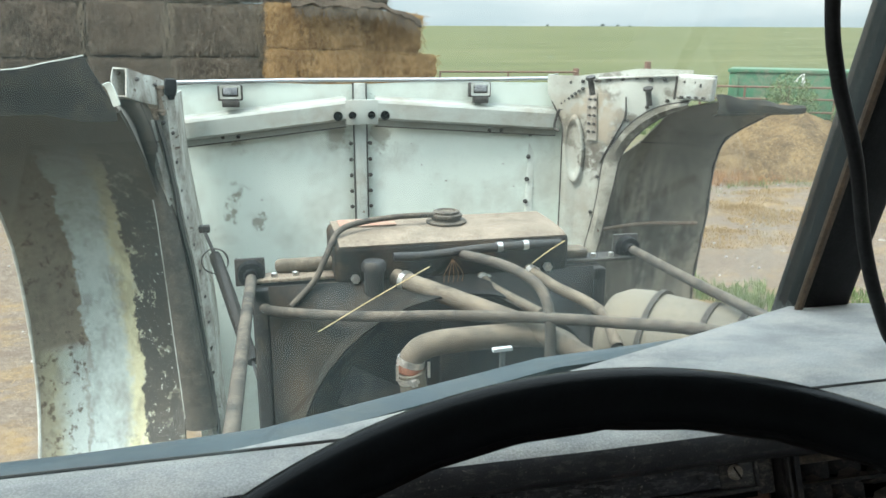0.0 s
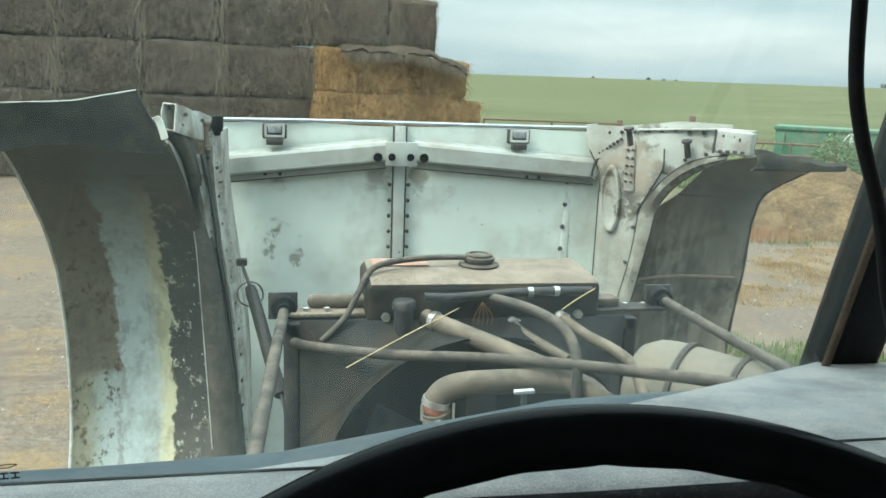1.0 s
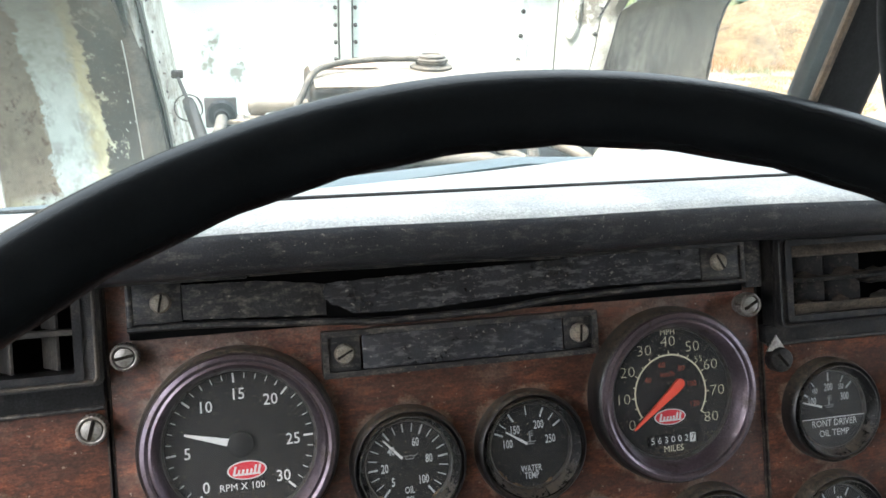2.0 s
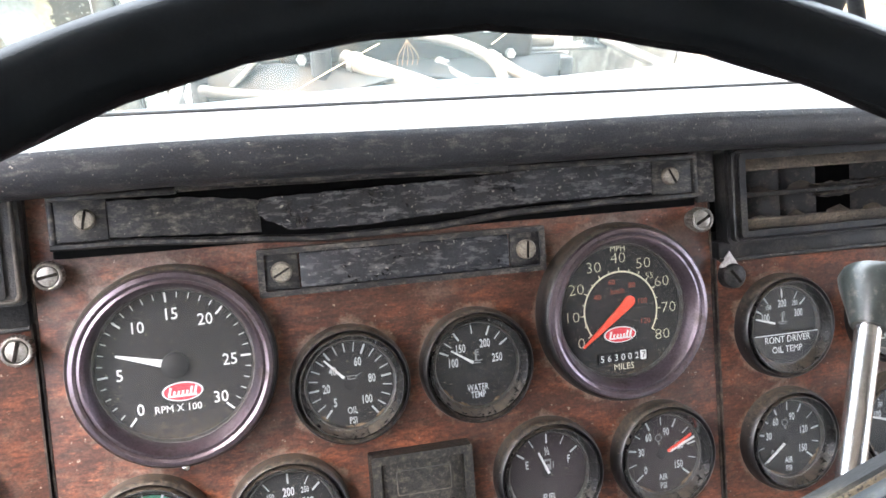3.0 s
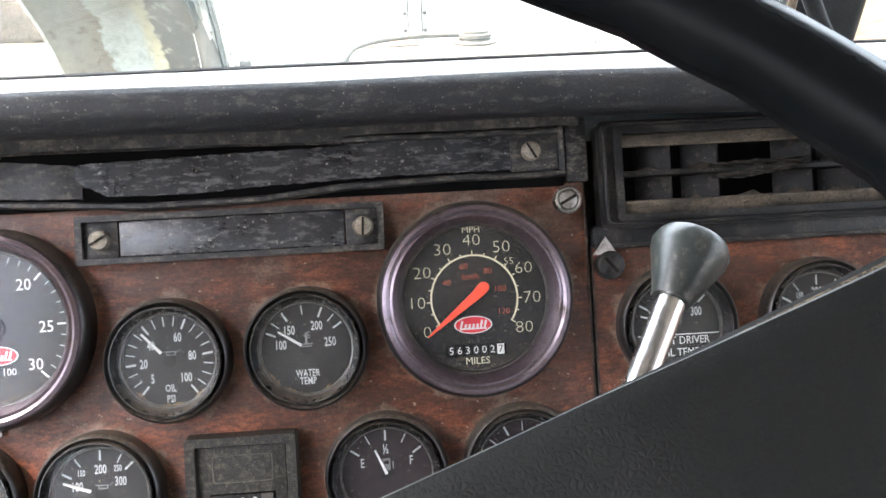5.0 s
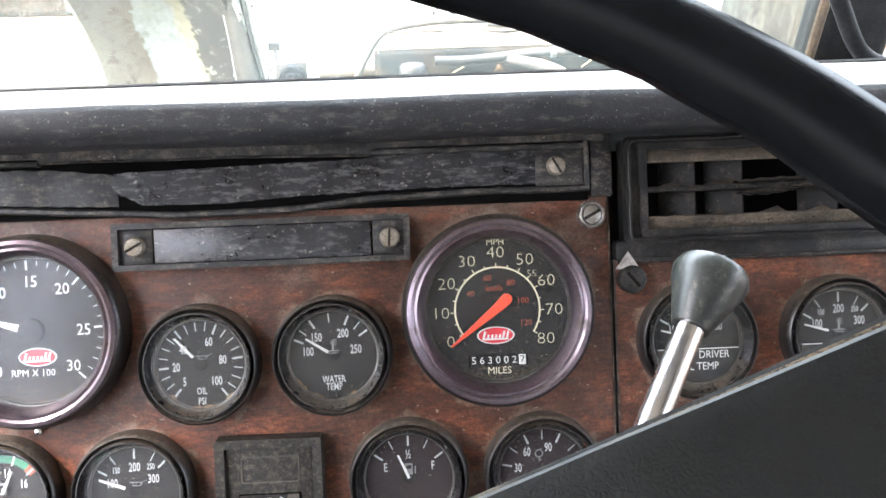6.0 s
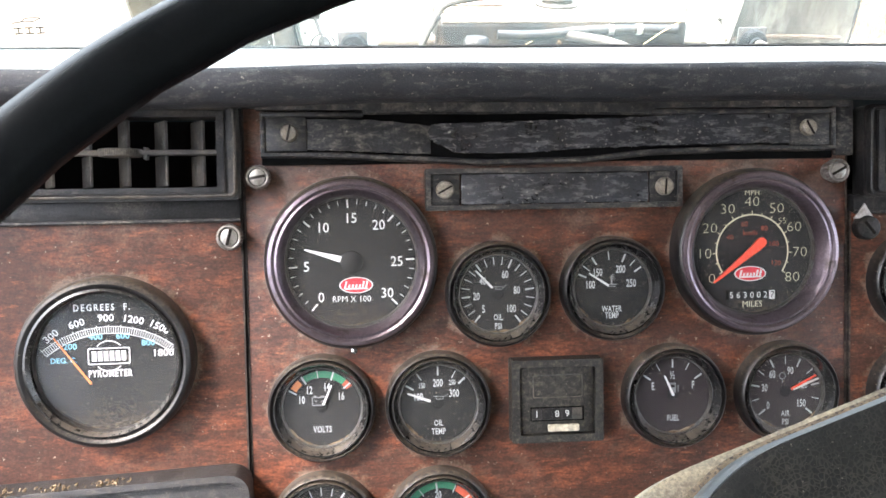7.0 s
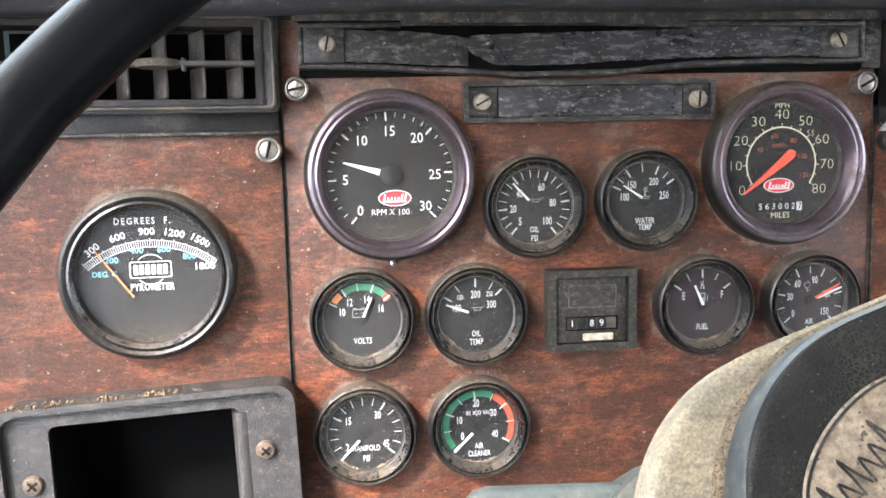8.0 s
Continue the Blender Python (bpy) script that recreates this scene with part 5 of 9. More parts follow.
for x in PADX:
    wob = 0.0012 * math.sin(x * 9) + 0.0008 * math.sin(x * 23)
    rows.append([(x, y, z + wob) for y, z in ((0.4640, 2.1714), (0.4668, 2.1726), (0.4700, 2.1734), (0.4735, 2.1738))] + [(x, 0.4735 + (0.512 - 0.4735) * k / 3, 2.1738 - 0.003 * k / 3 + wob * (1 - k / 3)) for k in (1, 2, 3)])
add_sheet(bm, rows)
thicken(bm, 0.004)
solid("dash_pad_top", bm, PADTOP, "dusty grey top of the dash pad, sky light painted in", "dash pad", kind="structure", smooth=60)
bm = bmesh.new()
rows = []
for x in PADX:
    far = max(0.5165, pad_line(x) + 0.006)
    rows.append([(x, 0.5145 + (far - 0.5145) * k / 6, 2.1715 - 0.2 * (0.5145 + (far - 0.5145) * k / 6 - 0.50)) for k in range(7)])
add_sheet(bm, rows)
thicken(bm, 0.004)
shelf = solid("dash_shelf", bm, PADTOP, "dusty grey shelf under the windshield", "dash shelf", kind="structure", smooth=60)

bm = bmesh.new()
add_tube(bm, [(-0.30, 0.5135, 2.1712), (0.112, 0.5135, 2.1716), (0.40, 0.5135, 2.1716), (1.2, 0.5135, 2.1712)], 0.0011, 6, 6)
part("seam", bm, GREYPL, shelf, "dark seam along the shelf")

# ---- steering wheel, column, levers ----
WA, WB = 0.8521, -0.0646
wn_ = Vector((math.sin(WB) * math.cos(WA), -math.cos(WB) * math.cos(WA), math.sin(WA)))
we1 = Vector((0, 0, 1)).cross(wn_).normalized()
we2 = wn_.cross(we1)
WHEEL = Matrix(((we1.x, we2.x, wn_.x, 0.1558), (we1.y, we2.y, wn_.y, 0.139), (we1.z, we2.z, wn_.z, 2.0474), (0, 0, 0, 1)))
WR = 0.3138
SPOKE = 20.67
sw = thing("steering_wheel", "large black two-spoke steering wheel with padded hub", "steering wheel", WHEEL)
bm = bmesh.new()
segs, sides = 240, 14
rings = []
for i in range(segs):
    a = TAU * i / segs
    ring = []
    grip = abs(math.sin(a * 22)) ** 0.6
    for k in range(sides):
        b = TAU * k / sides
        r = 0.0146 + (0.0011 * grip if math.cos(b) < 0.1 and math.sin(b) < 0.3 else 0.0)
        q = WR + r * math.cos(b)
        ring.append(bm.verts.new((q * math.cos(a), q * math.sin(a), r * math.sin(b))))
    rings.append(ring)
for i in range(segs):
    p, q = rings[i], rings[(i + 1) % segs]
    for k in range(sides):
        bm.faces.new((p[k], p[(k + 1) % sides], q[(k + 1) % sides], q[k]))
part("rim", bm, RIMBLK, sw, "smooth black rim with finger grips behind", smooth=60)


def band_point(half, back, corner, reach, s, t, grow=0.0):
    """On a broad spoke: s runs from the hub end to the rim, t across from -1 to 1."""
    half, back, corner, reach = half + grow, back - grow, corner + grow, reach + grow
    xa = back + corner
    u = s * s * (3 - 2 * s) * 0.35 + s * 0.65
    x = back + (reach - back) * u ** 1.35
    h = half if x >= xa else half - corner + math.sqrt(max(0.0, corner ** 2 - (xa - x) ** 2))
    y = h * t
    limit = math.sqrt(reach ** 2 - y * y)
    return min(x, limit), y


def dished(x, y, z, turn):
    """The hub lies below the rim's plane."""
    r = min(1.0, math.hypot(x, y) / (WR - 0.012))
    a = radians(turn)
    return (x * math.cos(a) - y * math.sin(a), x * math.sin(a) + y * math.cos(a), z - 0.065 * (1 - r * r))


def band_slab(shape, turn, top, depth, bead=0.0):
    """A curved slab in the shape of the spoke, with rounded borders."""
    bm = bmesh.new()
    ns, nt = 72, 36
    def zed(x, y):
        r = math.hypot(x, y)
        return top * (1 - 0.65 * max(0.0, min(1.0, (r - 0.20) / 0.09)))
    up = []
    for i in range(ns + 1):
        row = []
        for k in range(nt + 1):
            s, t = i / ns, math.sin(math.pi / 2 * (-1 + 2 * k / nt))
            x, y = band_point(*shape, s, t)
            edge = min(1.0, min(1 - abs(t), 3 * s) / 0.10)
            row.append(bm.verts.new(dished(x, y, zed(x, y) - bead * (1 - edge) ** 2, turn)))
        up.append(row)
    lo = []
    for i in range(ns + 1):
        row = []
        for k in range(nt + 1):
            s, t = i / ns, math.sin(math.pi / 2 * (-1 + 2 * k / nt))
            x, y = band_point(*shape, s, t)
            row.append(bm.verts.new(dished(x, y, -depth, turn)))
        lo.append(row)
    for g in (up, lo):
        for i in range(ns):
            for k in range(nt):
                bm.faces.new((g[i][k], g[i][k + 1], g[i + 1][k + 1], g[i + 1][k]))
    for i in range(ns):
        for k in (0, nt):
            bm.faces.new((up[i][k], up[i + 1][k], lo[i + 1][k], lo[i][k]))
    for k in range(nt):
        for i in (0, ns):
            bm.faces.new((up[i][k], up[i][k + 1], lo[i][k + 1], lo[i][k]))
    bmesh.ops.remove_doubles(bm, verts=bm.verts, dist=0.00002)
    return bm


SP_MAIN = (0.0815, -0.0345, 0.0814, WR - 0.006)
SP_PAD = (0.0785, -0.0035, 0.0784, WR - 0.014)
SP_SIDE = (0.055, -0.010, 0.020, WR - 0.006)
for turn, shape in ((SPOKE, SP_MAIN), (SPOKE + 216, SP_SIDE)):
    part("spoke", band_slab(shape, turn, 0.0, 0.024, 0.002), PALE, sw, "broad spoke with dusty worn edge", smooth=45)
FOAM = surf("crumbled_foam", (0.050, 0.036, 0.022), (0.115, 0.084, 0.050), 140, 0.95, bump=0.6, bump_scale=500, speck=((0.018, 0.014, 0.010), 900, 0.44))
part("foam", band_slab((0.0800, -0.0070, 0.0798, WR - 0.012), SPOKE, 0.0045, 0.004, 0.003), FOAM, sw, "crumbled tan foam under the pad", smooth=60)
EDGE = surf("blue_grey_edge", (0.0110, 0.0145, 0.0160), (0.0260, 0.0320, 0.0340), 50, 0.55, dust=((0.10, 0.096, 0.080), 0.3, 90), grit=0.2)
cush = part("cushion_side", band_slab(SP_PAD, SPOKE, 0.0215, 0.003, 0.007), EDGE, sw, "worn blue-grey side of the cushion", smooth=60)
hubpad = part("horn_pad", band_slab((0.0768, -0.0018, 0.0767, WR - 0.017), SPOKE, 0.0238, -0.010, 0.0012), LEATHER, sw, "grained black horn pad", smooth=60)
OVAL = [(math.cos(TAU * i / 40), math.sin(TAU * i / 40)) for i in range(40)]
BADX, BADY, BADT = 0.0412, 0.0483, 47


def on_badge(bm, z):
    """Lays a flat mesh onto the curved pad at the badge's place."""
    for v in bm.verts:
        q = Matrix.Rotation(radians(BADT), 4, "Z") @ Vector((v.co.x, v.co.y, 0)) + Vector((BADX, BADY, 0))
        r = min(1.0, q.length / (WR - 0.012))
        v.co = Vector((q.x, q.y, 0.0232 + z + v.co.z - 0.065 * (1 - r * r)))


bm = bmesh.new()
add_lathe(bm, [(0.001, 0.0016), (0.3, 0.0016), (0.6, 0.0016), (0.95, 0.0016), (1.0, 0.0010), (1.0, -0.002)], 40)
for v in bm.verts:
    v.co.x *= 0.036
    v.co.y *= 0.018
on_badge(bm, 0.0)
badge = part("badge", bm, surf("tan_badge", (0.12, 0.092, 0.063), (0.20, 0.16, 0.115), 60, 0.6, dust=((0.06, 0.05, 0.038), 0.45, 120), speck=((0.03, 0.026, 0.02), 300, 0.36)), hubpad, "worn tan oval badge")
bm = bmesh.new()
for k in range(9):
    t = k / 8
    tall = 0.0085 if k in (0, 2, 5, 7, 8) else 0.0030
    add_tube(bm, [(-0.027 + 0.051 * t, -0.0065, 0.0003), (-0.0255 + 0.051 * t, 0.001, 0.0005), (-0.0245 + 0.051 * t, tall, 0.0004), (-0.0232 + 0.051 * t, 0.0, 0.0005), (-0.0215 + 0.051 * t, -0.0055, 0.0003)], 0.0006, 6, 4)
add_frame(bm, [(0.0352 * x, 0.0172 * y) for x, y in OVAL], [(0.0340 * x, 0.0161 * y) for x, y in OVAL], 0.0, 0.0005)
on_badge(bm, 0.0016)
part("badge_mark", bm, BLACK, hubpad, "dark bars on the badge")
# column below the hub
col = thing("steering_column", "steering column with grey-green shroud", "steering column", WHEEL)
SHROUD = surf("grey_green_plastic", (0.022, 0.027, 0.024), (0.042, 0.049, 0.043), 30, 0.55, dust=((0.09, 0.082, 0.064), 0.42, 60), bump=0.3, grit=0.2)
bm = bmesh.new()
add_lathe(bm, [(0.030, -0.086), (0.055, -0.092), (0.055, -0.135), (0.036, -0.155), (0.036, -0.36)], 32)
part("column_tube", bm, SHROUD, col)
bm = bmesh.new()
add_box(bm, 0.105, 0.046, 0.040, pose(-0.052, 0.0200, -0.120, 0, 0, 1), 0.010, 3)
housing = part("switch_housing", bm, SHROUD, col, "grey-green switch housing")
bm = bmesh.new()
add_box(bm, 0.055, 0.018, 0.004, pose(-0.060, 0.0180, -0.0995, 0, 0, 1), 0.002)
part("switch_plate", bm, STEEL, housing, "worn metal plate")

# lever with a tapered knob
lv = thing("lever", "chrome column lever with a tapered black knob", "lever", along((0.318, 0.286, 2.040), (0.3695, 0.354, 2.099)))
LEN = (Vector((0.3695, 0.354, 2.099)) - Vector((0.318, 0.286, 2.040))).length
bm = bmesh.new()
add_lathe(bm, [(0.0001, -0.10), (0.0062, -0.10), (0.0062, LEN), (0.0001, LEN)], 20)
part("rod", bm, CHROME, lv, "bright chrome rod")
bm = bmesh.new()
add_lathe(bm, [(0.0001, LEN - 0.003), (0.0078, LEN - 0.003), (0.0088, LEN - 0.001), (0.0122, LEN + 0.009), (0.0158, LEN + 0.0185), (0.0165, LEN + 0.0225), (0.0150, LEN + 0.0262), (0.0085, LEN + 0.0288), (0.0001, LEN + 0.0295)], 32)
part("knob", bm, surf("knob_plastic", (0.018, 0.022, 0.02), (0.03, 0.035, 0.032), 40, 0.3, dust=((0.15, 0.135, 0.11), 0.22, 160), bump=0.1, grit=0.15), lv, "tapered black plastic knob")

# ---- cab ----
# Lining is unseen; its pale colour is chosen to bounce light onto the dash.
CABIN = surf("pale_bounce_lining", (0.42, 0.405, 0.375), (0.54, 0.52, 0.48), 12, 0.8, bump=0.3, bump_scale=200)
MAT = surf("rubber_floor_mat", (0.03, 0.03, 0.03), (0.06, 0.058, 0.055), 12, 0.8, bump=0.3, bump_scale=200)
RUBBER = surf("window_rubber", (0.005, 0.0052, 0.0058), (0.011, 0.0112, 0.012), 60, 0.6, bump=0.1, spec=0.15)
CABX0, CABX1, CABY0, CABZ0, CABZ1 = -0.52, 1.80, -1.0, 1.25, 2.98


def wall_with_hole(name, origin, ux, uz, w, h, hole, t, label):
    """A wall in the plane of ux and uz with one opening (x0, z0, x1, z1)."""
    x0, z0, x1, z1 = hole
    bm = bmesh.new()
    for a, b, c, d in ((0, 0, w, z0), (0, z1, w, h), (0, z0, x0, z1), (x1, z0, w, z1)):
        if c - a > 1e-4 and d - b > 1e-4:
            add_box(bm, c - a, t, d - b, pose((a + c) / 2, 0, (b + d) / 2))
    ux, uz = Vector(ux), Vector(uz)
    n = uz.cross(ux)
    m = Matrix(((ux.x, n.x, uz.x, origin[0]), (ux.y, n.y, uz.y, origin[1]), (ux.z, n.z, uz.z, origin[2]), (0, 0, 0, 1)))
    return solid(name, bm, CABIN, label, "cab wall", m, kind="structure", smooth=0)


# window openings are unseen and sized for the light on the dash
wall_with_hole("wall_left", (CABX0, CABY0, CABZ0), (0, 1, 0), (0, 0, 1), 1.35, 1.73, (0.15, 0.76, 1.22, 1.55), 0.05, "unseen tan-grey cab side, lined pale for bounce, its wide window open")
wall_with_hole("wall_right", (CABX1, CABY0, CABZ0), (0, 1, 0), (0, 0, 1), 1.35, 1.73, (0.15, 0.76, 1.22, 1.55), 0.05, "unseen tan-grey cab side, lined pale for bounce, with a door window")
wall_with_hole("wall_back", (CABX0, CABY0, CABZ0), (1, 0, 0), (0, 0, 1), 2.32, 1.73, (1.0, 0.0, 1.0, 1.7), 0.05, "unseen cab back wall, lined pale tan-grey for bounce")
bm = bmesh.new()
add_box(bm, 2.40, 1.72, 0.05, pose(0.64, -0.17, CABZ1))
solid("ceiling", bm, CABIN, "unseen cab ceiling, lined pale tan-grey for bounce", "ceiling", kind="structure", smooth=0)
bm = bmesh.new()
add_box(bm, 2.40, 1.75, 0.05, pose(0.64, -0.14, CABZ0))
solid("floor", bm, MAT, "dark rubber cab floor", "floor", kind="structure", smooth=0)
# firewall under the windshield
bm = bmesh.new()
add_box(bm, 2.34, 0.05, 0.75, pose(0.64, 0.66, 1.64))
solid("firewall", bm, BLACK, "dark firewall below the dash", "firewall", kind="structure", smooth=0)

# windshield: two raked panes meeting at a centre post
RAKE = 0.27
POSTX, POSTY, POSTZ = 0.675, 0.862, 2.085
H = 0.70


def ws_point(x, k):
    """On the windshield, k metres up from the lower edge."""
    d = abs(x - POSTX)
    y = POSTY - 0.51 * min(d, 0.690) - 0.01 * max(0.0, d - 0.690)
    z = POSTZ + 0.2 * 0.47 * min(d, 0.690)
    return Vector((x, y - RAKE * k, z + k))


for name, xa, xb in (("window_1", CABX0, POSTX - 0.03), ("window_2", POSTX + 0.03, CABX1)):
    win = thing(name, "flat dusty windshield pane in black rubber", "windshield", kind="structure")
    bm = bmesh.new()
    xs = sorted((xa, xb, (xa + xb) / 2, POSTX - 0.69 if xa < 0 else POSTX + 0.69))
    add_sheet(bm, [[ws_point(x, H * k / 4) for k in range(5)] for x in xs])
    pane = part("pane", bm, WINDSHIELD, win, "dusty clear glass", smooth=0)
    pane.visible_shadow = False
    bm = bmesh.new()
    add_tube(bm, [ws_point(x, -0.005) for x in xs], 0.0065, 8, 4)
    part("lower_seal", bm, RUBBER, win, "black rubber seal")
    bm = bmesh.new()
    add_tube(bm, [ws_point(x, H) for x in xs], 0.02, 8, 4)
    part("upper_seal", bm, RUBBER, win, "black rubber seal")
    edge = xa if name == "window_1" else xb
    bm = bmesh.new()
    add_tube(bm, [ws_point(edge, -0.02), ws_point(edge, H / 2), ws_point(edge, H)], 0.03, 8, 4)
    part("side_seal", bm, RUBBER, win, "black pillar seal")
bm = bmesh.new()
p0, p1 = ws_point(POSTX, -0.03), ws_point(POSTX, H + 0.05)
add_box(bm, 0.072, 0.055, (p1 - p0).length, along(p0, p1) @ pose(0, 0, (p1 - p0).length / 2), 0.012, 3)
solid("windshield_post", bm, RUBBER, "black centre post of the split windshield", "windshield post", kind="structure")
bm = bmesh.new()
add_tube(bm, [ws_point(POSTX - 0.044, -0.01) + Vector((0, -0.012, 0)), ws_point(POSTX - 0.042, H / 2) + Vector((0, -0.012, 0)), ws_point(POSTX - 0.044, H) + Vector((0, -0.012, 0))], 0.0048, 8, 4)
solid("post_trim", bm, surf("brown_trim", (0.040, 0.026, 0.016), (0.080, 0.052, 0.030), 40, 0.7), "brown weathered edge strip of the centre post", "trim", kind="structure")
# header above the windshield
bm = bmesh.new()
add_sheet(bm, [[ws_point(x, H), Vector((x, 0.5, CABZ1))] for x in (CABX0, POSTX - 0.69, POSTX, POSTX + 0.69, CABX1)])
thicken(bm, 0.03)
solid("windshield_header", bm, CABIN, "tan-grey header over the windshield", "header", kind="structure", smooth=0)
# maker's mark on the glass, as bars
bm = bmesh.new()
for k in range(3):
    for dz in (-0.0016, 0.0016):
        add_box(bm, 0.0048, 0.0006, 0.0007, pose(0.0062 * k - 0.0062, 0, dz))
    add_box(bm, 0.0007, 0.0006, 0.0039, pose(0.0062 * k - 0.0062, 0, 0))
add_tube(bm, [(-0.009, 0, 0.0045), (-0.004, 0, 0.0050), (-0.001, 0, 0.0068), (0.004, 0, 0.0072), (0.008, 0, 0.0068)], 0.0003, 5)
add_tube(bm, [(-0.003, 0, 0.0050), (0.003, 0, 0.0052), (0.008, 0, 0.0068)], 0.0003, 5)
gx = -0.1445
gp = ws_point(gx, 0.0350)
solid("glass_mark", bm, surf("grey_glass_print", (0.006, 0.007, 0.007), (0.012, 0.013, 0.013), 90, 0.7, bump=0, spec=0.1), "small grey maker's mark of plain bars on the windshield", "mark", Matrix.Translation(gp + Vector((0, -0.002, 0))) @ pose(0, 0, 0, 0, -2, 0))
# hanging cable
bm = bmesh.new()
add_tube(bm, [(0.435, 0.60, 2.75), (0.440, 0.60, 2.58), (0.448, 0.60, 2.45), (0.462, 0.60, 2.39), (0.489, 0.60, 2.325), (0.512, 0.602, 2.25), (0.540, 0.605, 2.19), (0.572, 0.61, 2.150), (0.64, 0.63, 2.145), (0.75, 0.66, 2.142)], 0.0058, 10, 8)
solid("cable", bm, RUBBER, "black cable hanging down onto the dash shelf", "cable")

# ---- cowl outside the glass ----
COWL = surf("blue_grey_paint", (0.030, 0.054, 0.066), (0.062, 0.092, 0.106), 8, 0.5, dust=((0.15, 0.162, 0.155), 0.38, 14), bump=0.15, spec=0.35, grit=0.12)
bm = bmesh.new()
rows = []
for i in range(21):
    x = CABX0 - 0.1 + (CABX1 - CABX0 + 0.2) * i / 20
    e = ws_point(x, 0.0)
    drop = -0.006 + 0.10 * max(0.0, min(0.5, x - 0.26))
    rows.append([(x, e.y + d, e.z + dz - drop) for d, dz in ((0.010, 0.008), (0.030, 0.006), (0.045, 0.003), (0.056, -0.002), (0.064, -0.020), (0.066, -0.25))])
add_sheet(bm, rows)
thicken(bm, 0.004)
solid("cowl", bm, COWL, "blue-grey painted cowl below the windshield, dusty", "cowl", kind="structure", smooth=50)

# pull knob with a white bar on the cowl
kn = thing("pull_handle", "small white T-shaped pull handle behind the cowl", "handle")
bm = bmesh.new()
add_box(bm, 0.026, 0.008, 0.0048, pose(0.307, 0.95, 2.0345, 0, -2, 0), 0.001)
part("bar", bm, surf("white_painted_bar", (0.62, 0.65, 0.64), (0.75, 0.77, 0.76), 60, 0.5, bump=0), kn)
bm = bmesh.new()
add_tube(bm, [(0.307, 0.95, 2.033), (0.3075, 0.95, 1.99), (0.31, 0.96, 1.90)], 0.0042, 8, 3)
part("stem", bm, surf("grey_stem", (0.06, 0.07, 0.07), (0.11, 0.12, 0.12), 60, 0.5, bump=0), kn)

# ---- engine bay ----
WHITEP = surf("chalky_white_paint", (0.50, 0.555, 0.505), (0.61, 0.66, 0.61), 3.5, 0.55, dust=((0.34, 0.33, 0.28), 0.40, 6), bump=0.12, bump_scale=120, speck=((0.2, 0.18, 0.15), 70, 0.29), grit=0.06)
DIRTYW = surf("grimy_white_paint", (0.36, 0.385, 0.35), (0.52, 0.55, 0.51), 5, 0.6, dust=((0.17, 0.14, 0.10), 0.47, 8), bump=0.15, bump_scale=120, speck=((0.16, 0.13, 0.10), 60, 0.27), grit=0.08)
STIFFW = surf("stained_white_stiffener", (0.29, 0.315, 0.285), (0.39, 0.415, 0.38), 4, 0.6, dust=((0.22, 0.19, 0.145), 0.40, 6), bump=0.12, bump_scale=120, speck=((0.16, 0.13, 0.10), 70, 0.27), grit=0.06, stretch=(0.4, 1, 1.6))
RADBLK = surf("dusty_black_steel", (0.010, 0.0105, 0.011), (0.024, 0.0235, 0.0225), 14, 0.55, dust=((0.095, 0.080, 0.060), 0.32, 12), bump=0.3, bump_scale=150)
RADTOP = surf("dust_caked_brass", (0.125, 0.098, 0.070), (0.205, 0.165, 0.122), 7, 0.85, dust=((0.265, 0.22, 0.165), 0.45, 16), bump=0.3, bump_scale=140, speck=((0.09, 0.06, 0.04), 60, 0.3))
TANKF = surf("rusty_black_tank", (0.007, 0.0072, 0.007), (0.017, 0.0155, 0.013), 16, 0.6, dust=((0.092, 0.064, 0.039), 0.38, 9), bump=0.3, bump_scale=150, spec=0.25)
SHROUDM = surf("rust_streaked_black", (0.005, 0.006, 0.006), (0.011, 0.0115, 0.0105), 9, 0.6, dust=((0.050, 0.036, 0.022), 0.26, 5), drag=(1, 1, 0.5), bump=0.2, bump_scale=120, speck=((0.08, 0.072, 0.06), 160, 0.27), spec=0.25)
# Paler tops: dust, and the shading of the undersides put into colour.
HOSE = settled(surf("dusty_shaded_hose", (0.022, 0.020, 0.017), (0.045, 0.040, 0.033), 14, 0.8, dust=((0.095, 0.078, 0.058), 0.36, 22), bump=0.15, bump_scale=150, grit=0.1), 2, -0.1, 0.8, (0.150, 0.125, 0.094), 26, 0.9)
PIPE = settled(surf("dusty_shaded_pipe", (0.052, 0.043, 0.031), (0.098, 0.080, 0.058), 10, 0.75, dust=((0.13, 0.106, 0.077), 0.40, 14), bump=0.15, bump_scale=150, grit=0.1), 2, -0.1, 0.8, (0.205, 0.168, 0.122), 22, 0.9)
CANISTER = surf("beige_dusty_can", (0.115, 0.104, 0.078), (0.185, 0.168, 0.130), 6, 0.75, dust=((0.225, 0.195, 0.142), 0.45, 10), bump=0.25, bump_scale=120, grit=0.12)
BOLT = surf("dark_bolt", (0.03, 0.03, 0.03), (0.09, 0.08, 0.07), 200, 0.5, metal=0.4)
BRIGHT = surf("bright_bolt", (0.5, 0.5, 0.48), (0.65, 0.64, 0.6), 200, 0.35, metal=0.9)


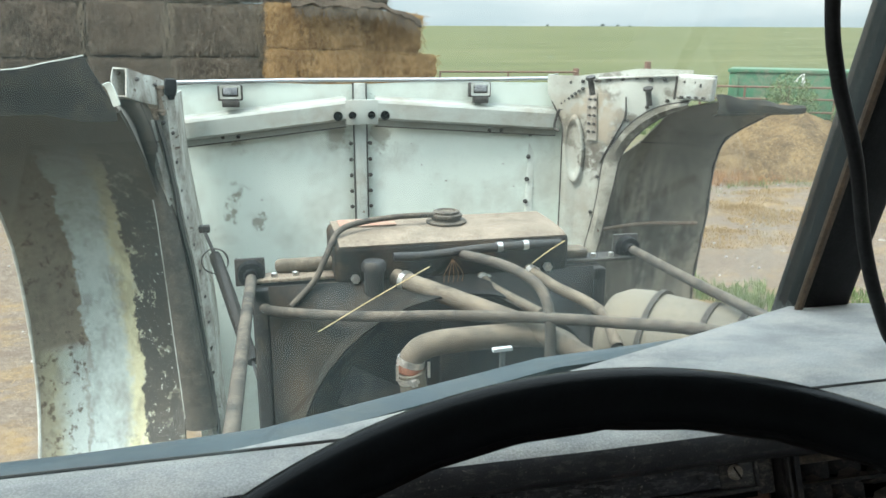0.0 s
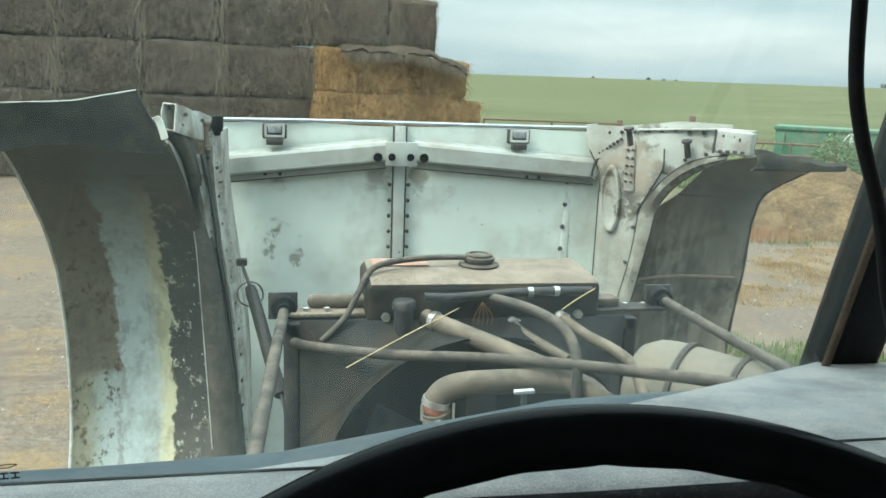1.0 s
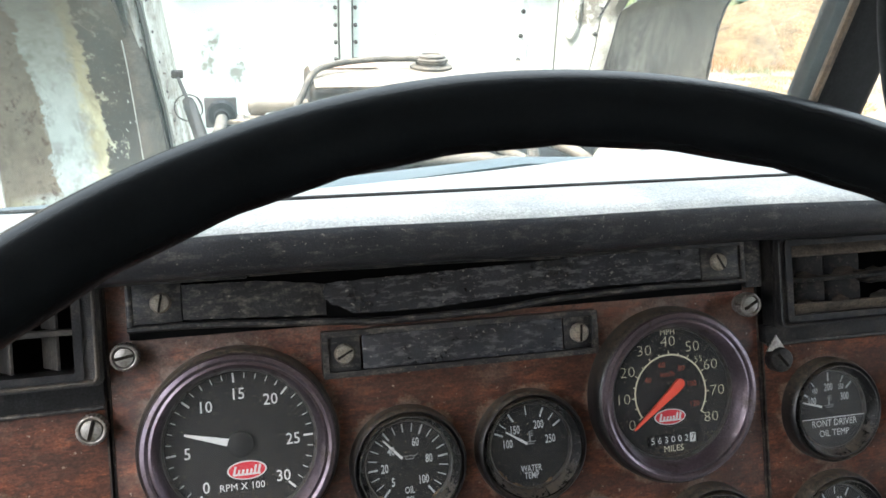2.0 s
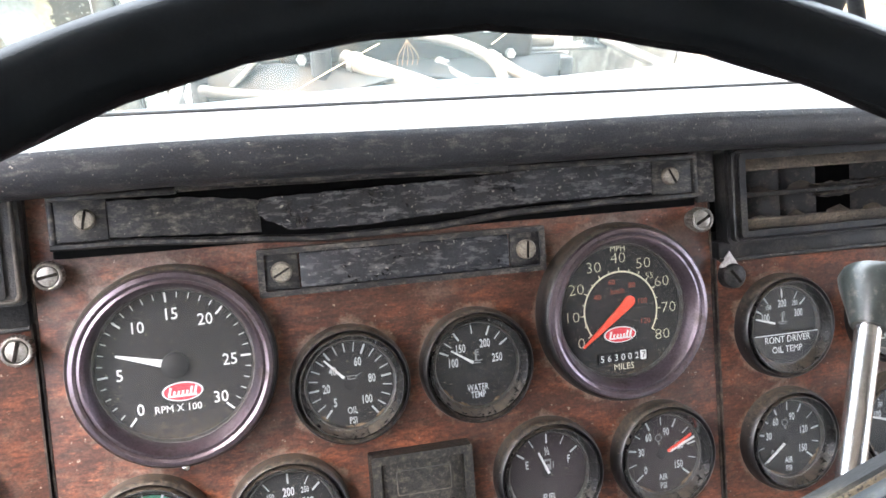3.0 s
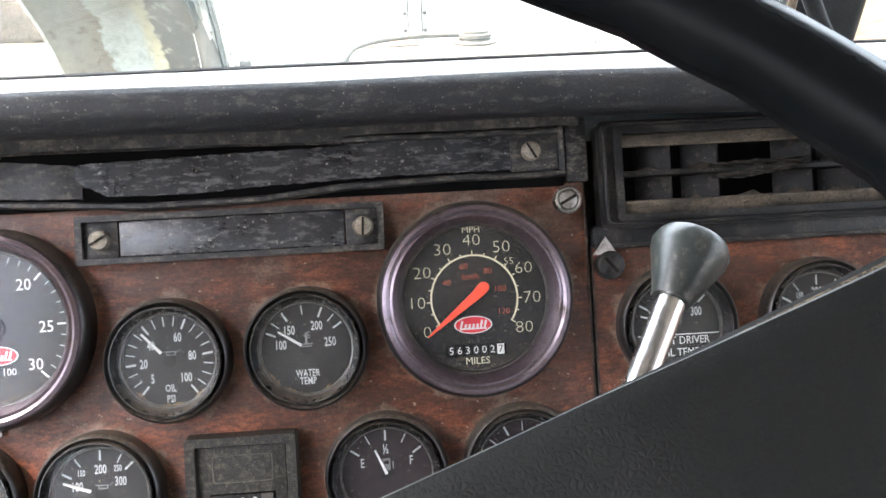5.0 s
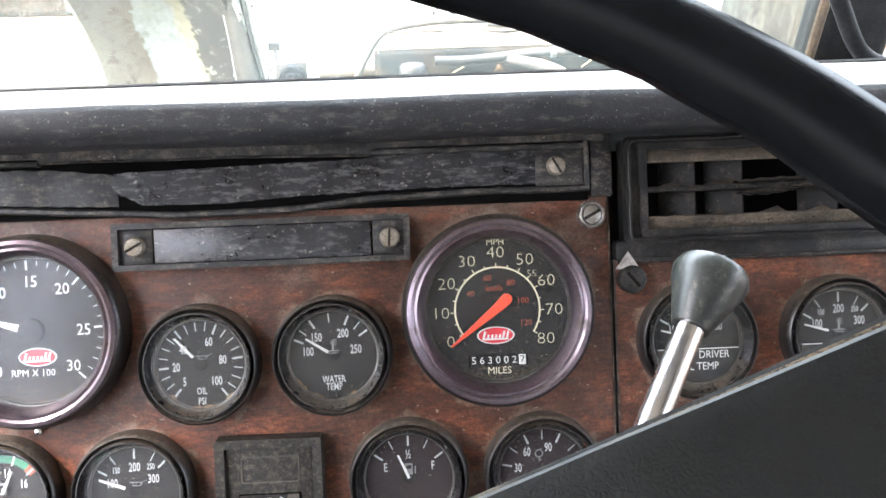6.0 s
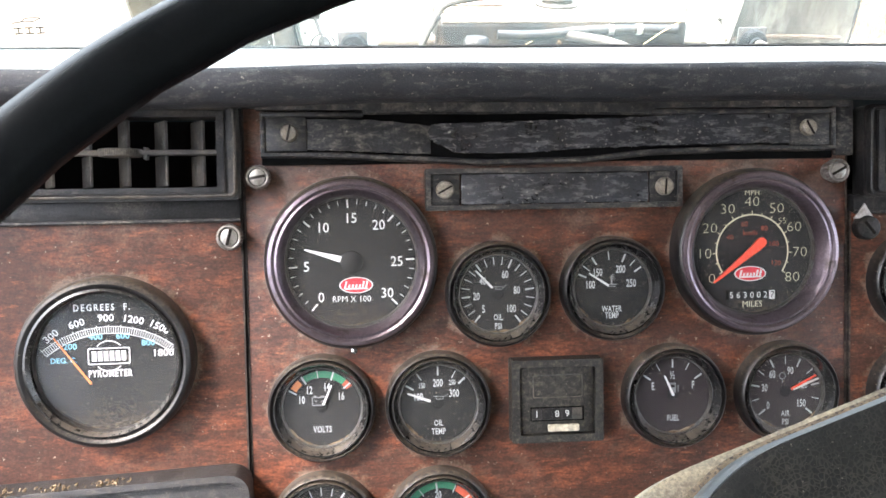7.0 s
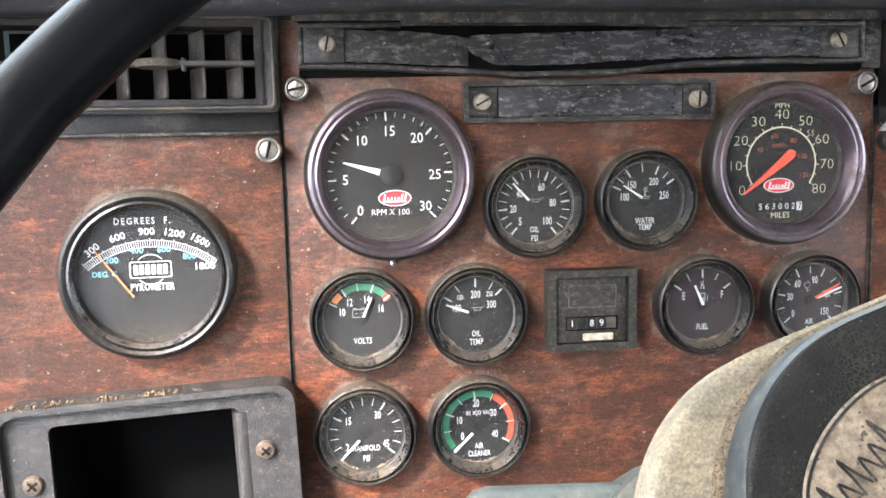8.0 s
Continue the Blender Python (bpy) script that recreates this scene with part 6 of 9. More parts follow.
def fender_paint(name, x_out, x_in, flip):
    """Inside of a fender: bare primer band, yellowed edges, flaked undercoat, road dirt; on the driver's side shadow
    painted towards the top.
    """
    ma, nd, lk, bs = nodes_of(name)
    co = nd.new("ShaderNodeTexCoord")
    sp = nd.new("ShaderNodeSeparateXYZ")
    lk.new(co.outputs["Object"], sp.inputs[0])
    mr = nd.new("ShaderNodeMapRange")
    mr.inputs[1].default_value, mr.inputs[2].default_value = x_out, x_in
    lk.new(sp.outputs[0], mr.inputs[0])
    wob = noise_node(nd, lk, 9, 7, (1, 1, 0.7), 0.72)
    sub = nd.new("ShaderNodeMath")
    sub.operation = "MULTIPLY_ADD"
    sub.inputs[1].default_value, sub.inputs[2].default_value = 0.26, -0.13
    lk.new(wob, sub.inputs[0])
    fine = noise_node(nd, lk, 55, 4, (1, 1, 1), 0.7)
    sub2 = nd.new("ShaderNodeMath")
    sub2.operation = "MULTIPLY_ADD"
    sub2.inputs[1].default_value, sub2.inputs[2].default_value = 0.08, -0.04
    lk.new(fine, sub2.inputs[0])
    a1 = nd.new("ShaderNodeMath")
    lk.new(mr.outputs[0], a1.inputs[0])
    lk.new(sub.outputs[0], a1.inputs[1])
    a2 = nd.new("ShaderNodeMath")
    lk.new(a1.outputs[0], a2.inputs[0])
    lk.new(sub2.outputs[0], a2.inputs[1])
    brown, mint, yellow, tar, grey_b = (0.205, 0.178, 0.132), (0.42, 0.495, 0.475), (0.50, 0.49, 0.32), (0.050, 0.049, 0.042), (0.060, 0.058, 0.050)
    if flip:
        bands = ramp_node(nd, lk, a2.outputs[0], [(0.0, (0.160, 0.148, 0.118)), (0.25, (0.078, 0.074, 0.060)), (0.6, (0.115, 0.106, 0.085)), (0.8, (0.070, 0.066, 0.054)), (1.0, (0.130, 0.122, 0.098))])
    else:
        bands = ramp_node(nd, lk, a2.outputs[0], [(0.0, (0.23, 0.205, 0.15)), (0.12, brown), (0.315, brown), (0.335, mint), (0.56, mint), (0.63, yellow), (0.69, yellow), (0.705, tar), (0.93, tar), (0.96, grey_b)])
        low = nd.new("ShaderNodeMapRange")
        low.inputs[1].default_value, low.inputs[2].default_value = 1.505, 1.475
        lk.new(sp.outputs[2], low.inputs[0])
        outer = ramp_node(nd, lk, a2.outputs[0], [(0.30, grey(1)), (0.335, grey(0))])
        both = nd.new("ShaderNodeMath")
        both.operation = "MULTIPLY"
        lk.new(low.outputs[0], both.inputs[0])
        lk.new(outer, both.inputs[1])
        pale = ramp_node(nd, lk, a2.outputs[0], [(0.0, (0.24, 0.22, 0.16)), (0.10, (0.33, 0.32, 0.22)), (0.22, (0.42, 0.485, 0.46))])
        bands = mix_node(nd, lk, both.outputs[0], bands, pale)
        rust = ramp_node(nd, lk, noise_node(nd, lk, 34, 7, (1, 1, 0.7), 0.75, (6, 1, 3)), [(0.555, grey(0)), (0.60, grey(0.8))])
        zone = nd.new("ShaderNodeMath")
        zone.operation = "MULTIPLY"
        lk.new(rust, zone.inputs[0])
        lk.new(outer, zone.inputs[1])
        bands = mix_node(nd, lk, zone.outputs[0], bands, (0.075, 0.05, 0.032))
        flakes = ramp_node(nd, lk, noise_node(nd, lk, 24, 6, (1, 1, 0.8), 0.72, (1, 8, 2)), [(0.575, grey(0)), (0.595, grey(1))])
        inzone = ramp_node(nd, lk, a2.outputs[0], [(0.64, grey(0)), (0.68, grey(0.95)), (0.80, grey(0.6)), (0.92, grey(0.25))])
        mu = nd.new("ShaderNodeMath")
        mu.operation = "MULTIPLY"
        lk.new(flakes, mu.inputs[0])
        lk.new(inzone, mu.inputs[1])
        bands = mix_node(nd, lk, mu.outputs[0], bands, (0.48, 0.49, 0.36))
        dots = ramp_node(nd, lk, noise_node(nd, lk, 95, 2, (1, 1, 0.8), 0.5, (2, 6, 4)), [(0.69, grey(0)), (0.71, grey(0.85))])
        md = nd.new("ShaderNodeMath")
        md.operation = "MULTIPLY"
        lk.new(dots, md.inputs[0])
        lk.new(ramp_node(nd, lk, a2.outputs[0], [(0.60, grey(0)), (0.66, grey(1))]), md.inputs[1])
        bands = mix_node(nd, lk, md.outputs[0], bands, (0.50, 0.53, 0.45))
    if flip:
        runs = ramp_node(nd, lk, noise_node(nd, lk, 11, 7, (1.6, 1.6, 0.12), 0.7, (5, 2, 1)), [(0.48, grey(0)), (0.60, grey(0.85))])
        bands = mix_node(nd, lk, runs, bands, (0.225, 0.207, 0.165))
        blot = ramp_node(nd, lk, noise_node(nd, lk, 8, 8, (1, 1, 0.7), 0.75, (1, 9, 4)), [(0.50, grey(0)), (0.60, grey(0.85))])
        bands = mix_node(nd, lk, blot, bands, (0.036, 0.033, 0.027))
        scar = ramp_node(nd, lk, noise_node(nd, lk, 30, 3, (1.5, 1.5, 0.10), 0.5, (8, 1, 1)), [(0.69, grey(0)), (0.73, grey(0.6))])
        bands = mix_node(nd, lk, scar, bands, (0.30, 0.30, 0.27))
    # Driver's side darkens upwards: brown dirt and shadow put into the colour.
    hz = nd.new("ShaderNodeMapRange")
    hz.inputs[1].default_value, hz.inputs[2].default_value = 1.78, 2.15
    lk.new(sp.outputs[2], hz.inputs[0])
    hn = nd.new("ShaderNodeMath")
    hn.operation, hn.use_clamp = "ADD", True
    lk.new(hz.outputs[0], hn.inputs[0])
    lk.new(sub.outputs[0], hn.inputs[1])
    col = mix_node(nd, lk, hn.outputs[0], bands, (0.150, 0.136, 0.106) if flip else (0.062, 0.055, 0.040))
    dirt = ramp_node(nd, lk, noise_node(nd, lk, 7, 9, (1, 1, 0.5), 0.75, (4, 4, 4)), [(0.47, grey(0)), (0.70, grey(0.65))])
    col = mix_node(nd, lk, dirt, col, (0.165, 0.148, 0.112) if flip else (0.105, 0.090, 0.064))
    blots = ramp_node(nd, lk, noise_node(nd, lk, 26, 8, (1, 1, 0.6), 0.75, (2, 7, 6)), [(0.52, grey(0)), (0.60, grey(0.3 if flip else 0.28))])
    col = mix_node(nd, lk, blots, col, (0.058, 0.048, 0.035))
    col = gritty(nd, lk, col, 90, 0.06)
    lk.new(col, bs.inputs["Base Color"])
    bs.inputs["Roughness"].default_value = 0.7
    bu = nd.new("ShaderNodeBump")
    bu.inputs["Strength"].default_value, bu.inputs["Distance"].default_value = 0.22, 0.003
    lk.new(fine, bu.inputs["Height"])
    lk.new(bu.outputs[0], bs.inputs["Normal"])
    return ma


def stained(ma, spots, tint=(0.30, 0.27, 0.20)):
    """Adds soft-edged brown stains, and painted shade, at given places (x, z, radius)."""
    nd, lk = ma.node_tree.nodes, ma.node_tree.links
    bs = nd["Principled BSDF"]
    col = bs.inputs["Base Color"].links[0].from_socket
    co = nd.new("ShaderNodeTexCoord")
    rough_edge = noise_node(nd, lk, 22, 6, (1, 1, 1), 0.7, (4, 4, 1))
    for x, z, r in spots:
        su = nd.new("ShaderNodeVectorMath")
        su.operation = "SUBTRACT"
        su.inputs[1].default_value = (x, 0, z)
        lk.new(co.outputs["Object"], su.inputs[0])
        sc = nd.new("ShaderNodeVectorMath")
        sc.operation = "MULTIPLY"
        sc.inputs[1].default_value = (1, 0, 0.8)
        lk.new(su.outputs[0], sc.inputs[0])
        ln = nd.new("ShaderNodeVectorMath")
        ln.operation = "LENGTH"
        lk.new(sc.outputs[0], ln.inputs[0])
        ad = nd.new("ShaderNodeMath")
        ad.operation = "MULTIPLY_ADD"
        ad.inputs[1].default_value, ad.inputs[2].default_value = 0.16, -0.08
        lk.new(rough_edge, ad.inputs[0])
        sm = nd.new("ShaderNodeMath")
        lk.new(ln.outputs["Value"], sm.inputs[0])
        lk.new(ad.outputs[0], sm.inputs[1])
        mask = ramp_node(nd, lk, sm.outputs[0], [(r * 0.35, grey(0.75)), (r, grey(0))])
        col = mix_node(nd, lk, mask, col, tint)
    lk.new(col, bs.inputs["Base Color"])
    return ma


SKIN = stained(surf("chalky_white_skin", (0.565, 0.64, 0.575), (0.67, 0.735, 0.67), 3.0, 0.55, dust=((0.40, 0.40, 0.345), 0.34, 5), bump=0.1, bump_scale=120, speck=((0.2, 0.18, 0.15), 80, 0.27), grit=0.05), ((-0.045, 2.088, 0.026), (-0.025, 2.080, 0.030), (-0.035, 1.925, 0.026), (-0.043, 1.900, 0.026), (-0.050, 1.872, 0.020), (0.28, 2.10, 0.05), (0.40, 2.10, 0.045), (0.02, 1.84, 0.022), (-0.17, 2.11, 0.02)), (0.20, 0.185, 0.140))
hood = thing("hood", "chalky white truck hood tipped forward, seen from inside", "hood")
CX = 0.345
HY = 2.50
# main inner skin
bm = bmesh.new()
rows = []
for i in range(25):
    x = -0.205 + 1.22 * i / 24
    bow = 0.02 * (1 - ((x - CX) / 0.62) ** 2)
    rows.append([(x, HY + 0.05 + 0.03 * (2.27 - z) + bow, z - 0.012 * abs(math.sin(x * 5)) * (z > 2.2)) for z in (2.268, 2.22, 2.12, 1.9, 1.6, 1.3, 1.0)])
add_sheet(bm, rows)
thicken(bm, 0.006)
skin = part("inner_skin", bm, SKIN, hood, "chalky white inner skin", smooth=60)
bm = bmesh.new()
add_tube(bm, [(-0.20, HY + 0.045, 2.268), (0.1, HY + 0.06, 2.270), (CX, HY + 0.065, 2.269), (0.7, HY + 0.06, 2.268), (1.0, HY + 0.045, 2.270)], 0.006, 8, 6)
part("top_edge", bm, surf("bare_alloy_edge", (0.36, 0.38, 0.40), (0.5, 0.51, 0.53), 20, 0.35, metal=0.6), hood, "bare bent top edge")


def channel(x0, z0, x1, z1):
    """A pressed channel that stands proud of the skin, with a lower flange."""
    bm = bmesh.new()
    rows = []
    for i in range(9):
        t = i / 8
        x, z = x0 + (x1 - x0) * t, z0 + (z1 - z0) * t
        y = HY + 0.045
        rows.append([(x, y, z + 0.048), (x, y - 0.006, z + 0.040), (x, y - 0.030, z + 0.036), (x, y - 0.034, z + 0.030), (x, y - 0.034, z - 0.012), (x, y - 0.030, z - 0.017), (x, y - 0.006, z - 0.020), (x, y - 0.004, z - 0.038), (x, y, z - 0.040)])
    add_sheet(bm, rows)
    thicken(bm, 0.004)
    st_ = part("stiffener", bm, STIFFW, hood, "pressed cross stiffener with flange", smooth=22)
    # dark line where the channel meets its flange
    bm = bmesh.new()
    add_tube(bm, [(x0, HY + 0.033, z0 - 0.0215), ((x0 + x1) / 2, HY + 0.033, (z0 + z1) / 2 - 0.0215), (x1, HY + 0.033, z1 - 0.0215)], 0.0034, 6, 3)
    part("dark_line", bm, BOLT, st_, "dark line along the flange")
    bm = bmesh.new()
    add_tube(bm, [(x0, HY + 0.040, z0 - 0.0425), ((x0 + x1) / 2, HY + 0.040, (z0 + z1) / 2 - 0.0425), (x1, HY + 0.040, z1 - 0.0425)], 0.0026, 6, 3)
    part("flange_edge", bm, BOLT, st_, "dark flange edge")
    return st_


chl = channel(-0.185, 2.121, CX - 0.045, 2.172)
chr_ = channel(CX + 0.045, 2.172, 0.988, 2.127)
bm = bmesh.new()
add_box(bm, 0.10, 0.012, 0.075, pose(CX, HY + 0.012, 2.176), 0.003)
plate = part("joint_plate", bm, STIFFW, hood, "joint plate with round holes")
# holes are near-black discs, not cut through
for dx in (-0.074, -0.030, 0.028, 0.070):
    bm = bmesh.new()
    r = 0.0125 if abs(dx) > 0.05 else 0.010
    add_lathe(bm, [(0.0001, 0.0), (r, 0.0), (r, 0.004), (r * 1.15, 0.006)], 20, pose(CX + dx, HY + 0.0045, 2.166 + 0.002 * (abs(dx) < 0.05), 90, 0, 0))
    part("round_hole", bm, VOID, plate, "round hole drawn as a near-black disc")
# centre joint strip
bm = bmesh.new()
add_box(bm, 0.036, 0.012, 1.10, pose(CX, HY + 0.055, 1.71), 0.003)
part("centre_strip", bm, STIFFW, hood, "raised centre joint strip")
bm = bmesh.new()
for dx in (-0.024, 0.024):
    add_box(bm, 0.004, 0.005, 1.10, pose(CX + dx * 0.86, HY + 0.052, 1.71))
part("joint_line", bm, BOLT, hood, "dark joint lines")


def bolt(parent, x, y, z, r=0.0050, mat=None):
    bm = bmesh.new()
    add_lathe(bm, [(r * 1.3, 0.003), (r * 1.3, -0.002), (r, -0.003), (r * 0.95, -0.008), (0.0001, -0.009)], 8, pose(x, y, z, -90, 0, 0))
    return part("bolt", bm, mat or BOLT, parent)


for k in range(14):
    z = 2.075 - 0.0505 * k
    for dx in (-0.030, 0.030):
        bolt(skin, CX + dx, HY + 0.055, z)
for x in (-0.07, -0.025, 0.76, 0.80):
    bolt(chl if x < 0.3 else chr_, x, HY + 0.038, 2.107)
for k in range(9):
    bolt(skin, 0.905 - 0.010 * k * 0.3, HY + 0.055, 2.09 - 0.075 * k, 0.006)
bm = bmesh.new()
add_box(bm, 0.024, 0.008, 0.9, pose(0.905, HY + 0.058, 1.70, 0, 1.2, 0), 0.002)
part("side_strip", bm, WHITEP, hood, "raised side joint strip")
# latch rests under the top edge
for x in (-0.040, 0.722):
    bm = bmesh.new()
    add_box(bm, 0.072, 0.022, 0.046, pose(x, HY + 0.030, 2.238), 0.004)
    b = part("rest_block", bm, BOLT, hood, "black rest block")
    bm = bmesh.new()
    add_frame(bm, rounded(0.060, 0.040, 0.004, 3), rounded(0.046, 0.026, 0.003, 3), 0, 0.006)
    bmesh.ops.transform(bm, matrix=pose(x, HY + 0.019, 2.240, 90, 0, 0), verts=bm.verts)
    part("rest_frame", bm, DIRTYW, b, "worn metal frame")
    bm = bmesh.new()
    add_box(bm, 0.040, 0.006, 0.022, pose(x, HY + 0.014, 2.243), 0.004)
    part("rest_rubber", bm, surf("grey_rubber", (0.14, 0.15, 0.16), (0.28, 0.29, 0.3), 40, 0.5), b, "grey rubber face")
    bm = bmesh.new()
    add_box(bm, 0.050, 0.020, 0.020, pose(x, HY + 0.016, 2.207), 0.003)
    part("rest_foot", bm, BOLT, b)


def fender(sign):
    """One fender, opened towards the cab; sign -1 is the driver's side."""
    xo = -0.65 if sign < 0 else 1.46
    xi = -0.232 if sign < 0 else 1.055
    f = thing("fender", ("weathered fender inside with flaked paint, bare primer and dirt" if sign < 0 else "dusty grey-brown fender inside with ragged rim"), "fender", group="fenders")
    mat = fender_paint("fender_inside_l" if sign < 0 else "fender_inside_r", xo, xi, sign > 0)
    prof = ((1.99, 2.243), (2.05, 2.212), (2.14, 2.145), (2.21, 2.08), (2.29, 2.00), (2.35, 1.92), (2.40, 1.83), (2.435, 1.70), (2.45, 1.56), (2.45, 1.42), (2.42, 1.30), (2.36, 1.18), (2.24, 1.02), (2.05, 0.86))
    if sign > 0:
        prof = ((1.93, 2.222), (2.04, 2.205), (2.14, 2.165), (2.22, 2.13), (2.29, 2.085), (2.325, 2.02), (2.335, 1.94), (2.345, 1.84), (2.37, 1.70), (2.385, 1.55), (2.38, 1.40), (2.34, 1.25), (2.22, 1.05), (2.05, 0.88))
    line = smooth_path([(0, y, z) for y, z in prof], 3)
    bm = bmesh.new()
    rows = []
    for i, p in enumerate(line):
        ragged = 0.006 * math.sin(i * 1.3) + 0.004 * math.sin(i * 2.9)
        row = []
        for k in range(15):
            t = k / 14
            xin = xi if sign < 0 else max(xi, min(1.335, (2.4246 - 0.687 * (p.y + 0.05)) / 0.726 + 0.008))
            if sign > 0 and p.y < 2.34:
                ze = p.z + between(((1.9, 0.015), (2.14, 0.045), (2.22, 0.055), (2.29, 0.035), (2.325, 0.0), (3.0, 0.0)), p.y)
                xin += 0.090 * max(0.0, math.sin(math.pi * min(1.0, max(0.0, (ze - 2.03) / 0.17)))) ** 0.7
            x = xo + (ragged if sign > 0 else 0.2 * ragged) * (1 - t) + (xin - xo) * t
            crown = 0.10 * math.sin(math.pi * min(1, 0.10 + 0.9 * t)) * (0.35 + 0.65 * (i / len(line)))
            lift = 0.0
            if sign > 0:
                lift = t * between(((1.9, 0.015), (2.14, 0.045), (2.22, 0.055), (2.29, 0.035), (2.325, 0.0), (3.0, 0.0)), p.y) if p.z > 1.5 else 0.0
                crown += 0.05 * t ** 3
            if sign < 0:
                x -= 0.040 * t * math.exp(-(i / 11) ** 2)
            row.append((x, p.y + crown, p.z + lift + 0.004 * noise.noise(Vector((x * 6, p.y * 6, p.z * 6)))))
        rows.append(row)
    add_sheet(bm, rows)
    thicken(bm, 0.005)
    part("inner_sheet", bm, mat, f, smooth=60)
    bm = bmesh.new()
    add_tube(bm, [(r[0][0], r[0][1], r[0][2]) for r in rows[::3]], 0.006, 8, 3)
    part("lip", bm, DIRTYW if sign < 0 else HOSE, f, "rolled outer lip")
    # inner wall beside the hood
    if sign < 0:
        bm = bmesh.new()
        left = ((1.30, -0.222), (1.763, -0.243), (1.92, -0.251), (2.041, -0.263), (2.116, -0.271), (2.181, -0.279), (2.227, -0.297), (2.252, -0.322))
        right = ((1.30, -0.142), (1.763, -0.186), (1.928, -0.203), (2.041, -0.218), (2.133, -0.234), (2.206, -0.248), (2.264, -0.262))
        wall = []
        for e in (r_[-1] for r_ in rows if r_[-1][2] > 1.25):
            z = e[2] + 0.010
            y = 2.20 + 0.12 * min(1.0, (2.255 - z) / 0.20)
            x0, x1 = between(left, z), between(right, z)
            dent = 0.004 * noise.noise(Vector((z * 14, 2, 5)))
            wall.append([e, (x0, y, z), (x0 + 0.006, y - 0.006, z + 0.001)] + [(x0 + (x1 - x0) * q, y - 0.006 - 0.012 * math.sin(math.pi * q) + dent, z + 0.002) for q in (0.3, 0.5, 0.7, 0.9)] + [(x1, y + 0.004, z), (x1 + 0.006, y + 0.06, z)])
        add_sheet(bm, wall)
        thicken(bm, 0.004)
        iw = part("inner_wall", bm, surf("grey_brown_undercoat", (0.052, 0.048, 0.040), (0.098, 0.088, 0.071), 12, 0.8, dust=((0.15, 0.13, 0.098), 0.40, 18), speck=((0.4, 0.42, 0.38), 110, 0.25)), f, "grey-brown inner wall", smooth=60)
        bm = bmesh.new()
        add_tube(bm, [(w[1][0] - 0.001, w[1][1] - 0.004, w[1][2]) for w in wall[::2]], 0.0024, 6, 3)
        part("worn_edge", bm, DIRTYW, iw, "pale worn edge")
        bm = bmesh.new()
        add_tube(bm, [(w[7][0] + 0.002, w[7][1] - 0.004, w[7][2]) for w in wall[::2]], 0.0028, 6, 3)
        add_tube(bm, [(p[0], p[1] - 0.004, p[2] + 0.006 * k / 6) for k, p in enumerate(min(wall, key=lambda w: abs(w[1][2] - 2.044))[1:8])], 0.0026, 6, 2)
        part("dirty_seam", bm, BOLT, iw, "dark seams packed with dirt")
    # curled rear end: a bent strip of sheet above a crease
    bm = bmesh.new()
    flap = []
    if sign < 0:
        crease = ((-0.90, 2.232), (-0.634, 2.247), (-0.555, 2.265), (-0.433, 2.268), (-0.343, 2.249), (-0.270, 2.250))
        top = ((-0.90, 2.322), (-0.629, 2.328), (-0.472, 2.335), (-0.332, 2.362))
        for k in range(25):
            t = k / 24
            xc, xt = -0.88 + 0.602 * t, -0.88 + 0.548 * t
            zc, zt = between(crease, xc), between(top, xt) + 0.0012 * math.sin(k * 1.9)
            out = 0.018 * t ** 3
            flap.append([(xc, 1.986, zc - 0.030), (xc, 1.982, zc)] + [(xc + (xt - xc) * q, 1.985 - 0.03 * q + out * q * q, zc + (zt - zc) * q) for q in (0.2, 0.4, 0.6, 0.8, 1.0)])
    else:
        for k in range(17):
            t = k / 16
            x = 1.20 + 0.262 * t
            top, wob = 2.262 - 0.036 * t, 0.003 * math.sin(k * 0.9)
            flap.append([(x, 1.960, 2.204), (x, 1.936, 2.214 - 0.004 * t), (x, 1.934, (top + 2.214) / 2 + wob), (x - 0.004, 1.945, top + wob)])
    add_sheet(bm, flap)
    thicken(bm, 0.004)
    bent = part("curled_end", bm, surf("dark_bent_sheet_l" if sign < 0 else "dark_bent_sheet_r", (0.012, 0.0125, 0.011), (0.027, 0.0265, 0.022), 9, 0.7, dust=((0.080, 0.070, 0.052), 0.36, 16), speck=((0.22, 0.21, 0.17), 90, 0.27), bump=0.08, grit=0.06, spec=0.3), f, "dark bent rear end", smooth=40)
    if sign < 0:
        bm = bmesh.new()
        add_tube(bm, [r[-1] for r in flap[::3]], 0.0022, 6, 3)
        part("torn_edge", bm, DIRTYW, bent, "bare torn edge")
        bm = bmesh.new()
        add_sheet(bm, [[(-0.300 + 0.020 * q + 0.016 * p, 1.975 - 0.01 * p, 2.302 - 0.050 * q * q + 0.006 * p) for p in (0, 0.5, 1)] for q in (0, 0.25, 0.5, 0.75, 1.0)])
        thicken(bm, 0.003)
        part("curl", bm, WHITEP, bent, "small white curl of torn sheet")
    if sign > 0:
        # dark tube laid along the fold in place of its shade
        bm = bmesh.new()
        add_tube(bm, [(r_[k][0], r_[k][1] - 0.003, r_[k][2]) for r_ in (rows[13],) for k in range(1, 15)], 0.0030, 6, 2)
        part("crease", bm, BOLT, f, "fold of the sheet, its shade drawn as a dark line")
        for z in (1.80,):
            bm = bmesh.new()
            add_tube(bm, [(xi + 0.02, 2.370, z), (1.25, 2.405, z + 0.004), (1.43, 2.365, z + 0.006)], 0.0065, 8, 4)
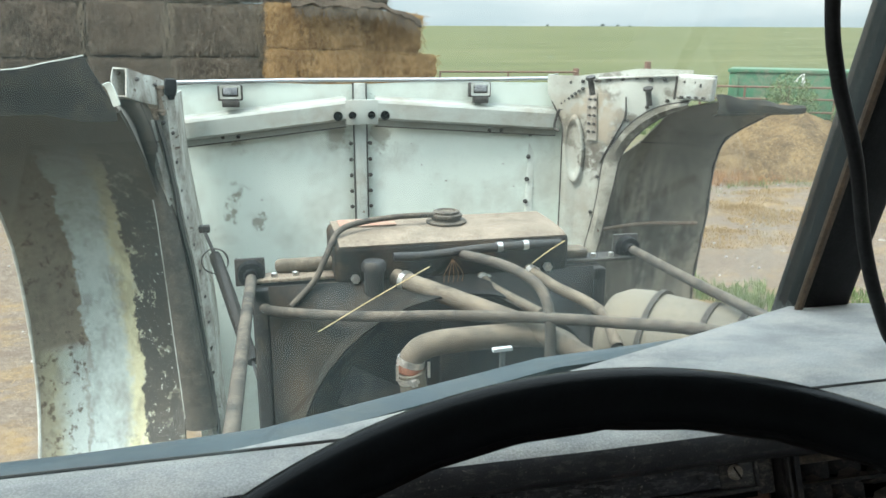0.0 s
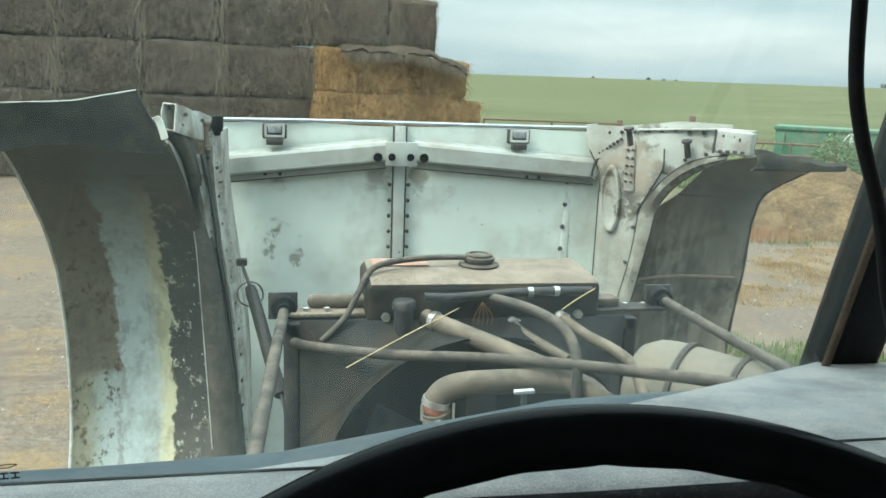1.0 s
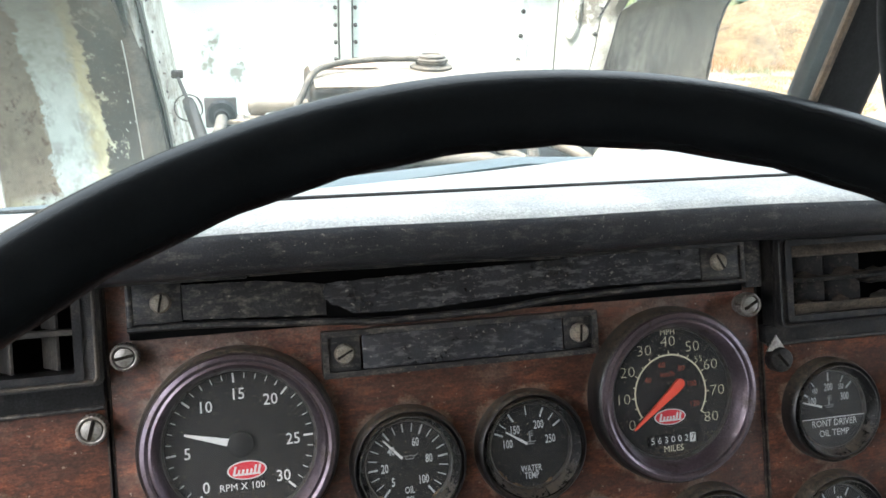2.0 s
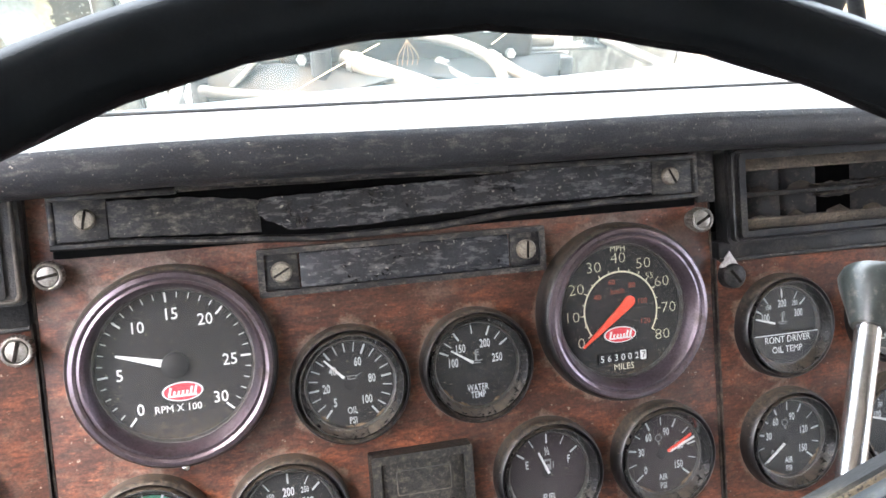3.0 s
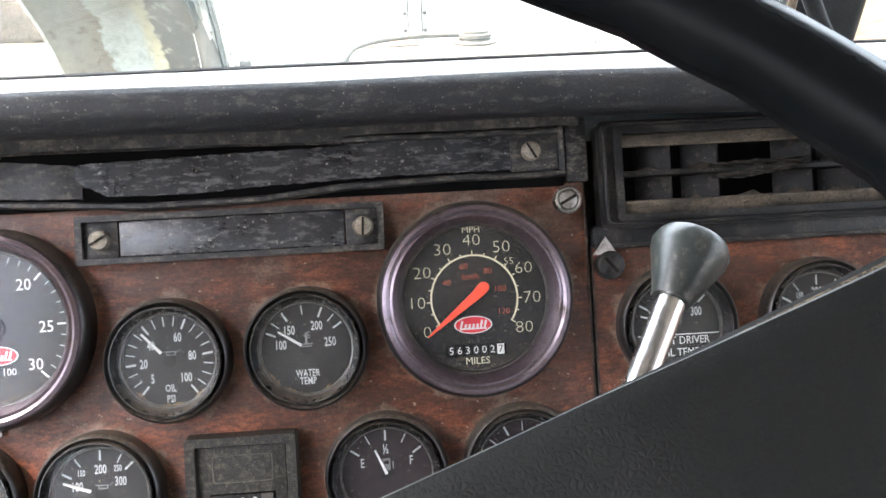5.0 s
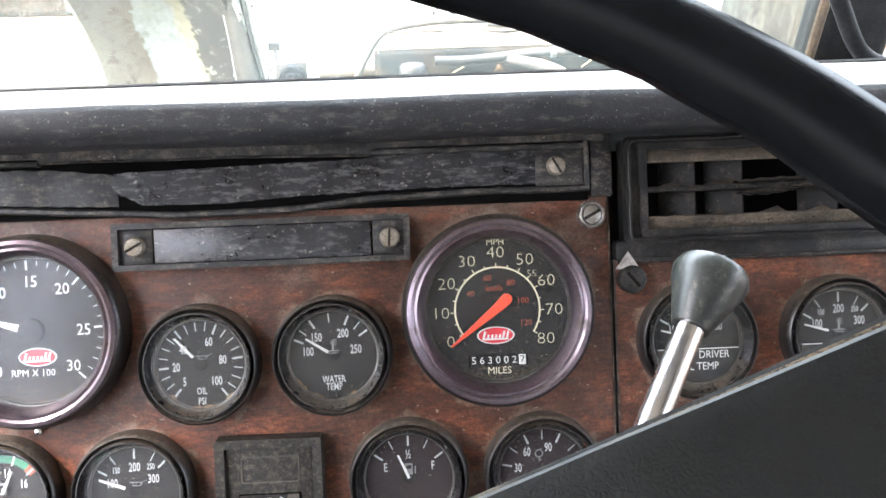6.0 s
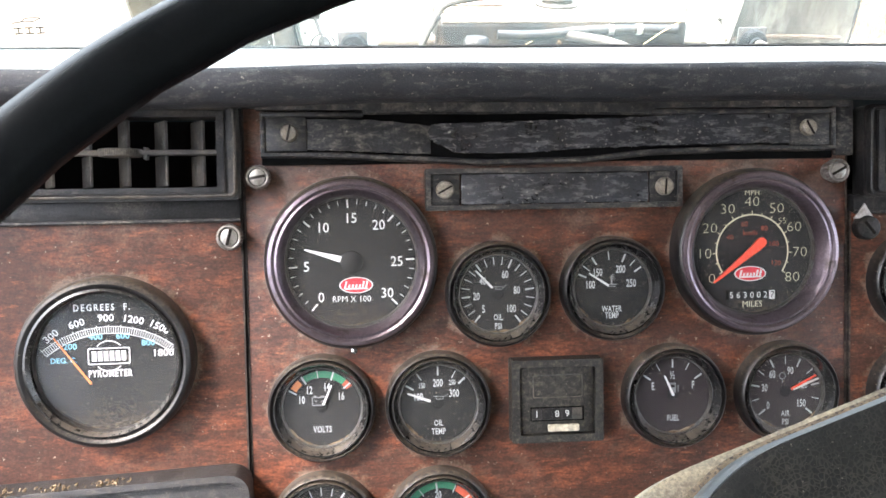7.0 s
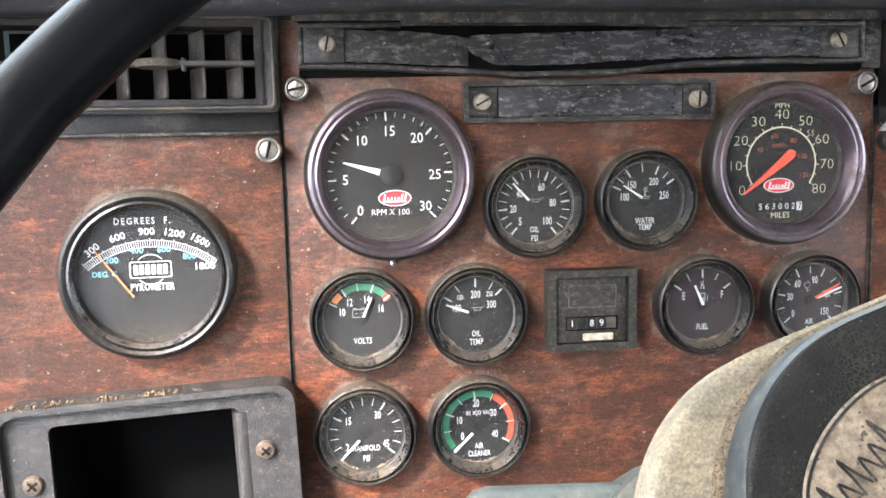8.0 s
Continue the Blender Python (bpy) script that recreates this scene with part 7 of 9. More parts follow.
            part("rib", bm, surf("rusty_rib", (0.085, 0.062, 0.045), (0.13, 0.095, 0.068), 30, 0.8), f, "rusty cross rib")
    return f


fender(-1)
fender(1)


def side_rail(sign):
    """Bolted flange between hood and fender, with its top bracket."""
    xr = -0.190 if sign < 0 else 1.02
    r = thing("hood_side_rail", "bolted white side rail of the hood with a box bracket", "hood rail", group="hood side rails")
    bm = bmesh.new()
    rows = []
    for i in range(15):
        t = i / 14
        z = 2.25 - 1.15 * t
        y = 2.32 + 0.07 * math.sin(min(1, t * 1.6) * math.pi / 2)
        off = sign * (0.008 * math.sin(t * 9) - 0.075 * t)
        rows.append([(xr + sign * 0.030 + off, y - 0.03, z), (xr + sign * 0.012 + off, y - 0.036, z), (xr + sign * 0.006 + off, y - 0.012, z), (xr - sign * 0.006 + off, y - 0.006, z), (xr - sign * 0.012 + off, y + 0.16, z)])
    if sign < 0:
        add_sheet(bm, rows)
        thicken(bm, 0.005)
    RAILW = surf("rust_stained_white_l" if sign < 0 else "rust_stained_white_r", (0.36, 0.365, 0.32), (0.54, 0.555, 0.505), 9, 0.7, dust=((0.115, 0.083, 0.056), 0.56, 22), bump=0.25, bump_scale=120, stretch=(1, 1, 0.5), grit=0.1, drag=(1, 1, 0.45), speck=((0.10, 0.07, 0.05), 60, 0.34))
    if sign < 0:
        web = part("web", bm, RAILW, r, "grimy bolted web", smooth=50)
    else:
        bm.free()
    for i in range(13 if sign < 0 else 0):
        t = (i + 0.5) / 13
        z = 2.22 - 1.05 * t
        y = 2.32 + 0.07 * math.sin(min(1, t * 1.6) * math.pi / 2)
        off = sign * (0.008 * math.sin(t * 9) - 0.075 * t)
        bolt(web, xr + sign * 0.021 + off, y - 0.036, z, 0.0045)
        bolt(web, xr + sign * 0.002 + off, y - 0.012, z - 0.03, 0.0045)
    # box arm at the top
    a = (Vector((-0.195, 2.40, 2.235)), Vector((-0.290, 2.16, 2.292))) if sign < 0 else (Vector((1.240, 2.203, 2.264)), Vector((1.308, 2.138, 2.262)))
    bm = bmesh.new()
    d = (a[1] - a[0])
    m = along(a[0], a[1])
    L = d.length
    half = 0.022 if sign > 0 else 0.0165
    for sx, sy, w, h in ((half, 0, 0.004, 0.066), (-half, 0, 0.004, 0.066), (0, 0.033, 2 * half + 0.004, 0.004), (0, -0.033, 2 * half + 0.004, 0.004)):
        add_box(bm, w, h, L, m @ pose(sx, sy, L / 2), 0.001)
    if sign < 0:
        bmesh.ops.subdivide_edges(bm, edges=[e for e in bm.edges if e.calc_length() > 0.05], cuts=5, use_grid_fill=True)
        for v in bm.verts:
            v.co += Vector((noise.noise(v.co * 22), noise.noise(v.co * 22 + Vector((5, 0, 0))), noise.noise(v.co * 22 + Vector((0, 7, 0))))) * 0.007
    if sign > 0:
        add_box(bm, 0.046, 0.068, 0.004, m @ pose(0, 0, 0.001), 0.001)
    arm = part("box_arm", bm, DIRTYW if sign > 0 else RAILW, r, "open-ended box arm")
    # near-black plate in place of the shade inside the box
    bm = bmesh.new()
    add_box(bm, 2 * half - 0.002, 0.060, 0.004, m @ pose(0, 0, L * 0.80))
    part("box_inside", bm, VOID, arm)
    n = 3
    for i in range(n):
        p = a[0] + d * ((i + 0.6) / n) + Vector((-sign * 0.026, -0.02, 0.016))
        bolt(arm, p.x, p.y, p.z, 0.0045)
    # rubber-headed pegs
    pegs = () if sign < 0 else ((0.978, 2.255, 2.283), (1.160, 2.250, 2.250))
    for x, y, z in pegs:
        bm = bmesh.new()
        add_lathe(bm, [(0.0001, -0.045), (0.009, -0.045), (0.009, 0.0), (0.015, 0.002), (0.015, 0.009), (0.0001, 0.010)], 14, pose(x, y, z, 8, -14 if sign > 0 else 4, 0))
        part("peg", bm, BOLT, r, "dark rubber-headed peg")
    if sign < 0:
        bm = bmesh.new()
        add_lathe(bm, [(0.0001, -0.045), (0.010, -0.045), (0.010, -0.038), (0.0125, -0.036), (0.0125, -0.032), (0.0095, -0.030), (0.0095, 0.022), (0.0135, 0.024), (0.0135, 0.031), (0.0001, 0.031)], 16, pose(-0.212, 2.29, 2.245))
        part("peg", bm, surf("rusty_tan_steel", (0.16, 0.12, 0.085), (0.28, 0.225, 0.165), 40, 0.7, dust=((0.10, 0.07, 0.05), 0.4, 60)), r, "rust-tan steel peg")
        bm = bmesh.new()
        add_box(bm, 0.030, 0.030, 0.044, pose(-0.186, 2.295, 2.272, 0, 4, 10), 0.006, 2)
        add_lathe(bm, [(0.0001, -0.012), (0.008, -0.010), (0.010, 0.0)], 10, pose(-0.186, 2.295, 2.250))
        part("rubber_stop", bm, RUBBER, r, "dark rubber stop")
        # hinge leaf and dirty seam beside the web
        for off, wid, mat, nm in ((0.030, 0.024, RAILW, "flange_strip"), (0.010, 0.007, BOLT, "dirty_seam")):
            bm = bmesh.new()
            strip = []
            for i in range(17):
                t = i / 16
                z = 2.19 - 1.05 * t
                y = 2.27 + 0.085 * math.sin(min(1, t * 1.6) * math.pi / 2)
                x = xr - off + 0.006 * noise.noise(Vector((z * 9, off * 40, 1))) + 0.075 * t - 0.025 * (1 - t) ** 3
                strip.append([(x - wid / 2, y, z), (x, y - 0.008, z), (x + wid / 2, y + 0.002, z)])
            add_sheet(bm, strip)
            thicken(bm, 0.003)
            part(nm, bm, mat, r, "rust-streaked flange" if wid > 0.01 else "dark seam packed with dirt", smooth=50)
    if sign > 0:
        # pressed web plate from the skin out to the arm's end, cut away over the wheel arch;
        # in its plane s runs outwards and z up
        dx, dy = 0.6875, -0.7262
        wm = Matrix(((dx, 0, dy, 0.955), (dy, 0, -dx, 2.52), (0, 1, 0, 0), (0, 0, 0, 1)))
        arch = smooth_path([(0.455, 2.222, 0), (0.382, 2.208, 0), (0.325, 2.182, 0), (0.268, 2.134, 0), (0.228, 2.078, 0), (0.199, 2.025, 0), (0.190, 1.94, 0), (0.170, 1.816, 0), (0.139, 1.69, 0), (0.10, 1.50, 0)], 4)
        low = smooth_path([(0.450, 2.206, 0), (0.373, 2.170, 0), (0.310, 2.122, 0), (0.268, 2.070, 0), (0.247, 2.023, 0), (0.238, 1.96, 0), (0.222, 1.88, 0), (0.191, 1.725, 0), (0.16, 1.60, 0), (0.135, 1.50, 0)], 4)
        bm = bmesh.new()
        rows = []
        for k, p in enumerate(arch):
            top = 2.269 + 0.042 * max(0.0, p.x) / 0.30 if p.x < 0.3 else 2.311
            dish = 0.012 * math.exp(-((p.x - 0.24) / 0.06) ** 2)
            rows.append([(p.x, top + (p.y - top) * q / 14, 0.004 + dish * math.sin(math.pi * q / 14)) for q in range(15)])
        last = rows[-1]
        side = [0.052 - 0.060 * max(0.0, min(1.0, (v[1] - 2.13) / 0.10)) for v in last]
        for t in (0.35, 0.7, 1.0):
            rows.append([(v[0] + (e - v[0]) * t, v[1], v[2] + 0.014 * math.sin(math.pi * t)) for v, e in zip(last, side)])
        rows.append([(e - 0.004, v[1], -0.075) for v, e in zip(last, side)])
        add_sheet(bm, rows)
        bmesh.ops.transform(bm, matrix=wm, verts=bm.verts)
        thicken(bm, 0.004)
        # dark patches: grimy smears, and shade of oval and panel put into colour
        WEBW = stained(surf("smeared_shaded_white_web", (0.31, 0.325, 0.285), (0.44, 0.46, 0.415), 5, 0.6, dust=((0.235, 0.205, 0.155), 0.40, 5), bump=0.12, bump_scale=120, grit=0.06), [(x, z, 0.022) for x, z in ((0.999, 2.116), (1.009, 2.141), (1.026, 2.156), (1.041, 2.145), (1.049, 2.116), (1.051, 2.075), (1.048, 2.032), (1.047, 2.002), (0.998, 2.085))] + [(x, z, 0.028) for x, z in ((1.118, 2.158), (1.104, 2.136), (1.094, 2.105), (1.080, 2.073), (1.069, 2.042), (1.071, 2.006))] + [(1.085, 2.285, 0.022), (1.084, 2.229, 0.020), (1.243, 2.236, 0.020)], (0.105, 0.092, 0.070))
        stained(WEBW, ((1.025, 2.179, 0.030), (1.044, 2.193, 0.034), (1.083, 2.165, 0.036), (1.078, 2.120, 0.030), (1.060, 2.215, 0.03)), (0.33, 0.285, 0.215))
        pr = part("web_plate", bm, WEBW, r, "pressed white web plate with grimy smears and painted shade", smooth=50)
        # raised panel beside the bolt plate, with a dark folded edge
        panel = [(0.172, 2.232), (0.262, 2.226), (0.262, 2.164), (0.226, 2.092), (0.193, 2.027), (0.172, 2.028), (0.160, 2.085)]
        bm = bmesh.new()
        rim_ = [(p.x, p.y) for p in smooth_path([(x, z, 0) for x, z in panel + panel[:1]], 4)[:-1]]
        add_frame(bm, rim_, [(0.205 + (x - 0.205) * 0.88, 2.13 + (z - 2.13) * 0.90) for x, z in rim_], 0.004, 0.0150)
        bm.faces.new([bm.verts.new((0.205 + (x - 0.205) * 0.89, 2.13 + (z - 2.13) * 0.91, 0.0146)) for x, z in rim_])
        bmesh.ops.transform(bm, matrix=wm, verts=bm.verts)
        part("raised_panel", bm, WEBW, pr, "raised pressed panel", smooth=30)
        bm = bmesh.new()
        add_tube(bm, [wm @ Vector((x, z, 0.016)) for x, z in panel[1:5]], 0.0024, 6, 3)
        part("folded_edge", bm, BOLT, pr, "dark folded edge")
        bm = bmesh.new()
        add_tube(bm, [wm @ Vector((0.053 - 0.060 * max(0.0, min(1.0, (z - 2.13) / 0.10)), z, 0.006)) for z in (2.20, 2.15, 2.12, 2.05, 1.95, 1.80, 1.60)], 0.0024, 6, 3)
        part("side_seam", bm, BOLT, pr, "dark seam against the skin")
        bm = bmesh.new()
        add_tube(bm, [wm @ Vector((x, z, 0.012)) for x, z in ((0.060, 2.178), (0.040, 2.172), (0.030, 2.142), (0.027, 2.116), (0.042, 2.108))], 0.0042, 6, 3)
        part("notch", bm, BOLT, pr, "dark notch at the stiffener's end")
        # boxed end of the arm with its slots
        bm = bmesh.new()
        add_box(bm, 0.104, 0.068, 0.040, wm @ pose(0.474, 2.262, 0.028, 0, 0, -3), 0.008, 3)
        eb = part("end_box", bm, DIRTYW, r, "boxed end of the arm")
        bm = bmesh.new()
        add_box(bm, 0.005, 0.066, 0.006, wm @ pose(0.421, 2.262, 0.046, 0, 0, -3))
        for k in range(4):
            add_box(bm, 0.013, 0.008, 0.004, wm @ pose(0.440 + 0.021 * k, 2.2365, 0.0475, 0, 0, -3), 0.002)
        add_box(bm, 0.007, 0.012, 0.004, wm @ pose(0.492, 2.271, 0.0475, 0, 0, -3), 0.002)
        part("slot", bm, BOLT, eb, "dark slots and joint")
        bm = bmesh.new()
        add_box(bm, 0.26, 0.006, 0.012, wm @ pose(0.300, 2.287, 0.012, 0, 0, 4), 0.002)
        part("top_crease", bm, DIRTYW, r, "raised crease along the arm")
        # curved flange along the cut-out, dirty grey, with darker borders
        bm = bmesh.new()
        add_sheet(bm, [[(p.x, p.y, 0.012), ((p.x + q.x) / 2, (p.y + q.y) / 2, 0.020), (q.x, q.y, 0.004)] for p, q in zip(arch, low)])
        bmesh.ops.transform(bm, matrix=wm, verts=bm.verts)
        thicken(bm, 0.003)
        fl = part("arch_flange", bm, stained(surf("grey_olive_grime", (0.21, 0.205, 0.17), (0.33, 0.32, 0.27), 12, 0.75, dust=((0.12, 0.105, 0.08), 0.42, 16), bump=0.2, bump_scale=120, grit=0.1), [(x, z, 0.036) for x, z in ((1.199, 2.201), (1.181, 2.185), (1.162, 2.163), (1.146, 2.135), (1.129, 2.104), (1.115, 2.067), (1.104, 2.038))], (0.085, 0.078, 0.060)), r, "curved dirty arch flange", smooth=60)
        for edge, zz in ((arch, 0.014), (low, 0.006)):
            bm = bmesh.new()
            add_tube(bm, [wm @ Vector((p.x, p.y, zz)) for p in edge[::3]], 0.0028, 6, 2)
            part("flange_border", bm, BOLT, fl, "dark seam")
        for k in range(3, len(arch) - 4, 4):
            p = wm @ Vector((arch[k].x - 0.012, arch[k].y + 0.008, 0.010))
            bolt(pr, p.x, p.y, p.z, 0.0042)
        for k in range(10):
            p = wm @ Vector((0.03 + 0.043 * k, 2.258 + 0.0043 * k * (1 if k < 7 else 0.7), 0.008))
            bolt(pr, p.x, p.y, p.z, 0.0045)
        for k in range(7):
            p = wm @ Vector((0.045 + 0.012 * k, 2.196 + 0.008 * k, 0.010))
            bolt(pr, p.x, p.y, p.z, 0.0040)
        # long oval pressing, sunk in a raised rim
        bm = bmesh.new()
        ov = [(0.031 * math.cos(TAU * i / 32), 0.104 * math.sin(TAU * i / 32)) for i in range(32)]
        rr = []
        for g, zz in ((1.12, 0.004), (1.0, 0.016), (0.84, 0.017), (0.62, 0.007), (0.30, 0.006), (0.02, 0.006)):
            rr.append([(x * g, y * (1 - (1 - g) * 0.55), zz) for x, y in ov + ov[:1]])
        add_sheet(bm, rr)
        bmesh.ops.transform(bm, matrix=wm @ pose(0.099, 2.052, 0.006, 0, 0, 3), verts=bm.verts)
        part("oval_dish", bm, WEBW, pr, "raised oval pressing", smooth=60)
        # rust-stained bolt plate beside the peg
        bm = bmesh.new()
        add_box(bm, 0.034, 0.158, 0.006, wm @ pose(0.157, 2.166, 0.020, 0, 0, 3), 0.002)
        bp = part("bolt_plate", bm, surf("rust_stained_plate", (0.24, 0.215, 0.175), (0.40, 0.385, 0.335), 12, 0.7, dust=((0.15, 0.11, 0.075), 0.5, 14), bump=0.2, bump_scale=120, grit=0.1), r, "bolted rust-stained gusset plate")
        for k in range(5):
            for s in (-0.008, 0.009):
                p = wm @ Vector((0.156 + s, 2.215 - 0.025 * k, 0.023))
                bolt(bp, p.x, p.y, p.z, 0.0033)
    return r


side_rail(-1)
side_rail(1)

# hood strut with a coil wire
hs = thing("hood_strut", "dark hood strut with a loose wire coil", "strut")
bm = bmesh.new()
add_tube(bm, [(-0.100, 2.20, 1.836), (-0.055, 2.035, 1.742), (-0.014, 1.880, 1.655)], 0.0145, 12, 2)
add_tube(bm, [(-0.014, 1.880, 1.655), (0.0, 1.82, 1.622)], 0.004, 8, 2)
part("cylinder", bm, RADBLK, hs)
bm = bmesh.new()
ca, cb = Vector((-0.097, 2.19, 1.830)), Vector((-0.014, 1.880, 1.655))
cm = along(ca, cb)
add_tube(bm, [cm @ Vector((0.0160 * math.cos(k * 0.9), 0.0160 * math.sin(k * 0.9), (cb - ca).length * k / 420)) for k in range(421)], 0.0019, 4, 1)
part("coil", bm, BOLT, hs, "dark coil spring")
bm = bmesh.new()
add_tube(bm, [(-0.128, 2.30, 1.88), (-0.100, 2.20, 1.835)], 0.005, 8, 2)
add_box(bm, 0.03, 0.02, 0.02, pose(-0.128, 2.30, 1.885), 0.003)
part("upper_eye", bm, BOLT, hs)
bm = bmesh.new()
add_tube(bm, [(-0.10 + 0.035 * math.cos(k), 2.19 + 0.01 * k / 14, 1.82 + 0.035 * math.sin(k)) for k in range(14)], 0.0014, 5, 4)
part("wire", bm, BOLT, hs, "thin wire coil")

# radiator
rad = thing("radiator", "dust-caked truck radiator with top tank", "radiator")
TX0, TX1 = 0.172, 0.706
bm = bmesh.new()
add_box(bm, TX1 - TX0, 0.205, 0.092, pose((TX0 + TX1) / 2, 1.8025, 1.932), 0.018, 4)
for v in bm.verts:
    if v.co.z > 1.93 and v.co.y > 1.8:
        v.co.z += 0.006
tank = part("top_tank", bm, TANKF, rad, "rusty black top tank")
bm = bmesh.new()
add_sheet(bm, [[(TX0 + 0.010 + (TX1 - TX0 - 0.020) * i / 20, 1.702 + 0.197 * k / 12, 1.9800 + 0.0055 * min(1.0, k / 6) - 0.006 * (k == 0) - 0.002 * (k == 1) + 0.0022 * noise.noise(Vector((i, k, 0)))) for k in range(13)] for i in range(21)])
thicken(bm, 0.003)
part("dust_layer", bm, RADTOP, tank, "tan dust caked on the tank", smooth=60)
bm = bmesh.new()
add_box(bm, 0.13, 0.07, 0.0012, pose(0.262, 1.855, 1.9888), 0.0004)
part("faded_label", bm, surf("faded_red_label", (0.30, 0.13, 0.09), (0.38, 0.22, 0.16), 30, 0.7, dust=((0.30, 0.24, 0.17), 0.62, 25)), tank, "faded red label under dust")
bm = bmesh.new()
add_lathe(bm, [(0.046, 1.982), (0.048, 1.990), (0.045, 1.9925), (0.034, 1.993), (0.034, 1.998), (0.037, 2.000), (0.037, 2.006), (0.031, 2.008), (0.031, 2.013), (0.022, 2.015), (0.020, 2.011), (0.0001, 2.011)], 32, pose(0.447, 1.83, 0))
part("filler_cap", bm, HOSE, tank, "dusty filler cap")
for x in (0.214, 0.652):
    bm = bmesh.new()
    add_lathe(bm, [(0.0001, -0.012), (0.010, -0.012), (0.0105, 0)], 6, pose(x, 1.700, 1.903, -90, 0, 0))
    part("tank_bolt", bm, BRIGHT, tank, "bright hex bolt")
bm = bmesh.new()
add_box(bm, 0.80, 0.12, 0.85, pose(0.395, 1.800, 1.455))
core = part("core", bm, surf("oily_black_core", (0.006, 0.008, 0.008), (0.016, 0.018, 0.017), 9, 0.5, dust=((0.075, 0.05, 0.03), 0.42, 7), bump=0.4, bump_scale=120), rad, "dark radiator core")
bm = bmesh.new()
for x, w in ((0.012, 0.03), (0.790, 0.03)):
    add_box(bm, w, 0.05, 0.85, pose(x, 1.735, 1.46), 0.004)
add_box(bm, 0.80, 0.05, 0.03, pose(0.40, 1.735, 1.872), 0.004)
part("side_frame", bm, RADBLK, rad, "black side frame")
# fan shroud with a round mouth
bm = bmesh.new()
n = 40
outer = [bm.verts.new((0.40 + 0.37 * max(-1, min(1, 1.42 * math.cos(TAU * i / n))), 1.705, 1.52 + 0.375 * max(-1, min(1, 1.42 * math.sin(TAU * i / n))))) for i in range(n)]
mouth = [bm.verts.new((0.42 + 0.348 * math.cos(TAU * i / n), 1.615, 1.550 + 0.348 * math.sin(TAU * i / n))) for i in range(n)]
lip = [bm.verts.new((0.42 + 0.348 * math.cos(TAU * i / n), 1.565, 1.550 + 0.348 * math.sin(TAU * i / n))) for i in range(n)]
for a, b in ((outer, mouth), (mouth, lip)):
    for i in range(n):
        bm.faces.new((a[i], a[(i + 1) % n], b[(i + 1) % n], b[i]))
thicken(bm, 0.004)
part("fan_shroud", bm, SHROUDM, rad, "dusty black fan shroud", smooth=50)
bm = bmesh.new()
for k in range(6):
    add_box(bm, 0.085, 0.008, 0.235, pose(0.42, 1.63, 1.550) @ pose(0, 0, 0, 0, 60 * k, 0) @ pose(0, 0, 0.165, 0, 0, 28), 0.003)
add_lathe(bm, [(0.0001, -0.03), (0.07, -0.03), (0.07, 0.03), (0.0001, 0.03)], 24, pose(0.42, 1.63, 1.550, 90, 0, 0))
part("fan", bm, RADBLK, rad, "still engine fan")
# mounting brackets and rubber isolators
for sx in (-1, 1):
    x = -0.006 if sx < 0 else 0.880
    bm = bmesh.new()
    zi = 1.910 if sx < 0 else 1.917
    add_box(bm, 0.064, 0.008, 0.062, pose(x, 1.775, zi), 0.002)
    b = part("isolator_plate", bm, BOLT, rad, "square black isolator plate")
    bm = bmesh.new()
    add_lathe(bm, [(0.0001, -0.030), (0.014, -0.030), (0.016, -0.020), (0.027, -0.018), (0.030, 0.0)], 24, pose(x + 0.002, 1.770, zi - 0.002, -90, 0, 0))
    part("isolator", bm, RUBBER, b, "rubber isolator")
    bm = bmesh.new()
    xm = 0.085 if sx < 0 else 0.775
    add_box(bm, 0.19, 0.055, 0.008, pose(xm + (-0.005 if sx < 0 else 0.02), 1.765, 1.897), 0.002)
    ar = part("bracket", bm, RADTOP if sx < 0 else RADBLK, rad, "dusty bracket arm")
    bm = bmesh.new()
    if sx < 0:
        add_box(bm, 0.135, 0.035, 0.030, pose(0.115, 1.79, 1.915), 0.012, 3)
    else:
        add_box(bm, 0.06, 0.05, 0.022, pose(0.745, 1.775, 1.912), 0.006, 2)
    part("bracket_box", bm, PIPE, ar, "dusty rounded block")
    for k in range(2):
        bm = bmesh.new()
        add_lathe(bm, [(0.007, 0), (0.007, 0.010), (0.0001, 0.012)], 6, pose((0.045 if sx < 0 else 0.79) + 0.045 * k, 1.755, 1.900))
        part("bracket_bolt", bm, BRIGHT, ar)


def line_thing(name, label, category, pts, r, mat, clamps=(), group=""):
    t = thing(name, label, category, group=group)
    bm = bmesh.new()
    add_tube(bm, pts, r, 14, 8)
    part("tube", bm, mat, t, smooth=60)
    path = smooth_path(pts, 8)
    for c in clamps:
        i = int(c * (len(path) - 2))
        bm = bmesh.new()
        add_lathe(bm, [(r * 1.02, -0.006), (r * 1.14, -0.006), (r * 1.14, 0.006), (r * 1.02, 0.006)], 18, along(path[i], path[i + 1]))
        add_box(bm, 0.010, 0.012, 0.014, along(path[i], path[i + 1]) @ pose(r * 1.25, 0, 0), 0.002)
        part("clamp", bm, BRIGHT, t, "bright hose clamp")
    return t


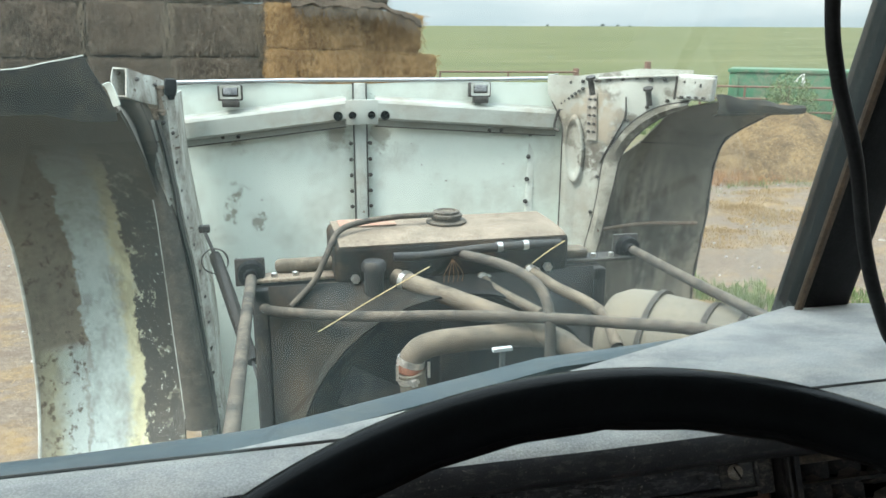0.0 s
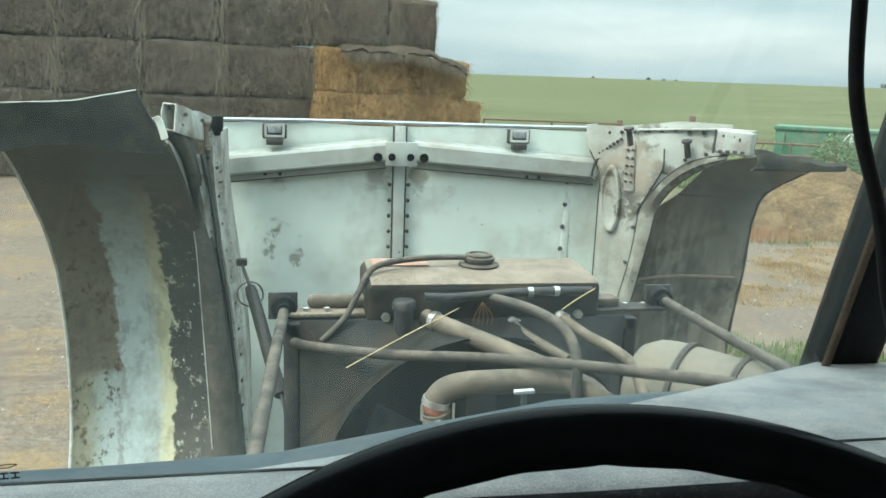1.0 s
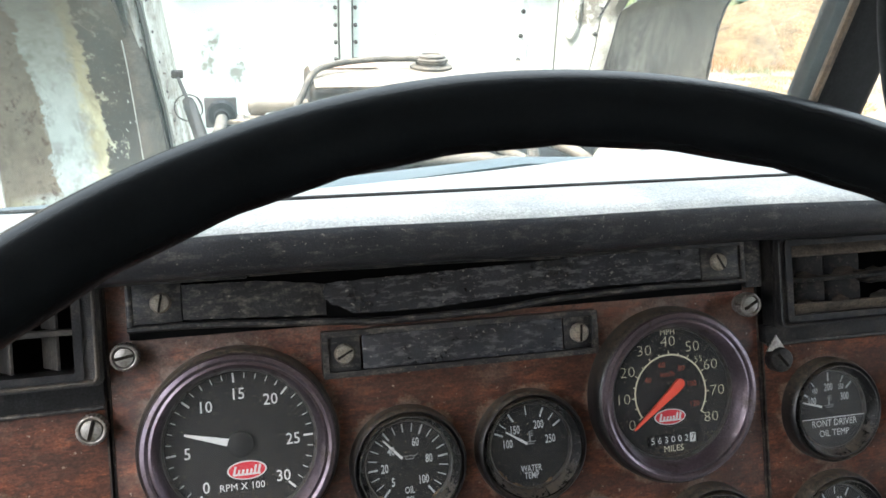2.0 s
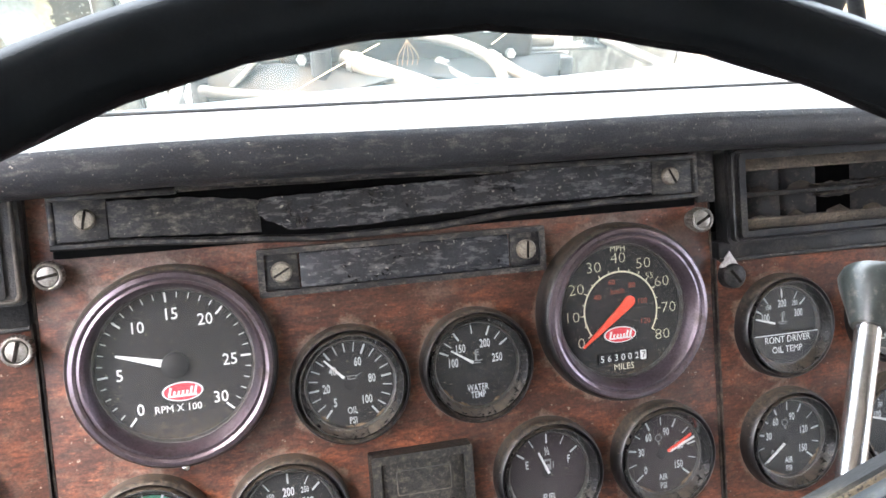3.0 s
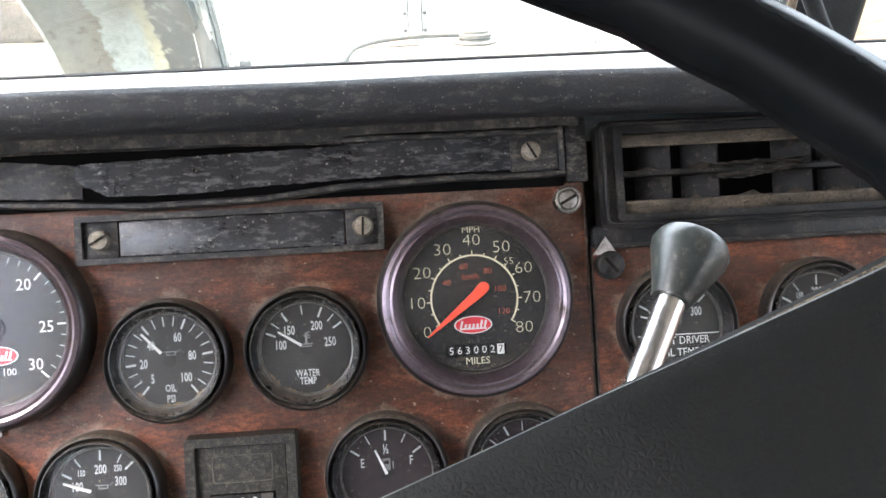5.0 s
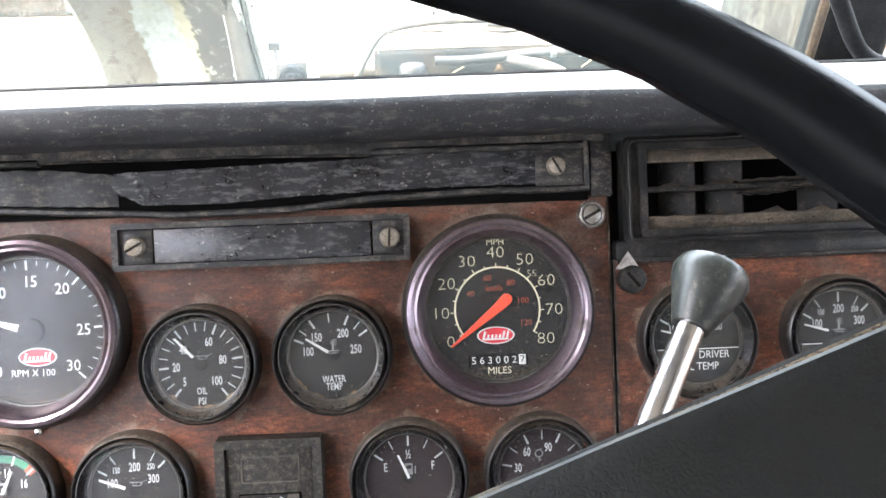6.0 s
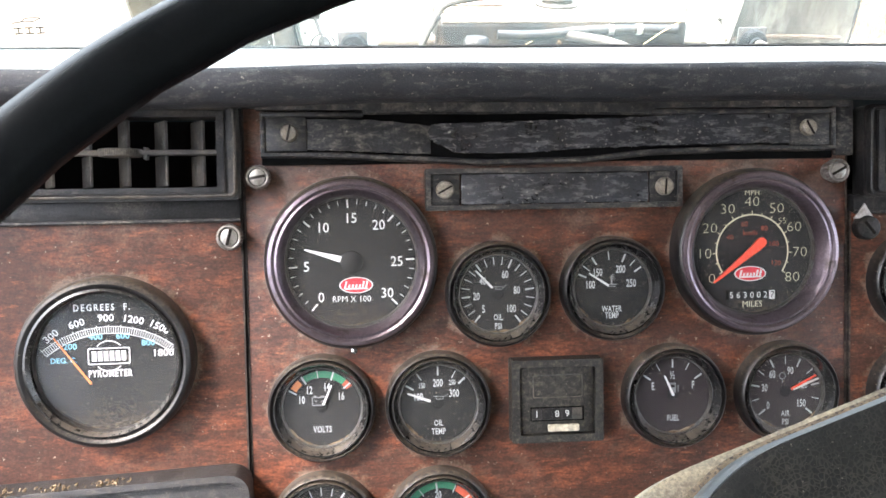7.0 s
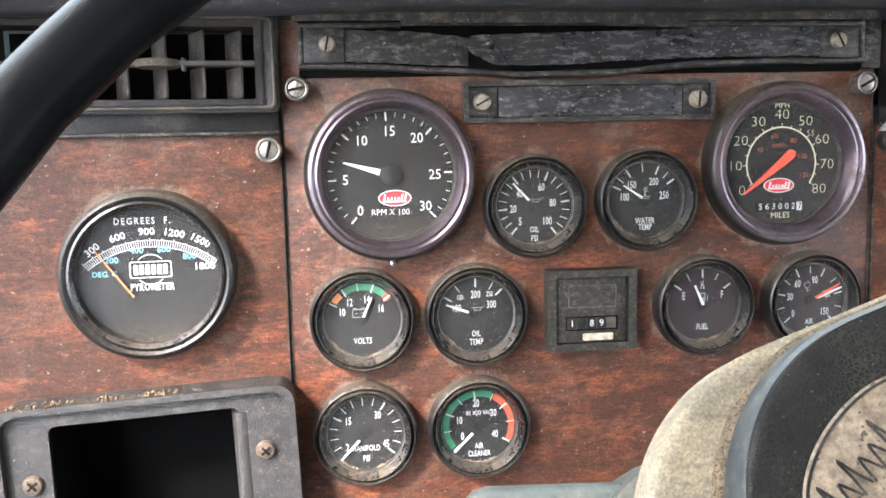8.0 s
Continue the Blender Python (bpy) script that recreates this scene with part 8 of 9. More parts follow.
line_thing("stay_rod", "dusty steel stay rod from radiator to firewall", "stay rod", [(-0.004, 1.745, 1.904), (-0.020, 1.38, 1.906), (-0.036, 1.00, 1.908)], 0.0115, HOSE, group="stay rods")
line_thing("stay_rod", "dusty steel stay rod from radiator to firewall", "stay rod", [(0.884, 1.74, 1.917), (0.865, 1.40, 1.935), (0.850, 1.02, 1.960)], 0.0105, HOSE, group="stay rods")
line_thing("coolant_pipe", "long dusty pipe crossing the engine bay", "pipe", [(0.015, 1.72, 1.845), (0.055, 1.66, 1.853), (0.199, 1.57, 1.864), (0.355, 1.49, 1.882), (0.498, 1.40, 1.900), (0.645, 1.27, 1.923), (0.688, 1.18, 1.946), (0.696, 1.08, 1.974), (0.70, 0.99, 1.99)], 0.0108, HOSE)
HOSEPTS = [(0.300, 1.69, 1.903), (0.372, 1.60, 1.893), (0.442, 1.51, 1.884), (0.520, 1.42, 1.868), (0.60, 1.33, 1.835), (0.68, 1.24, 1.79)]
line_thing("coolant_hose", "thick dusty hose from the top tank", "hose", HOSEPTS, 0.0195, PIPE, (0.06,), "hoses")
line_thing("overflow_hose", "thin dusty hose looping from the filler cap", "hose", [(0.430, 1.825, 2.006), (0.33, 1.815, 2.008), (0.235, 1.79, 2.004), (0.185, 1.755, 1.993), (0.155, 1.71, 1.955), (0.125, 1.69, 1.905), (0.075, 1.67, 1.860)], 0.0068, HOSE, (), "hoses")
line_thing("cross_hose", "dusty rubber hose along the tank front", "hose", [(0.295, 1.68, 1.952), (0.37, 1.68, 1.951), (0.47, 1.675, 1.960), (0.53, 1.675, 1.962), (0.60, 1.68, 1.962), (0.675, 1.685, 1.960)], 0.0095, RADBLK, (0.62, 0.80), "hoses")
line_thing("heater_hose", "grey hose curving over and dropping below the pipes", "hose", [(0.443, 1.68, 1.950), (0.494, 1.55, 1.961), (0.527, 1.45, 1.956), (0.537, 1.40, 1.932), (0.535, 1.37, 1.899), (0.534, 1.36, 1.847), (0.534, 1.36, 1.70)], 0.0105, HOSE, (), "hoses")
line_thing("bypass_hose", "tan hose running back from the tank", "hose", [(0.603, 1.69, 1.903), (0.638, 1.60, 1.885), (0.662, 1.50, 1.885), (0.671, 1.42, 1.878), (0.665, 1.35, 1.845)], 0.0120, PIPE, (0.05,), "hoses")
line_thing("bypass_hose", "tan hose running back from the tank", "hose", [(0.493, 1.69, 1.893), (0.505, 1.64, 1.883), (0.528, 1.55, 1.881), (0.556, 1.47, 1.878)], 0.0105, PIPE, (0.12,), "hoses")
line_thing("charge_pipe", "wide dusty charge pipe with a bent elbow", "pipe", [(0.290, 1.42, 1.66), (0.285, 1.42, 1.765), (0.279, 1.42, 1.806), (0.286, 1.42, 1.834), (0.314, 1.42, 1.851), (0.373, 1.42, 1.857), (0.506, 1.42, 1.856), (0.560, 1.41, 1.848), (0.598, 1.40, 1.820), (0.613, 1.39, 1.76), (0.615, 1.39, 1.66)], 0.0235, PIPE, (0.16, 0.26, 0.84))
cp = bpy.data.objects["charge_pipe"]
bm = bmesh.new()
add_lathe(bm, [(0.0240, -0.010), (0.0258, -0.008), (0.0258, 0.008), (0.0240, 0.010)], 24, along((0.2790, 1.42, 1.812), (0.2815, 1.42, 1.830)))
part("silicone_ring", bm, surf("faded_orange_silicone", (0.22, 0.075, 0.04), (0.32, 0.13, 0.075), 40, 0.7, dust=((0.22, 0.17, 0.12), 0.45, 60)), cp, "faded orange-red hose ring")
bm = bmesh.new()
add_lathe(bm, [(0.0240, -0.075), (0.0262, -0.073), (0.0262, -0.006), (0.0275, -0.004), (0.0275, 0.0), (0.0240, 0.002)], 24, along((0.2810, 1.42, 1.802), (0.2795, 1.42, 1.812)))
part("pale_sleeve", bm, CANISTER, cp, "pale rubber sleeve under the elbow")
for dx in (-0.030, 0.030):
    bm = bmesh.new()
    add_tube(bm, [(0.281 + dx, 1.40, 1.795), (0.281 + dx, 1.40, 1.826)], 0.0028, 6, 1)
    part("clamp_bolt", bm, BRIGHT, cp, "upright clamp bolt")
bm = bmesh.new()
add_lathe(bm, [(0.0001, -0.05), (0.018, -0.05), (0.018, 0.01), (0.023, 0.012), (0.023, 0.026), (0.019, 0.032), (0.0001, 0.032)], 10, pose(0.250, 1.668, 1.918) @ Matrix.Diagonal((1.15, 1.15, 1, 1)))
solid("breather", bm, RADBLK, "dusty hexagonal breather cap", "breather")
ac = thing("air_cleaner", "large beige air cleaner canister with pale band", "air cleaner", along((0.705, 1.475, 1.822), (0.975, 1.165, 1.808)))
bm = bmesh.new()
add_lathe(bm, [(0.0001, -0.012), (0.050, -0.010), (0.085, 0.006), (0.101, 0.035), (0.106, 0.07), (0.106, 0.20)], 40)
part("dome", bm, CANISTER, ac, "dusty domed end")
bm = bmesh.new()
add_lathe(bm, [(0.1065, 0.20), (0.108, 0.205), (0.108, 0.31), (0.1065, 0.315), (0.100, 0.42)], 40)
part("body", bm, CANISTER, ac, "pale painted body")
for z in (0.10, 0.205, 0.265):
    bm = bmesh.new()
    add_lathe(bm, [(0.1065, z - 0.006), (0.1125, z - 0.005), (0.1125, z + 0.005), (0.1065, z + 0.006)], 40)
    part("band", bm, HOSE, ac, "dusty clamp band")
bm = bmesh.new()
add_box(bm, 0.62, 0.60, 0.50, pose(0.43, 1.18, 1.42), 0.04, 2)
eng = thing("engine", "dark greasy engine block below the pipes", "engine")
part("block", bm, RADBLK, eng)
bm = bmesh.new()
add_box(bm, 0.34, 0.42, 0.06, pose(0.46, 1.22, 1.70), 0.015, 2)
part("valve_cover", bm, PIPE, eng, "dusty cover")
bm = bmesh.new()
add_box(bm, 0.055, 0.012, 0.007, pose(0.452, 1.30, 1.837, 0, -2, 8), 0.002)
add_box(bm, 0.02, 0.02, 0.10, pose(0.452, 1.305, 1.79), 0.003)
part("white_bracket", bm, DIRTYW, eng, "small white bracket")
# straws caught on the radiator
STRAW = surf("dry_straw", (0.55, 0.42, 0.19), (0.72, 0.58, 0.32), 20, 0.7, bump=0)
for a, b in (((0.120, 1.545, 1.847), (0.345, 1.55, 1.965)), ((0.565, 1.56, 1.955), (0.635, 1.56, 2.000))):
    bm = bmesh.new()
    add_tube(bm, [a, ((a[0] + b[0]) / 2, (a[1] + b[1]) / 2, (a[2] + b[2]) / 2 + 0.002), b], 0.0010, 6, 4)
    solid("straw", bm, STRAW, "single straw stalk lying across the hoses", "straw", group="loose straws")
bm = bmesh.new()
for k in range(5):
    add_tube(bm, [(0.42, 1.66, 1.945), (0.402 + 0.010 * k, 1.655, 1.915), (0.399 + 0.010 * k, 1.65, 1.897)], 0.0007, 5, 3)
solid("wire_end", bm, surf("copper_wire", (0.18, 0.09, 0.045), (0.26, 0.15, 0.08), 40, 0.5, metal=0.6), "frayed copper wire end", "wire")

# chassis that carries cab, engine and radiator
ch = thing("chassis", "black steel truck chassis on rubber tyres under the cab", "chassis", kind="structure")
for x in (0.22, 0.62):
    bm = bmesh.new()
    for sx, sz, w, h in ((0, 0, 0.010, 0.26), (0.035, 0.125, 0.08, 0.010), (0.035, -0.125, 0.08, 0.010)):
        add_box(bm, w, 5.4, h, pose(x + sx * (1 if x < 0.4 else -1), -0.25, 1.00 + sz))
    part("rail", bm, RADBLK, ch)
for y in (1.15, -2.35):
    bm = bmesh.new()
    add_tube(bm, [(-0.45, y, 0.52), (0.40, y, 0.56), (1.25, y, 0.52)], 0.055, 12, 4)
    part("axle", bm, RADBLK, ch)
    for x in (-0.50, 1.30):
        bm = bmesh.new()
        add_lathe(bm, [(0.29, -0.12), (0.36, -0.135), (0.48, -0.13), (0.52, -0.10), (0.525, 0.0), (0.52, 0.10), (0.48, 0.13), (0.36, 0.135), (0.29, 0.12)], 40, pose(x, y, 0.522, 0, 90, 0))
        ty_ = part("tyre", bm, RUBBER, ch, "black rubber tyre")
        bm = bmesh.new()
        add_lathe(bm, [(0.0001, -0.03), (0.10, -0.04), (0.12, -0.06), (0.26, -0.05), (0.295, -0.12), (0.295, 0.12), (0.12, 0.05), (0.0001, 0.05)], 32, pose(x, y, 0.522, 0, 90, 0))
        part("rim", bm, STEEL, ty_, "dull steel wheel rim")
bm = bmesh.new()
add_box(bm, 0.92, 0.10, 0.09, pose(0.41, 1.78, 1.065), 0.01)
part("cross_member", bm, RADBLK, ch)

# ---- outdoors ----
def ground_material():
    ma, nd, lk, bs = nodes_of("ground_dirt_and_grass")
    co = nd.new("ShaderNodeTexCoord")
    sp = nd.new("ShaderNodeSeparateXYZ")
    lk.new(co.outputs["Object"], sp.inputs[0])
    dirt = ramp_node(nd, lk, noise_node(nd, lk, 0.7, 9, (1, 1, 1), 0.7), [(0.3, (0.080, 0.060, 0.043)), (0.55, (0.135, 0.105, 0.078)), (0.8, (0.215, 0.172, 0.130))])
    grit = ramp_node(nd, lk, noise_node(nd, lk, 14, 8, (1, 1, 1), 0.75), [(0.35, (0.10, 0.076, 0.058)), (0.65, (0.26, 0.215, 0.17))])
    col = mix_node(nd, lk, 0.55, dirt, grit)
    col = gritty(nd, lk, col, 55, 0.22)
    straw = ramp_node(nd, lk, noise_node(nd, lk, 0.75, 10, (1, 1.3, 1), 0.78, (5, 2, 0)), [(0.50, grey(0)), (0.66, grey(0.75))])
    strawc = ramp_node(nd, lk, noise_node(nd, lk, 30, 5, (1, 3, 1)), [(0.3, (0.17, 0.105, 0.042)), (0.7, (0.35, 0.24, 0.105))])
    col = mix_node(nd, lk, straw, col, strawc)
    track = ramp_node(nd, lk, noise_node(nd, lk, 1.1, 3, (0.25, 2.4, 1), 0.5, (1, 3, 0)), [(0.60, grey(0)), (0.66, grey(0.55))])
    col = mix_node(nd, lk, track, col, (0.12, 0.09, 0.07))
    grass = ramp_node(nd, lk, noise_node(nd, lk, 0.035, 9, (0.6, 2.8, 1), 0.7), [(0.34, (0.052, 0.064, 0.027)), (0.5, (0.096, 0.104, 0.046)), (0.66, (0.150, 0.140, 0.074))])
    tuft = ramp_node(nd, lk, noise_node(nd, lk, 1.2, 6, (1, 1, 1), 0.7), [(0.3, (0.058, 0.074, 0.028)), (0.7, (0.145, 0.138, 0.072))])
    grass = mix_node(nd, lk, 0.4, grass, tuft)
    mr = nd.new("ShaderNodeMapRange")
    mr.inputs[1].default_value, mr.inputs[2].default_value = 17, 24
    nz = nd.new("ShaderNodeMath")
    nz.operation = "MULTIPLY_ADD"
    nz.inputs[1].default_value = 9.0
    lk.new(noise_node(nd, lk, 0.25, 6), nz.inputs[0])
    lk.new(sp.outputs[1], nz.inputs[2])
    # the yard reaches further out on the bales' side
    yard = nd.new("ShaderNodeMath")
    yard.operation = "MINIMUM"
    yard.inputs[1].default_value = 0.0
    lk.new(sp.outputs[0], yard.inputs[0])
    shift = nd.new("ShaderNodeMath")
    shift.operation = "MULTIPLY_ADD"
    shift.inputs[1].default_value = 1.6
    lk.new(yard.outputs[0], shift.inputs[0])
    lk.new(nz.outputs[0], shift.inputs[2])
    lk.new(shift.outputs[0], mr.inputs[0])
    col = mix_node(nd, lk, mr.outputs[0], col, grass)
    lk.new(col, bs.inputs["Base Color"])
    bs.inputs["Roughness"].default_value = 0.95
    bs.inputs["Specular IOR Level"].default_value = 0.1
    bu = nd.new("ShaderNodeBump")
    bu.inputs["Strength"].default_value, bu.inputs["Distance"].default_value = 0.8, 0.03
    lk.new(noise_node(nd, lk, 12, 8, (1, 1, 1), 0.7), bu.inputs["Height"])
    lk.new(bu.outputs[0], bs.inputs["Normal"])
    return ma


bm = bmesh.new()
radii = [0.0, 2, 3, 4, 5, 6, 7, 8, 10, 12, 14, 17, 20, 25, 32, 42, 60, 90, 140, 220, 350, 600, 1000, 1700, 2800, 4200]
spokes = 72
rings = []
for r in radii[1:]:
    ring = []
    for k in range(spokes):
        a = TAU * k / spokes
        x, y = r * math.cos(a), r * math.sin(a)
        rise = 10.5 * max(0, min(1, (r - 60) / 2800)) ** 0.9
        rise += (2.5 * math.sin(a * 3 + 1.1) + 1.2 * math.sin(a * 7)) * max(0, min(1, (r - 250) / 2500))
        rough = 0.035 * noise.noise(Vector((x * 0.8, y * 0.8, 0))) if r < 40 else 0
        ring.append(bm.verts.new((x, y, rise + rough)))
    rings.append(ring)
c = bm.verts.new((0, 0, 0))
for k in range(spokes):
    bm.faces.new((c, rings[0][k], rings[0][(k + 1) % spokes]))
for p, q in zip(rings, rings[1:]):
    for k in range(spokes):
        bm.faces.new((p[k], q[k], q[(k + 1) % spokes], p[(k + 1) % spokes]))
solid("ground", bm, ground_material(), "dry farmyard dirt with straw, running out into green pasture", "ground", kind="structure", smooth=80)


def bale_material(name, dark, light, tint):
    ma, nd, lk, bs = nodes_of(name)
    base = ramp_node(nd, lk, noise_node(nd, lk, 2.2, 6, (1, 1, 1), 0.65), [(0.32, dark), (0.68, light)])
    fibre = ramp_node(nd, lk, noise_node(nd, lk, 26, 7, (1.0, 1.0, 0.35), 0.75), [(0.30, grey(0.4)), (0.5, grey(0.9)), (0.74, grey(1.5))])
    mu = nd.new("ShaderNodeMix")
    mu.data_type, mu.blend_type = "RGBA", "MULTIPLY"
    mu.inputs[0].default_value = 1.0
    lk.new(base, mu.inputs[6])
    lk.new(fibre, mu.inputs[7])
    streak = ramp_node(nd, lk, noise_node(nd, lk, 5, 6, (2.2, 2.2, 0.4), 0.7, (2, 2, 2)), [(0.55, grey(0)), (0.72, grey(0.7))])
    col = mix_node(nd, lk, streak, mu.outputs[2], tint)
    oi = nd.new("ShaderNodeObjectInfo")
    hs = nd.new("ShaderNodeHueSaturation")
    mr = nd.new("ShaderNodeMapRange")
    mr.inputs[3].default_value, mr.inputs[4].default_value = 0.78, 1.2
    lk.new(oi.outputs["Random"], mr.inputs[0])
    lk.new(mr.outputs[0], hs.inputs["Value"])
    lk.new(col, hs.inputs["Color"])
    lk.new(hs.outputs[0], bs.inputs["Base Color"])
    bs.inputs["Roughness"].default_value = 0.95
    bs.inputs["Specular IOR Level"].default_value = 0.1
    bu = nd.new("ShaderNodeBump")
    bu.inputs["Strength"].default_value, bu.inputs["Distance"].default_value = 1.0, 0.06
    lk.new(noise_node(nd, lk, 22, 8, (1, 1, 0.4), 0.75), bu.inputs["Height"])
    lk.new(bu.outputs[0], bs.inputs["Normal"])
    return ma


OLDHAY = bale_material("weathered_hay", (0.062, 0.048, 0.036), (0.115, 0.088, 0.064), (0.17, 0.14, 0.105))
GOLDHAY = bale_material("golden_straw", (0.120, 0.068, 0.028), (0.31, 0.190, 0.080), (0.40, 0.265, 0.125))
PALESTALK = surf("pale_stalks", (0.085, 0.067, 0.050), (0.19, 0.155, 0.115), 3, 0.9, bump=0)
GOLDSTALK = surf("golden_stalks", (0.19, 0.112, 0.046), (0.45, 0.295, 0.132), 3, 0.9, bump=0)


def bale_meshes(seed, w, d, h, body_mat, stalk_mat, shag, stalks):
    rnd = random.Random(seed)
    bm = bmesh.new()
    add_box(bm, w, d, h)
    bmesh.ops.subdivide_edges(bm, edges=bm.edges, cuts=9, use_grid_fill=True)
    for v in bm.verts:
        p = v.co.copy()
        k = min(abs(abs(p.x) - w / 2) < 1e-3, 1) + (abs(abs(p.z) - h / 2) < 1e-3) + (abs(abs(p.y) - d / 2) < 1e-3)
        pull = 1.0 - 0.035 * (k - 1) if k > 1 else 1.0
        q = Vector((p.x * pull, p.y * pull, p.z * pull))
        f = noise.noise(q * 2.3 + Vector((seed, 0, 0))) + 0.6 * noise.noise(q * 7 + Vector((0, seed, 0)))
        v.co = q + p.normalized() * f * shag
        v.co.z = max(-h / 2, v.co.z)
    body = finish(bm, "bale_body", body_mat, 70)
    bm = bmesh.new()
    for _ in range(stalks):
        x, z = rnd.uniform(-w / 2, w / 2), rnd.uniform(-h / 2 + 0.05, h / 2)
        face = rnd.random()
        o = Vector((x, -d / 2 - 0.01, z)) if face < 0.75 else (Vector((w / 2 * rnd.choice((-1, 1)), rnd.uniform(-d / 2, 0), z)) if face < 0.88 else Vector((x, rnd.uniform(-d / 2, 0), h / 2)))
        L = rnd.uniform(0.06, 0.20)
        dr = Vector((rnd.uniform(-0.7, 0.7), rnd.uniform(-0.35, 0.05), rnd.uniform(-1.0, 0.35))).normalized()
        sd = dr.cross(Vector((0, 1, 0.2))).normalized() * rnd.uniform(0.0018, 0.0040)
        o += Vector((0, -shag * 0.8, 0))
        m1 = o + dr * L * 0.5 + Vector((0, -0.02, 0))
        e = o + dr * L + Vector((0, 0.02, -0.03))
        a, b, cc, dd, ee = [bm.verts.new(p) for p in (o - sd, o + sd, m1 + sd, m1 - sd, e)]
        bm.faces.new((a, b, cc, dd))
        bm.faces.new((dd, cc, ee))
    st = finish(bm, "bale_stalks", stalk_mat, 0)
    return body, st


def place_bale(meshes, m, label, group):
    b = thing("straw_bale", label, "bale", m, group)
    for nm, me in zip(("body", "stalks"), meshes):
        ob = new(nm, me)
        ob.parent = b
    return b


BW, BH, BD = 1.62, 1.10, 2.2
kinds = [bale_meshes(s, BW, BD, BH, OLDHAY, PALESTALK, 0.085, 1500) for s in (1, 2, 3, 4)]
rnd = random.Random(11)
FACE_Y = 18.0
JOINTS = (0.39, -1.55, -3.15, -4.80, -6.50, -8.15, -9.80, -11.45, -13.10, -14.70)
TIERS = ((0.0, 0.905, ()), (0.905, 0.905, (1.95,)), (1.81, BH, (1.95,)), (2.92, BH, (3.10, 2.03)))
for layer, (base, high, ends) in enumerate(TIERS):
    edges = list(ends) + list(JOINTS)
    for colu, (x1, x0) in enumerate(zip(edges, edges[1:])):
        m = pose((x0 + x1) / 2 + rnd.uniform(-0.03, 0.03), FACE_Y + BD / 2 + rnd.uniform(-0.06, 0.10), base + high / 2, rnd.uniform(-1.5, 1.5), rnd.uniform(-1.2, 1.2), rnd.uniform(-2, 2))
        place_bale(kinds[(colu + layer) % 4], m @ Matrix.Diagonal(((x1 - x0 - 0.03) / BW, 1.0, high / BH, 1.0)), "weathered grey-brown square straw bale in a stack", "bales of the stack")
gold = [bale_meshes(k, 1.95, 2.0, 0.98, GOLDHAY, GOLDSTALK, 0.15, 1500) for k in (21, 22, 23)]
for layer in range(3):
    for k in range(2):
        x = (1.66, 1.70, 1.74)[layer] + (1.76, 1.70, 1.40)[layer] * k
        tip = (0, 3, 7)[layer] * k
        m = pose(x, 17.55 + 1.0 + 0.16 * k + 0.10 * layer, 0.49 + layer * 0.955 - 0.05 * k * layer, rnd.uniform(-3, 3), tip + rnd.uniform(-2, 2), rnd.uniform(-4, 4))
        m = Matrix.Translation((-0.31, 0, 0)) @ m
        place_bale(gold[(layer + k) % 3], m, "broken-open golden straw bale at the end of the stack", "golden bales")
# weathered thatch lying over the golden bales
bm = bmesh.new()
rows = []
for i in range(31):
    row = []
    for k in range(9):
        x, y = 0.95 + 2.70 * i / 30, 17.42 + 0.7 * k / 8
        z = 2.86 - 0.42 * max(0, (x - 2.39) / 1.4) ** 1.6 - (0.10 + 0.05 * noise.noise(Vector((x * 9, 3, 1))) if k == 0 else 0.04 + 0.05 * noise.noise(Vector((x * 7, 3, 5))) if k == 1 else 0.0) + 0.08 * noise.noise(Vector((x * 4, y * 4, 1)))
        row.append((x, y + 0.05 * noise.noise(Vector((x * 3, 7, k))), z + 0.05))
    rows.append(row)
add_sheet(bm, rows)
thicken(bm, 0.05)
solid("weathered_straw_cap", bm, OLDHAY, "grey weathered straw lying over the golden bales", "straw", smooth=70)
# pale stalks hanging out of the joints between bales
rj = random.Random(31)
bm = bmesh.new()
for base, high, ends in TIERS[1:]:
    for x0 in ends[1:] + JOINTS[:-1]:
        wide, many = rj.uniform(0.07, 0.20), rj.randrange(40, 130)
        for _ in range(many):
            o = Vector((x0 + rj.gauss(0, wide), FACE_Y - 0.06 - rj.random() * 0.08, base + rj.uniform(0.05, high)))
            dr = Vector((rj.uniform(-0.5, 0.5), -0.1, -1)).normalized()
            sd = Vector((1, 0, 0.2)) * rj.uniform(0.0025, 0.006)
            e = o + dr * rj.uniform(0.12, 0.42)
            bm.faces.new([bm.verts.new(p) for p in (o - sd, o + sd, e + sd * 0.4, e - sd * 0.4)])
solid("hanging_straw", bm, surf("bleached_straw", (0.105, 0.083, 0.057), (0.215, 0.175, 0.122), 3, 0.9, bump=0), "bleached straw hanging from the joints of the stack", "straw", kind="stuff", smooth=0)
rj = random.Random(37)
bm = bmesh.new()
for _ in range(520):
    o = Vector((rj.uniform(1.0, 3.6), 17.40 + rj.uniform(-0.03, 0.05), 0))
    o.z = 2.84 - 0.42 * max(0, (o.x - 2.39) / 1.4) ** 1.6 - rj.random() ** 2 * 0.14
    dr = Vector((rj.uniform(-0.6, 0.6), -0.15, -1)).normalized()
    sd = Vector((1, 0, 0.2)) * rj.uniform(0.003, 0.007)
    e = o + dr * rj.uniform(0.06, 0.20)
    bm.faces.new([bm.verts.new(p) for p in (o - sd, o + sd, e + sd * 0.4, e - sd * 0.4)])
solid("straw_fringe", bm, PALESTALK, "grey straw hanging over the golden bales", "straw", kind="stuff", smooth=0)
